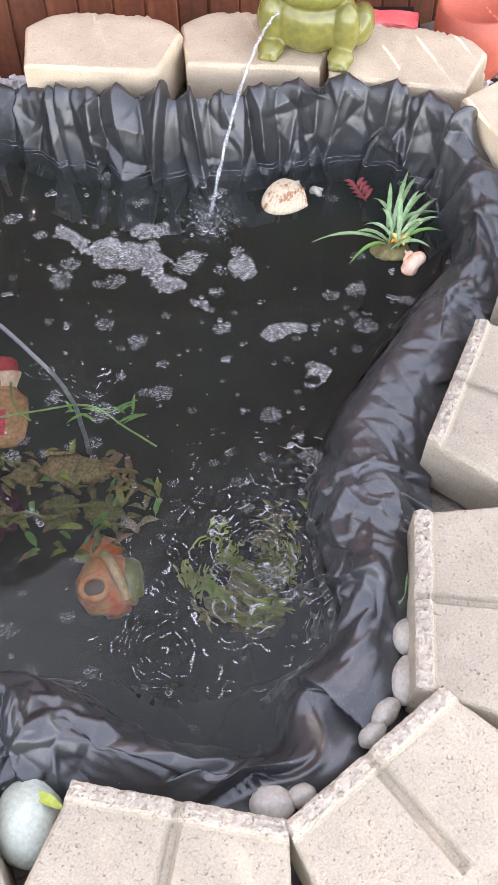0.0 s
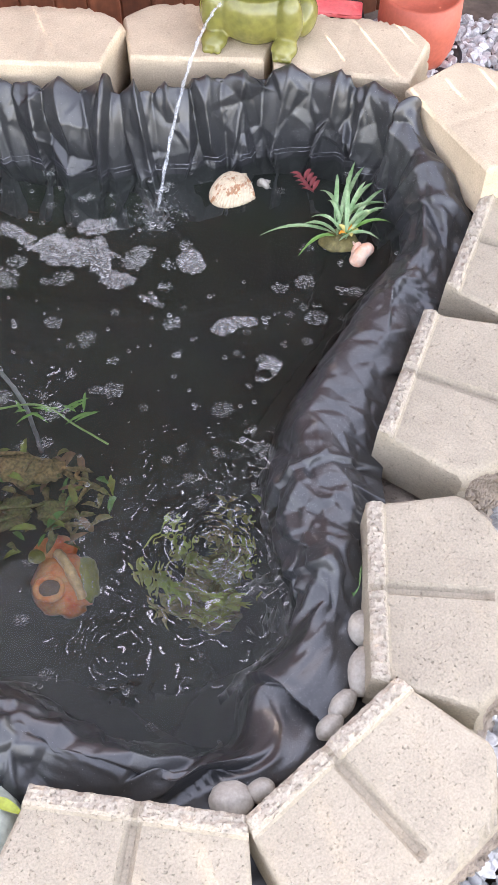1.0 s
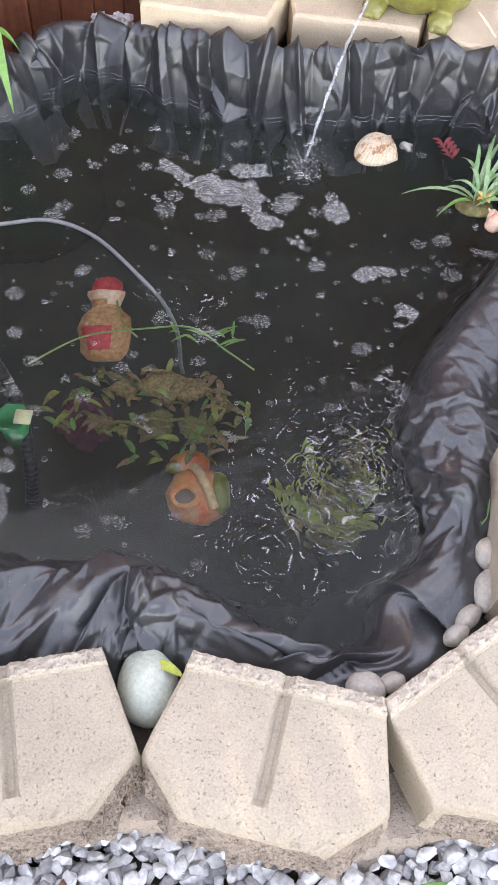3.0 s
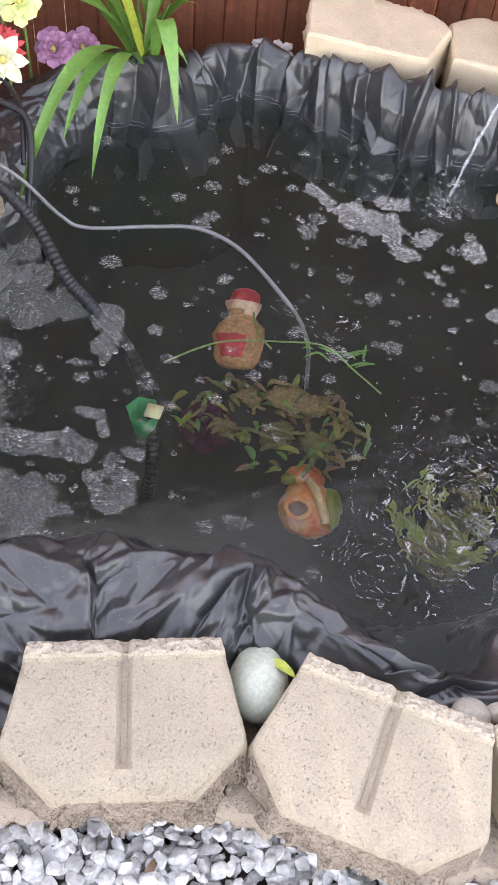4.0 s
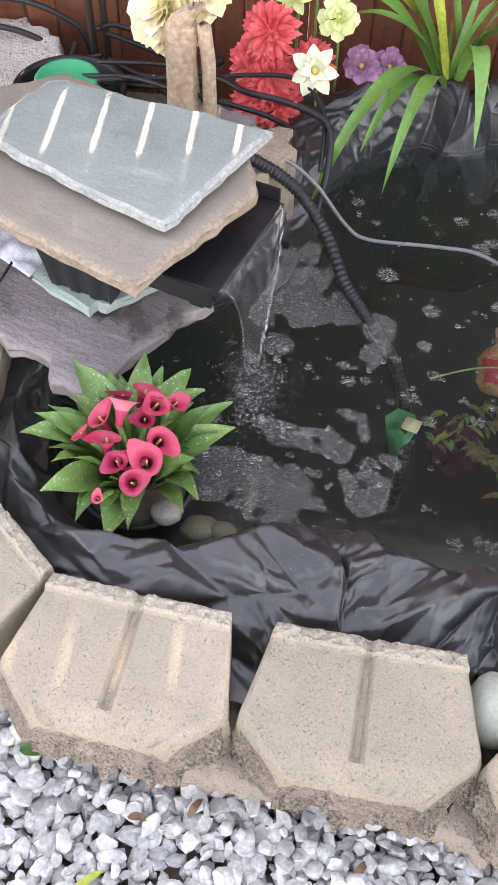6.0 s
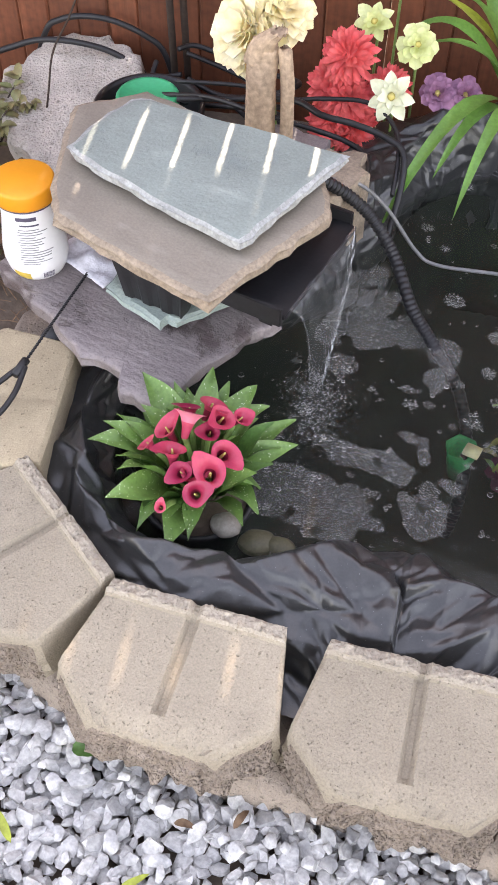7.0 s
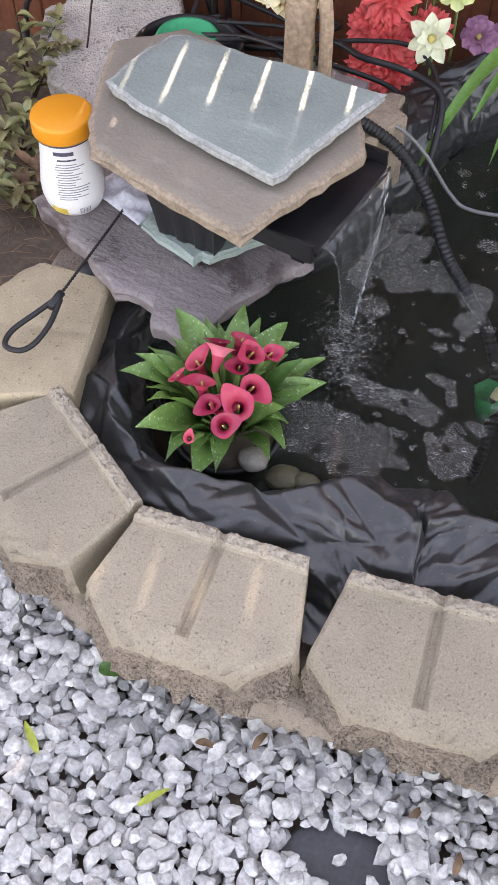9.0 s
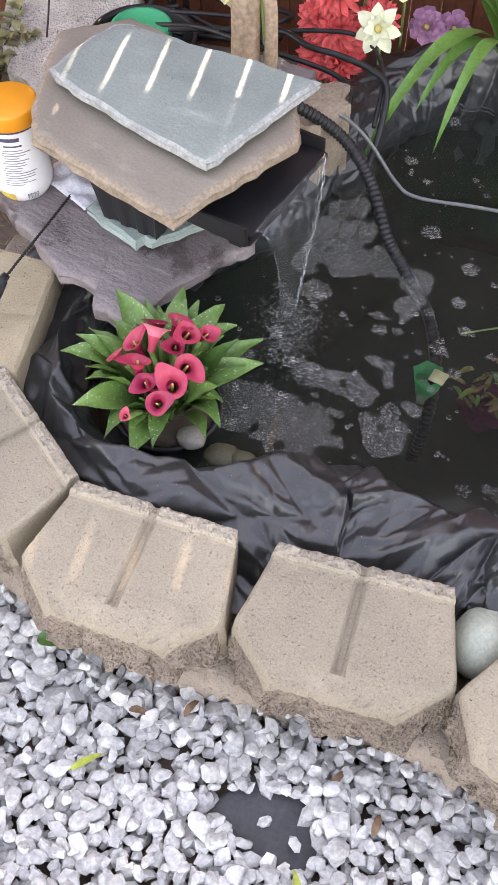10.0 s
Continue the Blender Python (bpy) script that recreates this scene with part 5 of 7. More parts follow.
def hose(name, pts, r, mat, label, category="hose", steps=10, sides=10, ribs=0.0):
    path = smooth_path(pts, steps)
    if ribs:
        dense = smooth_path(pts, 60)
        bm = tube_bm(dense, lambda s: r + ribs * (0.5 + 0.5 * math.sin(s * len(dense) * 1.05)), 14)
    else:
        bm = tube_bm(path, r, sides)
    return tagged(link_bm(name, bm, mat), label, category)


hose("ribbed_hose", [(-0.98, 1.08, 0.33), (-0.93, 1.14, 0.275), (-0.87, 1.17, 0.22), (-0.805, 1.155, 0.165), (-0.73, 1.085, 0.125), (-0.672, 1.06, 0.085), (-0.60, 1.02, 0.03), (-0.545, 0.95, -0.03), (-0.52, 0.88, -0.10), (-0.52, 0.85, -0.2)], 0.0098, CABLE, "black ribbed pump hose running down into the water", ribs=0.0022)
hose("grey_tube", [(-1.02, 1.12, 0.29), (-0.95, 1.175, 0.258), (-0.90, 1.195, 0.252), (-0.85, 1.22, 0.20), (-0.79, 1.235, 0.12), (-0.745, 1.245, 0.095), (-0.631, 1.286, 0.092), (-0.548, 1.305, 0.092), (-0.462, 1.273, 0.091), (-0.366, 1.185, 0.087), (-0.326, 1.148, 0.07), (-0.30, 1.12, 0.02), (-0.29, 1.10, -0.1)], 0.0036, GREY_CABLE, "thin grey air tube trailing across the water", "tube")
hose("power_cable", [(-1.33, 1.26, 0.245), (-1.23, 1.33, 0.24), (-1.12, 1.35, 0.262), (-1.05, 1.335, 0.262), (-0.986, 1.346, 0.258), (-0.921, 1.349, 0.25), (-0.875, 1.331, 0.24), (-0.85, 1.27, 0.20), (-0.84, 1.2, 0.13)], 0.0062, CABLE, "black power cable looped over the liner", "cable")
hose("power_cable", [(-1.38, 1.34, 0.225), (-1.25, 1.38, 0.235), (-1.141, 1.376, 0.245), (-1.082, 1.401, 0.25), (-1.012, 1.426, 0.255), (-0.964, 1.423, 0.25), (-0.916, 1.388, 0.24), (-0.885, 1.332, 0.23), (-0.86, 1.26, 0.2)], 0.0045, CABLE, "black power cable looped over the liner", "cable")
hose("power_cable", [(-1.40, 1.30, 0.21), (-1.28, 1.29, 0.25), (-1.18, 1.28, 0.262), (-1.10, 1.30, 0.25), (-0.99, 1.32, 0.235), (-0.93, 1.29, 0.235), (-0.90, 1.22, 0.24)], 0.005, CABLE, "black cable lying round the driftwood", "cable")
hose("coiled_pipe", [(-1.935, 1.344, 0.0), (-1.915, 1.352, 0.10), (-1.842, 1.382, 0.144), (-1.776, 1.408, 0.165), (-1.690, 1.443, 0.162), (-1.62, 1.47, 0.14), (-1.56, 1.49, 0.09), (-1.52, 1.50, -0.02)], 0.0068, CABLE, "black poly pipe arched against the fence", "pipe")
hose("coiled_pipe", [(-1.86, 1.43, 0.02), (-1.810, 1.449, 0.154), (-1.775, 1.463, 0.186), (-1.718, 1.486, 0.200), (-1.657, 1.511, 0.193), (-1.597, 1.535, 0.166), (-1.554, 1.552, 0.122), (-1.52, 1.56, -0.02)], 0.0068, CABLE, "black poly pipe arched against the fence", "pipe")
for k in range(5):
    c = Vector((-1.36 + 0.05 * math.sin(k * 2.1), 1.45 + 0.03 * math.cos(k * 1.7), 0.05 + 0.035 * k))
    r0 = 0.13 + 0.02 * math.sin(k * 3)
    hose("coiled_cable", [(c.x + r0 * 1.2 * math.cos(a * 0.7 + k), c.y + r0 * 0.55 * math.sin(a * 0.7 + k), c.z + 0.02 * math.sin(a * 1.3 + k)) for a in range(9)], 0.0055, CABLE, "coil of black cable heaped by the fence", "cable")
for x, y, z in ((-1.492, 1.502, 0.0), (-1.476, 1.530, 0.0)):
    ob = link_bm("stake", tube_bm([(x, y, -0.05), (x - 0.012, y, 0.4), (x - 0.03, y - 0.005, 0.95)], 0.008, 8), TWIG)
    tagged(ob, "thin dark stake stuck in the soil by the fence", "stake")
hose("bare_twig", [(-1.707, 1.275, 0.02), (-1.682, 1.285, 0.129), (-1.660, 1.294, 0.225), (-1.618, 1.311, 0.306), (-1.594, 1.320, 0.36)], 0.0022, TWIG, "bare dark twig standing before a stone", "twig")


# ---- driftwood with blossoms, artificial flowers ----
def build_driftwood():
    """Two weathered strands with a hollow between them, grown together at the top."""
    t = thing("driftwood", (-1.105, 1.215, 0.245), "upright weathered driftwood stump with hollows", "driftwood")

    def strand(name, path, wide, deep, seed):
        pts = smooth_path(path, 9)
        bm = bmesh.new()
        rows = []
        for i, p in enumerate(pts):
            s = i / (len(pts) - 1)
            row = []
            for j in range(40):
                a = 2 * math.pi * j / 40
                grain = 0.10 * wob(math.cos(a) * 3, math.sin(a) * 3, s * 0.5, 2.4, seed) + 0.07 * wob(math.cos(a) * 6, math.sin(a) * 6, s * 0.7, 2.0, seed + 4)
                bend = 0.12 * wob(math.cos(a), math.sin(a), s * 2.2, 1.5, seed + 2)
                k = (1 + grain + bend) * (0.75 if i in (0, len(pts) - 1) else 1)
                ragged = 0.012 * wob(math.cos(a) * 2, math.sin(a) * 2, 0, 2, seed) if i > len(pts) - 3 else 0
                row.append((p.x + wide(s) * k * math.cos(a), p.y + deep(s) * k * math.sin(a), p.z + ragged))
            rows.append(row)
        vs = sheet(bm, rows, close_u=True)
        bm.faces.new(vs[0][::-1])
        bm.faces.new(vs[-1])
        bmesh.ops.recalc_face_normals(bm, faces=bm.faces)
        part(name, bm, DRIFTWOOD, t)

    strand("trunk", [(-0.012, 0, -0.01), (-0.013, 0, 0.07), (-0.012, 0, 0.14), (-0.008, 0.002, 0.20)], lambda s: 0.030 - 0.003 * s, lambda s: 0.022, 3)
    strand("limb", [(0.036, 0.010, -0.01), (0.037, 0.010, 0.07), (0.036, 0.008, 0.14), (0.030, 0.006, 0.20)], lambda s: 0.012, lambda s: 0.012, 7)
    strand("crest", [(-0.018, 0, 0.165), (-0.010, -0.002, 0.20), (0.006, 0.002, 0.222), (0.020, 0.004, 0.232)], lambda s: 0.028 - 0.014 * s, lambda s: 0.022 - 0.008 * s, 17)


build_driftwood()


def blossom(name, at, radius, layers, petals, mat, label, facing=(0, -0.6, 0.8), group="", heart=STAMEN, pointed=0.45, seed=0, cup=0.5, wide=0.7):
    """A full flower head: rings of separate petals round a heart, on a stem."""
    rnd = random.Random(seed)
    t = thing(name, at, label, "flower", group)
    q = Vector(facing).to_track_quat("Z", "Y").to_matrix().to_4x4()
    for L in range(layers):
        f = 1 - L / (layers + 0.6)
        lift = 0.10 + 0.85 * (L / max(1, layers - 1)) * cup * 1.4 if layers > 1 else 0.25
        for k in range(max(4, petals - L)):
            a = 2 * math.pi * (k + 0.5 * (L % 2)) / max(4, petals - L) + rnd.uniform(-0.12, 0.12)
            ln = radius * f * rnd.uniform(0.88, 1.08)
            rise = lift + rnd.uniform(-0.22, 0.22)
            tip = Vector((math.cos(a) * ln * math.cos(rise), math.sin(a) * ln * math.cos(rise), ln * math.sin(rise) + 0.004 * L))
            base = Vector((math.cos(a), math.sin(a), 0)) * radius * 0.06
            bm = bmesh.new()
            leaf_into(bm, q @ base, q @ tip, ln * wide * rnd.uniform(0.85, 1.15) if pointed < 0.5 else ln * 0.58, ln * 0.10, 0.22, 6, 0.72 if pointed < 0.5 else 0.45, q.to_3x3() @ Vector((0, 0, 1)))
            part("petal", bm, mat, t)
    hb = bmesh.new()
    bmesh.ops.create_icosphere(hb, subdivisions=2, radius=radius * 0.16)
    for v in hb.verts:
        v.co = q @ (v.co + Vector((0, 0, radius * 0.12)))
    part("heart", hb, heart, t)
    stem = tube_bm(smooth_path([q @ Vector((0, 0, -0.003)), q @ Vector((0, 0, -radius * 0.6)) + Vector((0, 0, -radius * 0.3)), Vector((0, 0.02, -max(0.05, at[2] - 0.02)))], 6), 0.003, 6)
    part("stem", stem, STEM, t)
    return t


def pompon(name, at, radius, count, wide, mat, label, facing, group="", seed=0, spread=0.15):
    """A dense flower head: short petals standing all round a dome, on a stem."""
    rnd = random.Random(seed)
    t = thing(name, at, label, "flower", group)
    q = Vector(facing).to_track_quat("Z", "Y").to_matrix().to_4x4()
    for k in range(count):
        z = 1 - (1 + spread) * (k + 0.5) / count
        a = k * 2.39996 + rnd.uniform(-0.25, 0.25)
        ring = math.sqrt(max(0.0, 1 - z * z))
        d = Vector((ring * math.cos(a), ring * math.sin(a), z + rnd.uniform(-0.1, 0.1))).normalized()
        far = radius * rnd.uniform(0.86, 1.08)
        bend = Vector((math.cos(a), math.sin(a), -0.3)) * radius * 0.22
        bm = bmesh.new()
        leaf_into(bm, q @ (d * radius * 0.30), q @ (d * far + bend * rnd.uniform(0.4, 1.2)), radius * wide * rnd.uniform(0.8, 1.2), radius * 0.06, 0.25, 6, 0.74, q.to_3x3() @ Vector((-d.x * 0.6, -d.y * 0.6, 1)), 0.0, 0.42)
        part("petal", bm, mat, t)
    hb = bmesh.new()
    bmesh.ops.create_icosphere(hb, subdivisions=2, radius=radius * 0.42)
    part("heart", hb, mat, t)
    part("stem", tube_bm(smooth_path([q @ Vector((0, 0, -radius * 0.2)), q @ Vector((0, 0, -radius * 0.7)) + Vector((0, 0, -radius * 0.3)), Vector((0, 0.02, -max(0.05, at[2] - 0.02)))], 6), 0.003, 6), STEM, t)
    return t


pompon("peony", (-1.178, 1.300, 0.412), 0.073, 74, 0.50, CREAM, "large cream-yellow artificial peony beside the driftwood", (-0.25, -0.75, 0.45), seed=3)
pompon("peony", (-1.142, 1.325, 0.450), 0.056, 60, 0.50, CREAM, "cream artificial peony half behind the driftwood", (0.5, -0.3, 0.7), seed=4)
for k, (fx, fy, fz, r) in enumerate([(-1.062, 1.47, 0.31, 0.060), (-1.088, 1.47, 0.235, 0.060), (-1.055, 1.46, 0.225, 0.058), (-1.03, 1.45, 0.165, 0.058), (-0.985, 1.50, 0.25, 0.048), (-1.08, 1.44, 0.175, 0.05)]):
    pompon("red_dahlia", (fx, fy, fz), r * 0.84, 120, 0.25, RED_PETAL, "bright coral-red artificial dahlia by the fence", (0.15 * (k % 3 - 1), -0.75, 0.55), "red flowers", seed=20 + k)
blossom("white_lily", (-0.955, 1.44, 0.275), 0.050, 2, 7, WHITE_PETAL, "white artificial lily with a yellow-green heart", (0.15, -0.8, 0.6), pointed=0.9, seed=41, cup=0.35)
blossom("lime_flower", (-1.047, 1.54, 0.352), 0.044, 2, 7, LIME_PETAL, "pale lime artificial flower by the fence", (0, -0.7, 0.6), "lime flowers", pointed=0.9, seed=44)
blossom("lime_flower", (-0.95, 1.53, 0.338), 0.042, 4, 8, LIME_PETAL, "pale lime artificial flower by the fence", (0.2, -0.7, 0.6), "lime flowers", seed=45)
blossom("white_flower", (-1.04, 1.62, 0.445), 0.050, 3, 7, WHITE_PETAL, "white artificial flower high by the fence", (0, -0.6, 0.7), seed=47)
blossom("purple_flower", (-0.905, 1.56, 0.232), 0.042, 4, 8, PURPLE_PETAL, "dusky purple artificial flower by the liner", (0.2, -0.6, 0.7), seed=48)
blossom("purple_flower", (-0.855, 1.585, 0.232), 0.038, 4, 8, PURPLE_PETAL, "dusky purple artificial flower by the liner", (0.2, -0.6, 0.7), seed=49)


# ---- calla lily in its pot ----
def calla_flower(t, at, axis, size, mat, seed, throat):
    q = Vector(axis).normalized().to_track_quat("Z", "Y").to_matrix().to_4x4()
    rnd = random.Random(seed)
    spin = Matrix.Rotation(rnd.uniform(0, 6.28), 4, "Z")
    bm = bmesh.new()
    rows = []
    for i in range(9):
        s = i / 8
        row = []
        for j in range(21):
            a = -math.pi * 1.06 + 2.12 * math.pi * j / 20
            back = 0.5 - 0.5 * math.cos(a)
            lip = max(0.0, math.cos(a)) ** 4 * s ** 3
            r = size * (0.12 + 0.16 * s + 0.36 * s ** 3 * (1 - 0.15 * back) + 0.012 * (j / 20))
            p = Vector((math.cos(a) * r * (1 + 0.55 * lip), math.sin(a) * r * (1 + 0.06 * math.sin(3 * a) * s), size * (1.30 * s - 0.30 * s ** 2 * back - 0.16 * s ** 6) + size * 0.06 * lip))
            row.append(Vector(at) + (q @ spin @ (p - Vector((0, 0, size * 0.9)))))
        rows.append(row)
    sheet(bm, rows)
    bm.faces.index_update()
    for face in bm.faces:
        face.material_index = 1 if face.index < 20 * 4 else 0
    f = part("flower", bm, [mat, throat], t)
    sp = tube_bm([Vector(at) + q @ Vector((0, 0, size * (-0.62 + 0.13 * k))) for k in range(6)], lambda s: size * (0.075 - 0.03 * s), 8)
    part("spadix", sp, STAMEN, f)
    root = Vector((at[0] * 0.35, at[1] * 0.35, 0.0))
    foot = Vector(at) + q @ Vector((0, 0, -size * 0.85))
    part("stem", tube_bm(smooth_path([root, (root + foot) / 2 + Vector((0, 0, 0.02)), foot], 6), 0.0042, 8), STEM, t)


def build_calla():
    c = Vector((-0.855, 0.570, 0.0))
    t = thing("calla_lily", (c.x, c.y, 0.10), "potted pink calla lily with white-flecked green leaves", "plant")
    pot = part("pot", lathe_bm([(0.001, -0.13), (0.065, -0.13), (0.082, -0.012), (0.089, -0.010), (0.089, -0.002), (0.084, 0.0), (0.080, -0.006), (0.076, -0.012), (0.001, -0.010)], 40), POT_BLACK, t, "black plastic pot standing in the water")
    part("soil", lathe_bm([(0.001, -0.008), (0.05, -0.004), (0.078, -0.010)], 30), SOIL, pot)
    # where the tips of the larger leaves reach, beside the pot's middle
    tips = [(-0.139, 0.069, 0.13), (-0.088, 0.078, 0.13), (-0.070, 0.086, 0.12), (-0.051, 0.133, 0.13), (-0.017, 0.124, 0.125), (0.025, 0.135, 0.13), (0.087, 0.150, 0.07), (0.094, 0.091, 0.07), (0.098, 0.012, 0.07), (0.121, -0.027, 0.06),
            (0.054, -0.112, 0.05), (0.035, -0.140, 0.05), (-0.019, -0.136, 0.05), (-0.058, -0.147, 0.12), (-0.066, -0.104, 0.13), (-0.140, -0.075, 0.12), (-0.135, -0.041, 0.13), (-0.125, -0.020, 0.13), (-0.100, 0.007, 0.14), (0.050, 0.130, 0.10), (0.110, 0.115, 0.06)]
    rnd = random.Random(6)
    for k, tip in enumerate(tips):
        tp = Vector(tip)
        bm = bmesh.new()
        b = Vector((tp.x * 0.22, tp.y * 0.22, 0.01))
        leaf_into(bm, b, tp, 0.054 if k in (0, 5, 11, 13) else 0.043, 0.030 + 0.025 * rnd.random(), 0.28, 10, 0.46, (-tp.x * 2 + rnd.uniform(-0.2, 0.2), -tp.y * 2 + rnd.uniform(-0.2, 0.2), 0.6), rnd.uniform(-0.7, 0.7), 1.0)
        part("leaf", bm, FLECKED, t)
    for k in range(46):
        a = rnd.uniform(0, 6.28)
        r = 0.04 + 0.085 * rnd.random()
        tp = Vector((math.cos(a) * r, math.sin(a) * r, 0.03 + 0.10 * rnd.random()))
        bm = bmesh.new()
        leaf_into(bm, (tp.x * 0.25, tp.y * 0.25, 0.0), tp, 0.032 + 0.014 * rnd.random(), 0.03, 0.25, 8, 0.46, (-tp.x * 2 + rnd.uniform(-0.3, 0.3), -tp.y * 2 + rnd.uniform(-0.3, 0.3), 0.6), rnd.uniform(-0.9, 0.9), 1.0)
        part("leaf", bm, FLECKED if k % 3 else LEAF_GREEN, t)
    # flower heads: place, size, which way they open
    spots = [(-0.011, 0.005, 0.172, 0.028, -0.10, 0.8), (-0.004, 0.054, 0.15, 0.024, 0.3, 0.5), (-0.034, 0.038, 0.14, 0.020, -0.6, 0.7), (0.025, 0.036, 0.155, 0.023, 0.5, 0.0), (0.018, 0.011, 0.145, 0.017, 0.3, -0.3), (-0.038, -0.018, 0.15, 0.023, -0.5, -0.1), (-0.007, -0.050, 0.155, 0.024, -0.2, 0.3),
             (-0.054, -0.045, 0.135, 0.018, -0.8, -0.2), (0.058, -0.015, 0.15, 0.024, 0.5, -0.1), (0.018, -0.068, 0.14, 0.019, 0.0, -0.4), (0.029, -0.057, 0.135, 0.019, 0.3, -0.2), (0.059, -0.055, 0.15, 0.026, 0.3, -0.3), (0.055, -0.090, 0.14, 0.021, 0.2, -0.6), (0.013, -0.116, 0.11, 0.010, 0.0, -0.5), (0.040, 0.065, 0.135, 0.017, 0.7, 0.4)]
    for k, (x, y, z, s, ax, ay) in enumerate(spots):
        mat = CALLA_PALE if k == 0 else CALLA_DARK if k in (2, 4, 9, 12) else CALLA
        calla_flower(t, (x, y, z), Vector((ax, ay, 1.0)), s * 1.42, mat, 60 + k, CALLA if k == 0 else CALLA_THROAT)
    return t


build_calla()
pebble(-0.785, 0.535, 0.103, 0.024, 0.021, 0.017, 10, 51, PEBBLE, "smooth grey pebble lying in the calla pot")


# ---- strap-leaved plant in the far corner ----
def build_strap_plant():
    t = thing("strap_leaved_plant", (-0.745, 1.625, 0.19), "green strap-leaved water plant arching over the liner", "plant")
    rnd = random.Random(21)
    blades = [((-0.125, -0.395, -0.070), 0.030, 0.14), ((-0.005, -0.325, -0.03), 0.026, 0.12), ((0.118, -0.185, 0.02), 0.030, 0.15), ((-0.075, -0.27, 0.0), 0.024, 0.09), ((-0.20, 0.03, 0.19), 0.026, 0.08), ((-0.26, -0.02, 0.12), 0.022, 0.10),
              ((-0.06, 0.05, 0.27), 0.020, 0.02), ((-0.10, 0.02, 0.28), 0.022, 0.03), ((0.02, 0.06, 0.24), 0.014, 0.0), ((0.06, 0.02, 0.20), 0.018, 0.03), ((0.13, 0.05, 0.26), 0.022, 0.05), ((0.17, 0.0, 0.22), 0.026, 0.10), ((-0.22, 0.10, 0.26), 0.030, 0.06),
              ((0.09, 0.08, 0.10), 0.022, 0.05), ((-0.30, -0.02, 0.20), 0.028, 0.08), ((-0.25, -0.10, 0.10), 0.022, 0.10), ((0.20, 0.04, 0.16), 0.020, 0.08), ((-0.02, 0.03, 0.13), 0.012, 0.0), ((0.10, -0.02, 0.02), 0.014, 0.06)]
    for k, (tip, w, arch) in enumerate(blades):
        bm = bmesh.new()
        b = Vector((rnd.uniform(-0.02, 0.03), rnd.uniform(-0.02, 0.02), 0.0))
        leaf_into(bm, b, tip, w * 1.18, arch, 0.12, 14, 0.42, (0, 0, 1), rnd.uniform(-0.5, 0.5))
        part("leaf", bm, YELLOW_GREEN if k in (7, 14) else BLADE_GREEN, t)
    part("crown", stone_bm(0.04, 5, (1.4, 0.8, 0.6), 0.3, 2), SOIL, t)


build_strap_plant()


# ---- far side: frog, jet, pots ----
def build_frog():
    """A squat glazed frog, one mesh."""
    bm = bmesh.new()

    def blob(c, r, s):
        tmp = bmesh.ops.create_icosphere(bm, subdivisions=4, radius=1)
        for v in tmp["verts"]:
            v.co = Vector(c) + Vector((v.co.x * s[0], v.co.y * s[1], v.co.z * s[2])) * r

    blob((-0.005, 0.012, 0.066), 0.092, (1.05, 0.88, 0.88))
    blob((0, 0.002, 0.140), 0.082, (1.08, 0.88, 0.58))
    blob((-0.045, -0.005, 0.190), 0.026, (1, 1, 1))
    blob((0.045, -0.005, 0.190), 0.026, (1, 1, 1))
    for sx in (-1, 1):
        blob((sx * 0.080, -0.034, 0.066), 0.034, (0.85, 0.8, 1.7))
        blob((sx * 0.076, -0.058, 0.016), 0.034, (0.85, 0.9, 0.6))
        for k in (-1, 0, 1):
            blob((sx * 0.076 + k * 0.013, -0.080, 0.007), 0.010, (0.9, 1.2, 0.8))
        blob((sx * 0.098, 0.03, 0.045), 0.044, (0.7, 1.2, 0.95))
    me = bpy.data.meshes.new("frog_statue")
    bm.to_mesh(me)
    bm.free()
    me.shade_smooth()
    me.materials.append(GLAZE)
    ob = new("frog_statue", me)
    md = ob.modifiers.new("merge", "REMESH")
    md.mode, md.voxel_size, md.use_smooth_shade = "VOXEL", 0.0028, True
    sm = ob.modifiers.new("soften", "SMOOTH")
    sm.iterations, sm.factor = 8, 0.5
    ob.matrix_world = pose(0.080, 1.832, 0.238, 0, 0, -14) @ Matrix.Scale(0.86, 4)
    tagged(ob, "glossy olive-green glazed frog fountain statue on a block", "statue")


build_frog()
jet_pts = []
for i in range(40):
    s = i / 39
    jet_pts.append((0.018 - 0.118 * s + 0.0008 * math.sin(s * 55), 1.755 - 0.213 * s, 0.348 + 0.01 * s - 0.273 * s * s))
tagged(link_bm("water_jet", tube_bm(jet_pts, lambda s: 0.0025 + 0.0009 * s + 0.0007 * math.sin(s * 60), 9), JET), "thin clear jet of water from the frog's mouth", "water jet")


def build_planter():
    t = thing("planter", (0.445, 2.15, -0.03), "round coral-red plant pot on a dark saucer", "planter")
    part("bowl", lathe_bm([(0.001, 0.0), (0.062, 0.0), (0.082, 0.05), (0.090, 0.10), (0.088, 0.165), (0.078, 0.167), (0.074, 0.15), (0.001, 0.148)], 40), TERRACOTTA, t)
    part("saucer", lathe_bm([(0.001, 0.0), (0.085, -0.004), (0.105, 0.012), (0.108, 0.022), (0.10, 0.02), (0.001, 0.006)], 40), BLACK_PLASTIC, t)
    return t


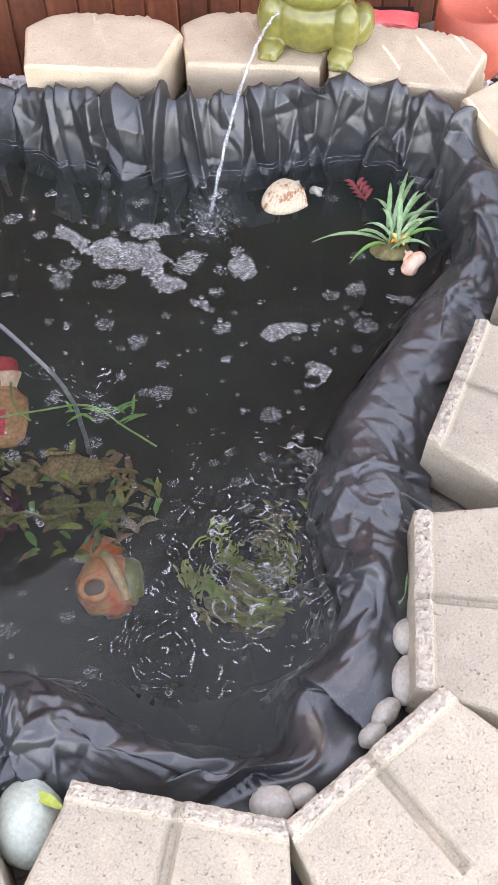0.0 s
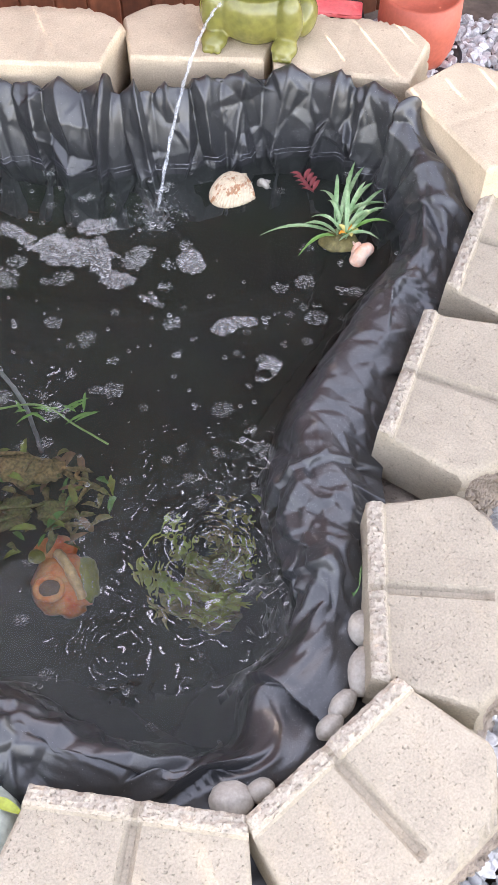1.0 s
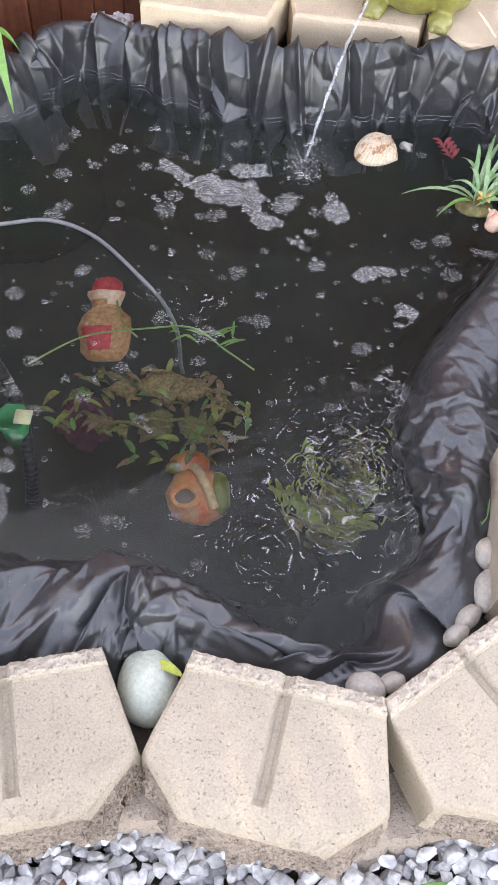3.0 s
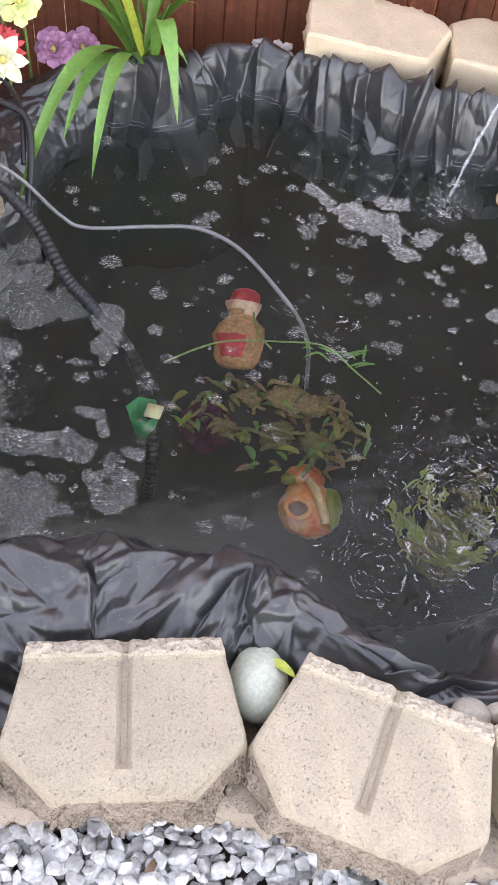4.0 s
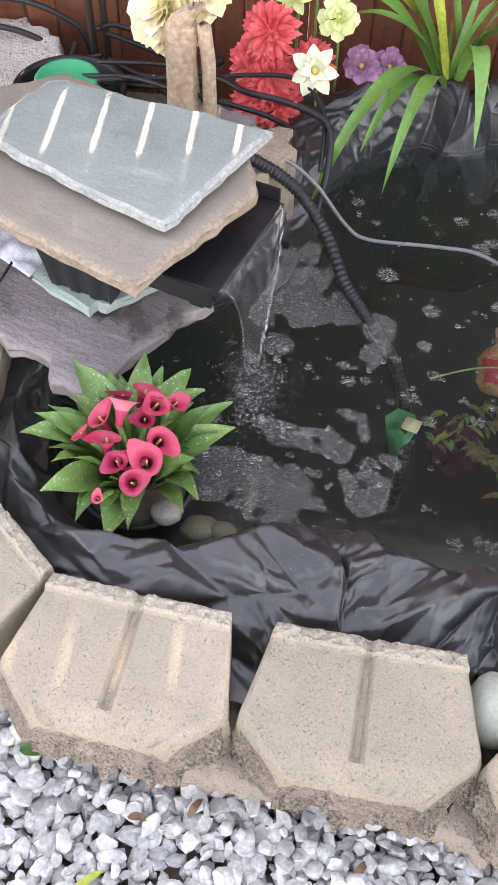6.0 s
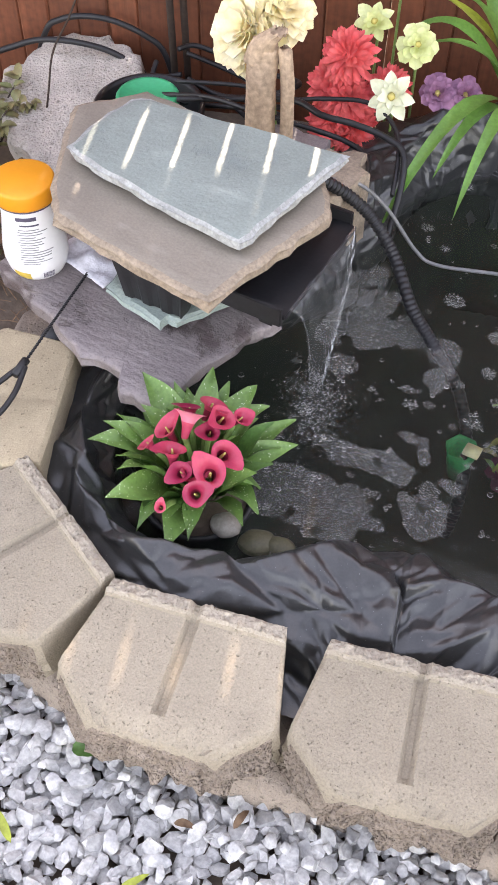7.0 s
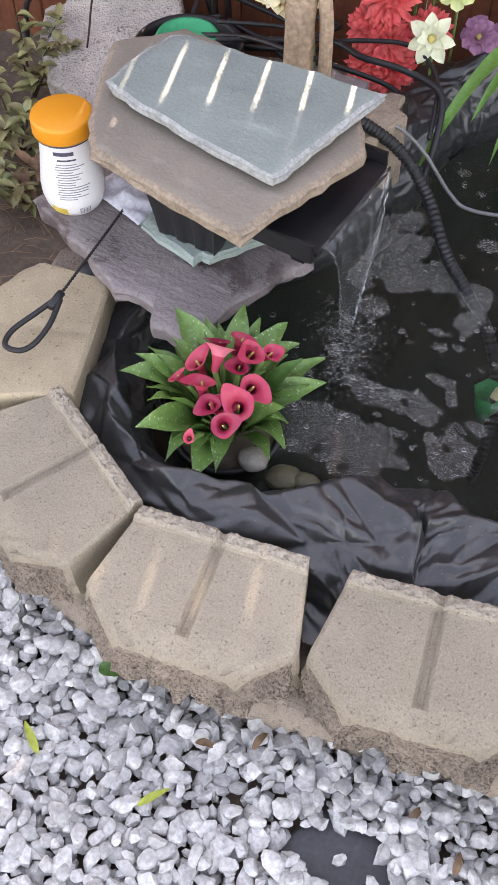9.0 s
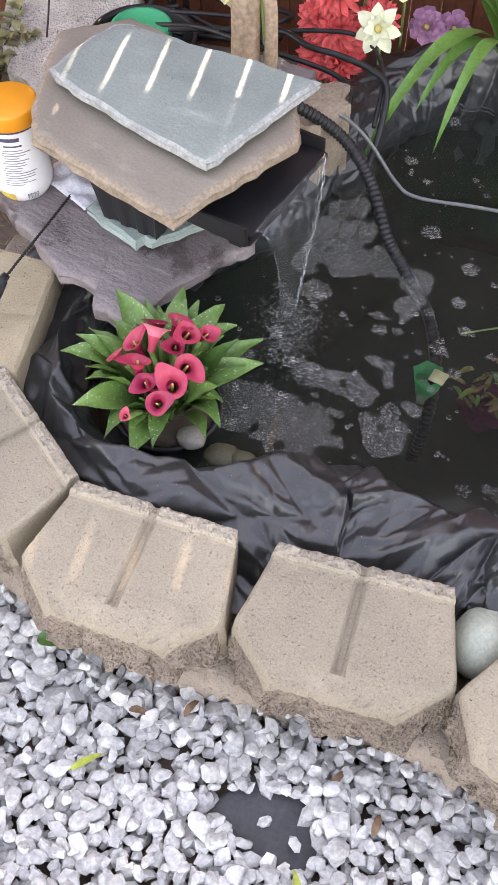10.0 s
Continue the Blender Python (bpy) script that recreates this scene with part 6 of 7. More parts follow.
build_planter()
bm = box_bm(0.20, 0.33, 2.16, 2.26, -0.03, 0.07, 0.012)
tagged(link_bm("black_tray", bm, BLACK_PLASTIC), "black plastic tray beside the coral pot", "tray")
rz = slab_bm([(0.21, 2.165), (0.32, 2.15), (0.325, 2.20), (0.22, 2.215)], 0.012, 91, 0.004)
tagged(link_bm("red_packet", rz, RED_PETAL), "red plastic packet lying on a black tray", "packet").location = (0, 0, 0.085)


# ---- floating things ----
def build_shell():
    """A ribbed cockle: ribs fan out from the hinge over a low dome."""
    bm = bmesh.new()
    rows = []
    ribs = 24
    for i in range(15):
        s = i / 14
        row = []
        for j in range(ribs * 4 + 1):
            f = j / (ribs * 4)
            a = -1.25 + 2.5 * f
            rib = math.cos(f * ribs * 2 * math.pi)
            r = 0.094 * s ** 0.8 * (0.80 + 0.20 * math.cos(a)) * (1 + 0.010 * rib * s)
            row.append((r * math.sin(a) * 0.82, 0.052 - r * math.cos(a), 0.036 * math.sin(min(1.0, 0.18 + s * 0.82) * math.pi) ** 0.8 * math.cos(a * 0.75) + 0.0014 * rib * s ** 0.5 + 0.002))
        rows.append(row)
    sheet(bm, rows)
    ob = link_bm("cockle_shell", bm, SHELL)
    md = ob.modifiers.new("thickness", "SOLIDIFY")
    md.thickness = 0.002
    ob.matrix_world = pose(0.028, 1.570, WATER_Z - 0.001, 0, 0, -42) @ Matrix.Diagonal((0.68, 0.92, 0.85, 1.0))
    return tagged(ob, "large ribbed cockle shell speckled brown and cream", "shell")


build_shell()


def spiral_shell(x, y, size, mat, label, yaw):
    pts = []
    for i in range(60):
        s = i / 59
        a = s * 4.2 * math.pi
        r = size * 0.55 * (1 - s) ** 1.2
        pts.append((r * math.cos(a), r * math.sin(a), size * 1.3 * s))
    ob = link_bm("snail_shell", tube_bm(pts, lambda s: size * 0.5 * (1 - s) + 0.0006, 10), mat)
    ob.matrix_world = pose(x, y, WATER_Z + 0.004, 75, 10, yaw)
    return tagged(ob, label, "shell")


spiral_shell(0.090, 1.590, 0.014, PEBBLE, "small pale snail shell floating on the pond", 120)
spiral_shell(0.262, 1.402, 0.028, SHELL_PALE, "peach-coloured spiral shell at the water's edge", 210)


def build_float_plant():
    t = thing("floating_plant", (0.222, 1.445, WATER_Z), "small floating artificial plant with spiky green leaves", "plant")
    rnd = random.Random(8)
    tips = [(0.055, 0.165, 0.03), (0.025, 0.14, 0.04), (0.0, 0.12, 0.05), (0.07, 0.12, 0.03), (0.08, 0.075, 0.02), (0.095, 0.085, 0.01), (-0.03, 0.10, 0.03), (-0.14, 0.018, 0.0), (-0.075, 0.025, 0.01), (0.09, 0.025, 0.02), (0.075, 0.045, 0.03), (0.07, -0.01, 0.01), (-0.075, -0.035, 0.0), (-0.05, 0.03, 0.03), (0.035, 0.155, 0.05), (0.015, 0.10, 0.06), (0.05, 0.10, 0.05), (0.085, 0.05, 0.03), (0.06, 0.03, 0.04), (-0.02, 0.06, 0.04), (0.09, 0.115, 0.02)]
    for k, tip in enumerate(tips):
        bm = bmesh.new()
        leaf_into(bm, (rnd.uniform(-0.01, 0.01), 0.03 if k < 7 else rnd.uniform(-0.01, 0.02), 0.008), tip, 0.0085, 0.022, 0.2, 8, 0.4)
        part("leaf", bm, SPIKE_GREEN if k not in (9, 12) else BLADE_GREEN, t)
    part("base", stone_bm(0.03, 17, (1.25, 0.95, 0.4), 0.4, 3, 3), MOSSY_BASE, t, "olive-brown moss-like base")
    for k in range(5):
        bm = bmesh.new()
        a = k * 1.25
        leaf_into(bm, (0.012, 0.0, 0.014), (0.012 + 0.02 * math.cos(a), 0.02 * math.sin(a), 0.028), 0.010, 0.006, 0.2, 5)
        part("petal", bm, ORANGE_LID if k % 2 else STAMEN, t)
    return t


build_float_plant()


def build_red_sprig():
    t = thing("red_sprig", (0.165, 1.585, WATER_Z), "small dark red artificial sprig floating on the water", "sprig")
    for k in range(9):
        bm = bmesh.new()
        s = k / 8
        leaf_into(bm, (0.004, 0.03 - 0.055 * s, 0.006), (0.004 + (0.024 if k % 2 else -0.024), 0.045 - 0.055 * s, 0.016), 0.011, 0.006, 0.2, 5)
        part("leaf", bm, MAROON, t)
    t.matrix_world = pose(0.172, 1.585, WATER_Z, 0, 0, 24) @ Matrix.Scale(0.85, 4)


build_red_sprig()


# ---- under the water ----
def two_tone(name, bm, at, mats, picks, label, category, rot=(0, 0, 0)):
    """One merged mesh whose material is chosen face by face."""
    for f in bm.faces:
        f.material_index = picks(f.calc_center_median())
    ob = link_bm(name, bm, mats)
    ob.matrix_world = pose(*at, *rot)
    return tagged(ob, label, category)


def build_gnome():
    """A short figurine with a pointed cap, lying back in the water; one mesh."""
    bm = bmesh.new()
    prof = [(-0.085, 0.004), (-0.082, 0.030), (-0.065, 0.042), (-0.04, 0.047), (-0.012, 0.050), (0.015, 0.043), (0.032, 0.032), (0.040, 0.028), (0.052, 0.032), (0.064, 0.037), (0.072, 0.037), (0.076, 0.030), (0.088, 0.029), (0.099, 0.026), (0.106, 0.016), (0.109, 0.003)]
    rows = []
    for y, r in prof:
        row = []
        for k in range(30):
            a = 2 * math.pi * k / 30
            q = r * (1 + 0.16 * wob(math.cos(a), y * 14, math.sin(a), 1.7, 5) + 0.10 * math.cos(2 * a) * (y < 0.03))
            row.append((q * math.cos(a), y, q * math.sin(a) * 0.8))
        rows.append(row)
    vs = sheet(bm, rows, close_u=True)
    bm.faces.new(vs[0][::-1])
    bm.faces.new(vs[-1])
    bmesh.ops.recalc_face_normals(bm, faces=bm.faces)
    return bm


two_tone("gnome_statue", build_gnome(), (-0.426, 1.13, 0.008), [GNOME_TAN, GNOME_RED, SHELL_PALE], lambda c: 1 if c.y > 0.070 or math.hypot((c.x + 0.012) / 0.030, (c.y + 0.034) / 0.026) < 1 + 0.5 * wob(c.x, c.y, 0, 90, 3) else 2 if c.y > 0.048 + 0.012 * wob(c.x, 0, c.z, 60, 2) else 0, "sunken garden figurine with a red cap lying in the pond", "statue", (20, 0, 6)).scale = (0.86, 0.86, 0.86)


def build_ornament():
    """A sunken jug-like ornament: round body, dark ringed mouth, pale strap, knob and green side."""
    t = thing("ceramic_ornament", (-0.240, 0.886, -0.16), "sunken orange ceramic ornament with a green and cream pattern", "ornament", rot=8)

    def lump(name, size, at, squash, mat, seed, label="", parent=None, rough=0.22):
        bm = stone_bm(size, seed, squash, rough, 4, 0)
        bmesh.ops.translate(bm, verts=bm.verts, vec=at)
        return part(name, bm, mat, parent or t, label)

    lump("body", 0.052, (0, -0.008, 0), (1.0, 1.05, 0.75), ORNAMENT, 3)
    head = lump("knob", 0.028, (-0.010, 0.052, 0.010), (1.25, 0.9, 0.8), ORNAMENT, 5)
    lump("eye", 0.013, (-0.038, 0.040, 0.020), (1.1, 0.9, 0.8), ORNAMENT_GREEN, 8, "yellow-green raised spot", head)
    lump("side", 0.034, (0.036, -0.006, 0.008), (0.62, 1.2, 0.75), ORNAMENT_GREEN, 11, "olive green side")
    mouth = tube_bm([(-0.020 + 0.021 * math.cos(a * 0.2618), -0.026 + 0.019 * math.sin(a * 0.2618), 0.036) for a in range(24)], 0.0050, 10, True)
    ring = part("mouth", mouth, ORNAMENT, t, "ringed opening")
    # no real opening: a flat dark lump carries the hollow's shade in its colour
    lump("hollow", 0.0185, (-0.020, -0.026, 0.036), (1.0, 0.9, 0.2), HOLLOW_SHADE, 14, "dark disc painted as the shade of a hollow", ring)
    part("strap", tube_bm(smooth_path([(-0.004, 0.034, 0.034), (0.008, 0.010, 0.046), (0.022, -0.026, 0.040), (0.028, -0.044, 0.026)], 6), 0.0085, 10), CREAM_CERAMIC, t, "pale raised strap")


build_ornament()


def build_weed():
    t = thing("submerged_plant", (-0.33, 1.0, -0.075), "murky green artificial plant under the water", "plant")
    rnd = random.Random(31)
    for k in range(7):
        bm = stone_bm(rnd.uniform(0.020, 0.044), 23 + k * 5, (1.15, 0.9, 0.55), 1.6, 3, 3)
        bmesh.ops.translate(bm, verts=bm.verts, vec=(-0.06 + 0.026 * k + rnd.uniform(-0.03, 0.03), (-0.035, 0.045)[k % 2] + rnd.uniform(-0.02, 0.02), rnd.uniform(-0.02, 0.02)))
        part("root_clump", bm, ROOT if k % 2 else ALGAE, t, "brown algae-covered clump")
    for k in range(7):
        a, r = rnd.uniform(0, 6.28), 0.02 + 0.10 * math.sqrt(rnd.random())
        pts = [(math.cos(a + 0.28 * q) * r * 1.1 + rnd.uniform(-0.008, 0.008), math.sin(a + 0.28 * q) * r * 0.55 + rnd.uniform(-0.006, 0.006), 0.022 + 0.016 * math.sin(q * 0.9 + k)) for q in range(5)]
        part("root", tube_bm(smooth_path(pts, 6), 0.0034, 7), (ROOT, ALGAE)[k % 2], t, "pale brown curling root")
    for k in range(120):
        a = rnd.uniform(0, 6.28)
        r = 0.20 * math.sqrt(rnd.random())
        foot = Vector((math.cos(a) * r * 0.85, math.sin(a) * r * 0.5 - 0.005, rnd.uniform(-0.02, 0.03)))
        b = rnd.uniform(0, 6.28)
        bm = bmesh.new()
        leaf_into(bm, foot, foot + Vector((math.cos(b) * rnd.uniform(0.02, 0.045), math.sin(b) * rnd.uniform(0.02, 0.04), rnd.uniform(-0.01, 0.02))), rnd.uniform(0.006, 0.013), 0.010, 0.2, 6)
        part("leaf", bm, (ALGAE, ALGAE, LEAF_GREEN, ALGAE, DRY_LEAF, ALGAE, PONDWEED)[k % 7], t)
    for k, pts in enumerate([[(-0.20, 0.0, 0.13), (-0.12, 0.06, 0.142), (-0.02, 0.09, 0.142), (0.06, 0.10, 0.143), (0.12, 0.06, 0.14), (0.17, 0.03, 0.13)], [(-0.08, 0.16, 0.12), (-0.06, 0.10, 0.142), (-0.03, 0.07, 0.142)]]):
        part("runner", tube_bm(smooth_path(pts, 8), 0.0017, 6), STEM, t, "pale green runner near the surface")
    for k in range(12):
        bm = bmesh.new()
        x = 0.02 + 0.012 * k
        leaf_into(bm, (x, 0.09, 0.135), (x + rnd.uniform(-0.04, 0.05), 0.09 + rnd.uniform(-0.03, 0.04), 0.142), 0.0055, 0.006, 0.2, 5)
        part("leaf", bm, BLADE_GREEN, t)
    return t


build_weed()


def build_pondweed():
    """Yellow-green fronds that fan out just under the rippled water."""
    t = thing("pondweed", (0.012, 0.845, -0.135), "yellow-green feathery pondweed under the rippled water", "plant")
    part("root_ball", stone_bm(0.06, 41, (1.2, 0.9, 0.9), 0.6, 4, 2), ALGAE, t, "brown algae-covered base")
    rnd = random.Random(53)
    for k in range(34):
        a = rnd.uniform(0, 6.28)
        r = 0.135 * math.sqrt(rnd.random())
        tip = Vector((math.cos(a) * r * 1.05, math.sin(a) * r * 0.85 - 0.005, rnd.uniform(0.06, 0.165)))
        root = Vector((tip.x * 0.4, tip.y * 0.4, 0.03))
        bm = bmesh.new()
        leaf_into(bm, root, tip, 0.012, 0.03, 0.2, 7)
        side = Vector((-math.sin(a), math.cos(a), 0))
        for q in range(5):
            p = root.lerp(tip, 0.45 + 0.12 * q) + Vector((0, 0, 0.02))
            for sgn in (-1, 1):
                leaf_into(bm, p, p + side * sgn * rnd.uniform(0.018, 0.035) + Vector((rnd.uniform(-0.012, 0.012), rnd.uniform(-0.012, 0.012), 0.008)), 0.006, 0.004, 0.2, 4)
        part("frond", bm, PONDWEED if k % 4 else ALGAE, t)
    return t


build_pondweed()
blossom("sunken_flower", (-0.455, 1.02, -0.19), 0.055, 4, 9, SUNKEN_PURPLE, "dark purple artificial flower under the water", (0, -0.2, 1), seed=77, heart=SUNKEN_PURPLE)


def build_clip():
    t = thing("green_plant_holder", (-0.545, 0.915, -0.04), "bright green plastic holder with a pale tag in the water", "holder")
    part("cup", lathe_bm([(0.014, -0.05), (0.022, 0.0), (0.030, 0.05), (0.027, 0.05), (0.019, 0.0)], 6), GREEN_BRIGHT, t)
    part("tag", box_bm(0.004, 0.032, -0.012, 0.016, 0.048, 0.052, 0.001), CREAM, t, "pale cream tag")


build_clip()


# ---- foam and bubbles ----
def bubbles_mesh(name, places, label, category, mat, foot_mat):
    V, F = dome_shape(3, 9)
    verts, faces, base = [], [], 0
    for x, y, r in places:
        verts.append(V * np.array((r, r, r * 0.8)) + np.array((x, y, WATER_Z - 0.0003 + water_height(x, y))))
        faces += [tuple(i + base for i in f) for f in F]
        base += len(V)
    me = bpy.data.meshes.new(name)
    me.from_pydata(np.concatenate(verts).tolist(), [], faces)
    me.shade_smooth()
    me.materials.append(mat)
    me.materials.append(foot_mat)
    foot = [1 if min(V[i][2] for i in f) < 0.01 else 0 for f in F]
    me.polygons.foreach_set("material_index", foot * len(places))
    return tagged(new(name, me), label, category, kind="stuff")


FOAM_LEFT = [(-0.825, 1.105, 0.055, 0.065), (-0.80, 1.04, 0.06, 0.05), (-0.835, 1.0, 0.03, 0.04), (-0.84, 1.15, 0.035, 0.04), (-0.71, 1.055, 0.05, 0.033), (-0.64, 1.05, 0.04, 0.033), (-0.625, 0.99, 0.025, 0.04), (-0.79, 0.935, 0.03, 0.022),
             (-0.70, 0.765, 0.048, 0.03), (-0.635, 0.765, 0.048, 0.032), (-0.545, 0.715, 0.042, 0.030), (-0.605, 0.838, 0.033, 0.016), (-0.578, 0.82, 0.016, 0.020), (-0.74, 0.645, 0.075, 0.055), (-0.67, 0.65, 0.06, 0.055), (-0.79, 0.62, 0.045, 0.035), (-0.61, 0.652, 0.032, 0.014),
             (-0.525, 0.783, 0.018, 0.012), (-0.52, 0.843, 0.016, 0.011), (-0.665, 0.952, 0.014, 0.011)]
FOAM_RIGHT = [(-0.35, 1.478, 0.032, 0.020), (-0.305, 1.455, 0.045, 0.024), (-0.25, 1.43, 0.045, 0.032), (-0.205, 1.40, 0.040, 0.032), (-0.165, 1.36, 0.035, 0.024), (-0.20, 1.49, 0.035, 0.018), (-0.04, 1.40, 0.018, 0.034), (0.035, 1.248, 0.040, 0.017), (0.086, 1.162, 0.023, 0.023), (-0.10, 1.30, 0.022, 0.008)]


def build_foam():
    rnd = random.Random(17)
    loop = SHORE[::8]

    def froth(x, y, patches):
        wx, wy = x + 0.022 * wob(x, y, 0, 16, 1) + 0.012 * wob(x, y, 0, 45, 4), y + 0.022 * wob(x, y, 0, 16, 2) + 0.012 * wob(x, y, 0, 45, 5)
        return any(((wx - fx) / rx) ** 2 + ((wy - fy) / ry) ** 2 < 1 for fx, fy, rx, ry in patches) and wob(x, y, 0, 26, 9) > -0.40

    for patches, step, skin, foot, label in ((FOAM_LEFT, 0.0036, FILM_THIN, FOOT_THIN, "grey froth of fine bubbles under the waterfall"), (FOAM_RIGHT, 0.0038, FILM, BUBBLE_FOOT, "grey froth of fine bubbles drifting by the water jet")):
        packed = []
        for i in range(int(1.4 / step)):
            for j in range(int(1.2 / (step * 0.87))):
                x, y = -1.0 + (i + 0.5 * (j % 2)) * step + rnd.uniform(-0.5, 0.5) * step, 0.5 + j * step * 0.87 + rnd.uniform(-0.5, 0.5) * step
                if froth(x, y, patches) and in_loop(x, y, loop):
                    packed.append((x, y, step * rnd.choice((0.26, 0.32, 0.38, 0.42, 0.46, 0.7))))
        bubbles_mesh("foam", packed, label, "foam", FOAM, foot)
        verts, faces, fine = [], [], 0.0022
        for i in range(int(1.4 / fine)):
            for j in range(int(1.2 / fine)):
                x, y = -1.0 + i * fine, 0.5 + j * fine
                if froth(x, y, patches) and in_loop(x, y, loop):
                    k = len(verts)
                    verts += [(x + a * fine, y + b * fine, WATER_Z + 0.0006 + water_height(x + a * fine, y + b * fine)) for a, b in ((0, 0), (1, 0), (1, 1), (0, 1))]
                    faces.append((k, k + 1, k + 2, k + 3))
        me = bpy.data.meshes.new("foam")
        me.from_pydata(verts, [], faces)
        me.materials.append(skin)
        tagged(new("foam", me), label, "foam", kind="stuff")
    loose = []
    n = 0
    while n < 460:
        x, y = rnd.uniform(-0.95, 0.32), rnd.uniform(0.55, 1.66)
        if not in_loop(x, y, loop) or (x > -0.02 and y > 1.35 and rnd.random() < 0.85) or (x > -0.25 and y < 0.95 and rnd.random() < 0.5) or (x < -0.62 and rnd.random() < 0.5):
            continue
        n += 1
        kind = rnd.random()
        count = 1 if kind < 0.45 else rnd.randrange(2, 6) if kind < 0.66 else rnd.randrange(14, 46)
        spin, r0 = rnd.uniform(0, 6.28), (0.0017 + 0.0032 * rnd.random() ** 2) * (0.56 if count > 6 else 1.0)
        loose += [(x + r0 * 1.3 * math.sqrt(k) * math.cos(2.4 * k + spin) + rnd.gauss(0, r0 * 0.3), y + r0 * 1.3 * math.sqrt(k) * math.sin(2.4 * k + spin) * 0.85 + rnd.gauss(0, r0 * 0.3), r0 * rnd.uniform(0.6, 1.2)) for k in range(count)]
    bubbles_mesh("bubbles", loose, "scattered clear bubbles floating on the pond", "bubbles", BUBBLE, BUBBLE_FOOT)
    splash = []
    for cx, cy, sx, sy, k in ((-0.103, 1.525, 0.024, 0.030, 420), (-0.795, 0.855, 0.032, 0.036, 700), (-0.765, 0.79, 0.02, 0.035, 500)):
        splash += [(cx + rnd.gauss(0, sx), cy + rnd.gauss(0, sy), rnd.uniform(0.0008, 0.0024)) for _ in range(k)]
    # sky glints on the ripple crests, painted as thin pale flakes
    verts, faces = [], []
    cell = 0.0012
    for i in range(int(0.62 / cell)):
        for j in range(int(0.62 / cell)):
            x, y = -0.42 + i * cell, 0.56 + j * cell
            f, cx, cy = max((k * (1 - math.hypot((x - px) / rx, (y - py) / ry)), px, py) for px, py, rx, ry, k in ((0.0, 0.84, 0.19, 0.23, 1.0), (-0.10, 0.69, 0.13, 0.08, 0.55), (-0.30, 1.16, 0.09, 0.07, 0.6)))
            if f <= 0 or not in_loop(x, y, loop):
                continue
            ring = 0.8 * math.hypot(x - cx, y - cy) / 0.0105 + 3.2 * wob(x, y, 0, 13, 3) + 1.3 * wob(x, y, 0, 38, 6)
            if abs(ring % 1 - 0.5) < 0.05 + 0.05 * f + 0.06 * wob(x, y, 0, 70, 2) and wob(x, y, 0, 42, 5) > 0.16 - 0.42 * f and wob(x, y, 0, 130, 7) > -0.12:
                k = len(verts)
                verts += [(x + a * cell + 0.0004 * wob(x + a, y + b, 0, 900), y + b * cell, WATER_Z + 0.0014 + water_height(x + a * cell, y + b * cell)) for a, b in ((0, 0), (1, 0), (1, 1), (0, 1))]
                faces.append((k, k + 1, k + 2, k + 3))
    me = bpy.data.meshes.new("ripple_glint")
    me.from_pydata(verts, [], faces)
    me.materials.append(RIPPLE_GLINT)
    tagged(new("ripple_glint", me), "white sky glints painted along the ripples", "froth", kind="stuff")
    bubbles_mesh("splash", splash, "fizzing bubbles where the falling water lands", "splash", BUBBLE, FOOT_THIN)


FOAM = skin_material("foam", 0.06)
BUBBLE_FOOT = skin_material("bubble_foot", 0.50)
BUBBLE = skin_material("bubble", 0.09)
FILM = skin_material("foam_film", 0.13)
FILM_THIN = skin_material("thin_foam_film", 0.05)
FOOT_THIN = skin_material("thin_bubble_foot", 0.27)
RIPPLE_GLINT = skin_material("ripple_glint", 0.30)
build_foam()


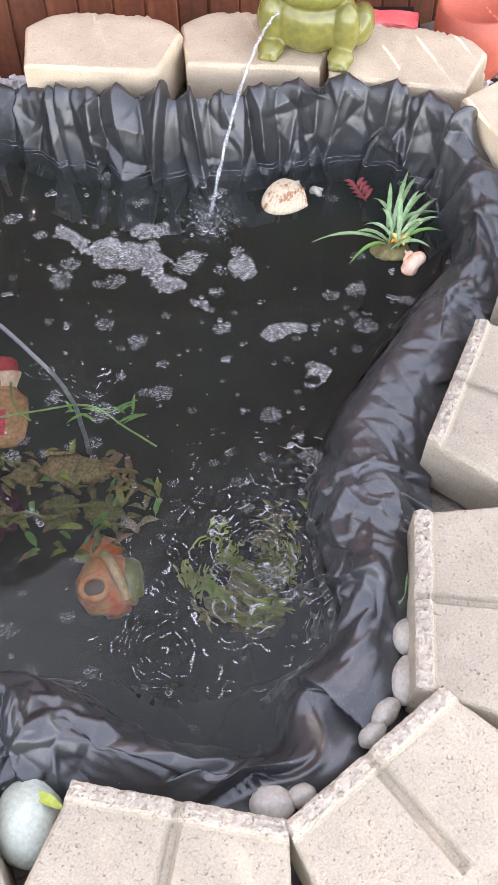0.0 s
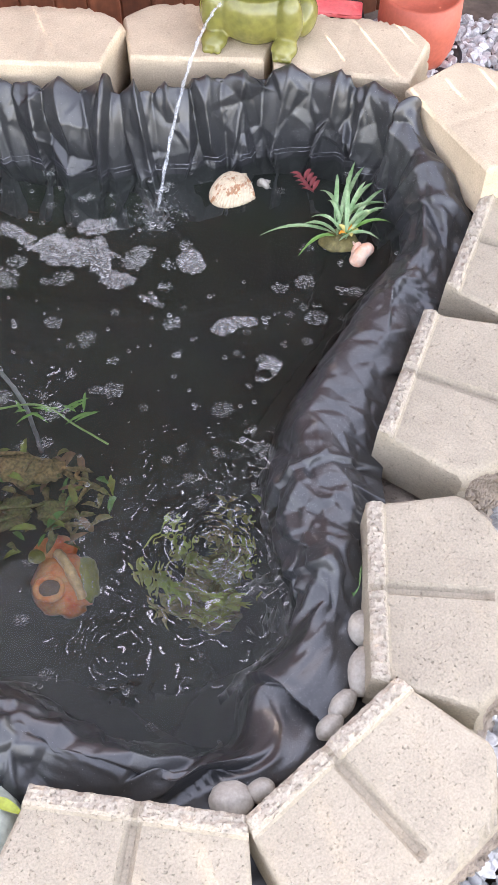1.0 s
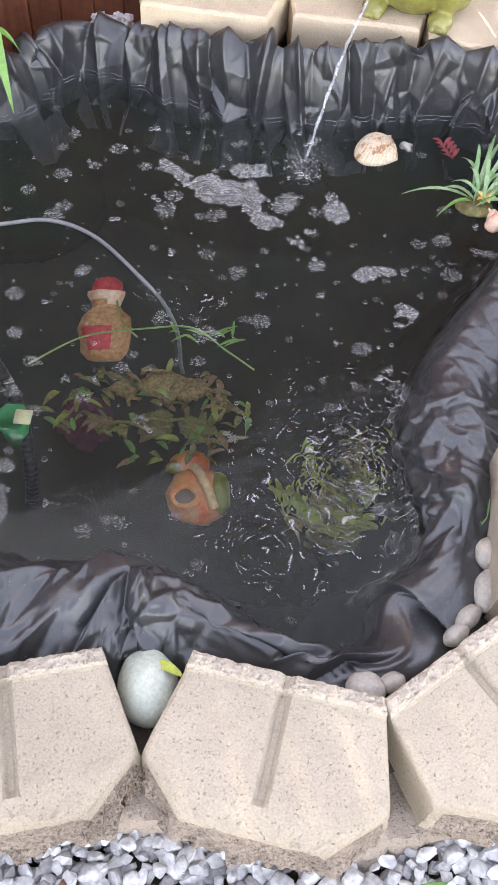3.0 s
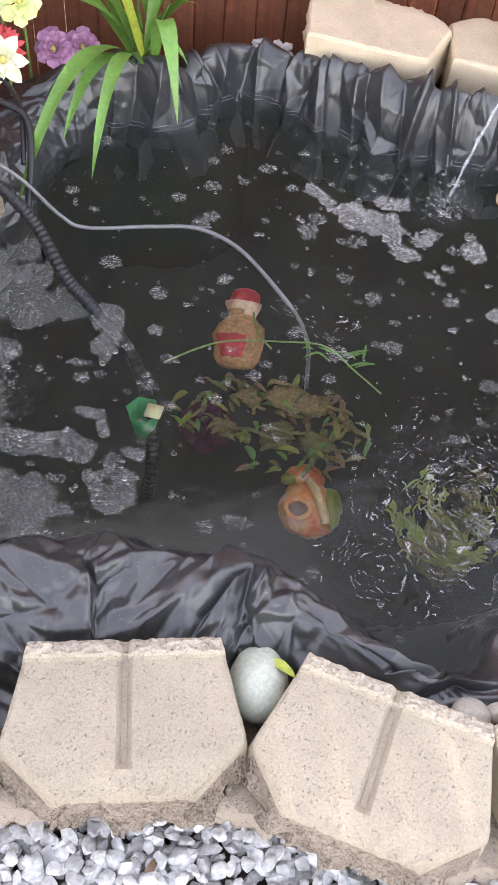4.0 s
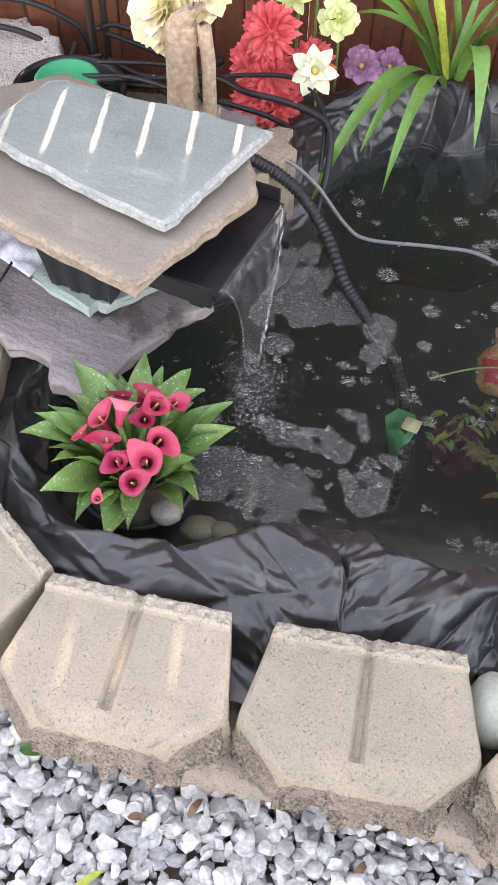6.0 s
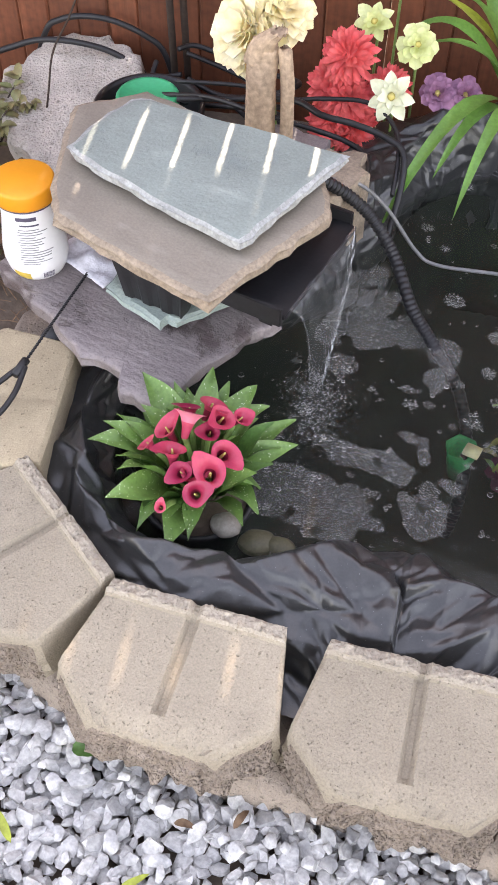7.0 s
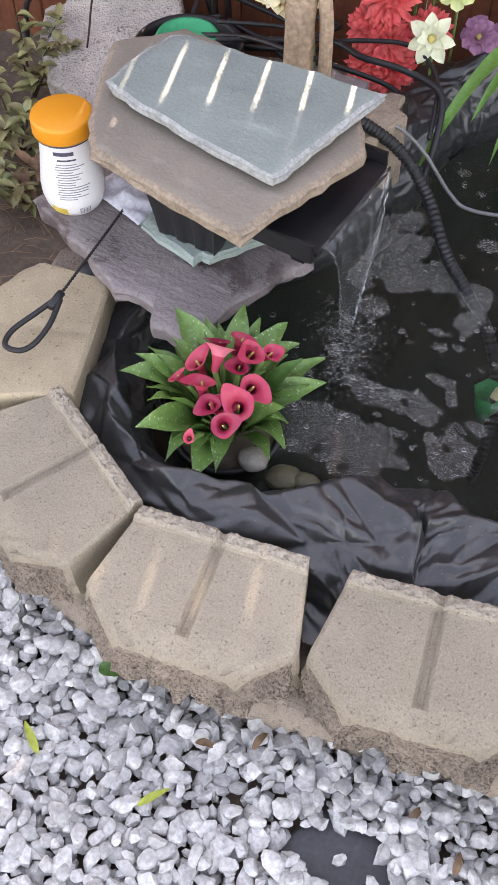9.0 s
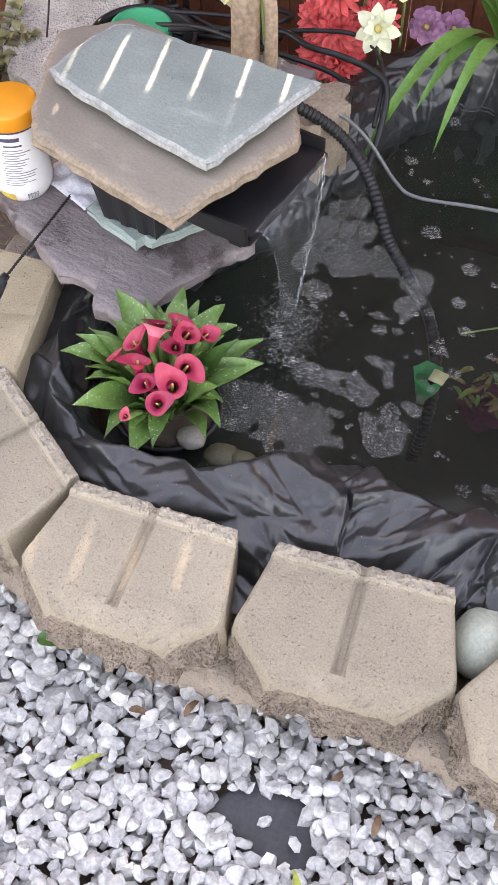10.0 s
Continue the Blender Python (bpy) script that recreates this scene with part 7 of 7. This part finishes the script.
# ---- shrubs on the left ----
def build_shrub(x, y, n, spread, height, seed, mat, label):
    rnd = random.Random(seed)
    t = thing("shrub", (x, y, -0.03), label, "shrub")
    leaves = bmesh.new()
    for k in range(max(5, n // 14)):
        a = rnd.uniform(0, 6.28)
        top = Vector((math.cos(a) * spread * rnd.uniform(0.3, 1), math.sin(a) * spread * rnd.uniform(0.3, 1), height * rnd.uniform(0.5, 1)))
        path = smooth_path([(0, 0, 0), top * 0.5 + Vector((0, 0, 0.03)), top], 6)
        part("branch", tube_bm(path, lambda s: 0.0035 - 0.0022 * s, 6), TWIG, t)
        for j in range(14):
            p = path[rnd.randrange(3, len(path))]
            a2 = rnd.uniform(0, 6.28)
            d = Vector((math.cos(a2), math.sin(a2), rnd.uniform(-0.3, 0.5))) * rnd.uniform(0.025, 0.05)
            leaf_into(leaves, p, p + d, rnd.uniform(0.014, 0.024), 0.006, 0.2, 5)
    part("foliage", leaves, mat, t)


build_shrub(-1.80, 1.20, 90, 0.13, 0.20, 1, SHRUB_GREEN, "low green shrub with small leaves before the fence")
build_shrub(-1.68, 1.02, 110, 0.13, 0.16, 2, SHRUB_GREEN, "low green shrub with small leaves beside the slates")
build_shrub(-1.95, 1.05, 110, 0.16, 0.22, 3, SHRUB_GREEN, "low green shrub with small leaves before the fence")
build_shrub(-1.50, 0.94, 44, 0.08, 0.12, 7, DRY_LEAF, "withered shrub shoot with brown dry leaves")
build_shrub(-1.57, 1.12, 34, 0.07, 0.14, 4, DRY_LEAF, "withered shrub shoot with brown dry leaves")
build_shrub(-1.55, 0.90, 50, 0.08, 0.09, 5, SHRUB_GREEN, "low green shrub with small leaves beside the slates")
straw = bmesh.new()
rs = random.Random(77)
for k in range(240):
    x, y, a, l = rs.uniform(-1.75, -1.30), rs.uniform(0.60, 1.0), rs.uniform(0, 3.14), rs.uniform(0.03, 0.08)
    if x > -1.36 and y > 0.7:
        continue
    z = -0.03 + rs.uniform(0, 0.02)
    blade = [Vector((x, y, z)), Vector((x + math.cos(a) * l / 2, y + math.sin(a) * l / 2, z + 0.006)), Vector((x + math.cos(a) * l, y + math.sin(a) * l, z))]
    across = Vector((-math.sin(a), math.cos(a), 0)) * 0.0012
    sheet(straw, [[p - across, p + Vector((0, 0, 0.001)), p + across] for p in blade])
tagged(link_bm("straw", straw, DRY_LEAF), "dry straw and needles scattered on the soil", "straw", kind="stuff")
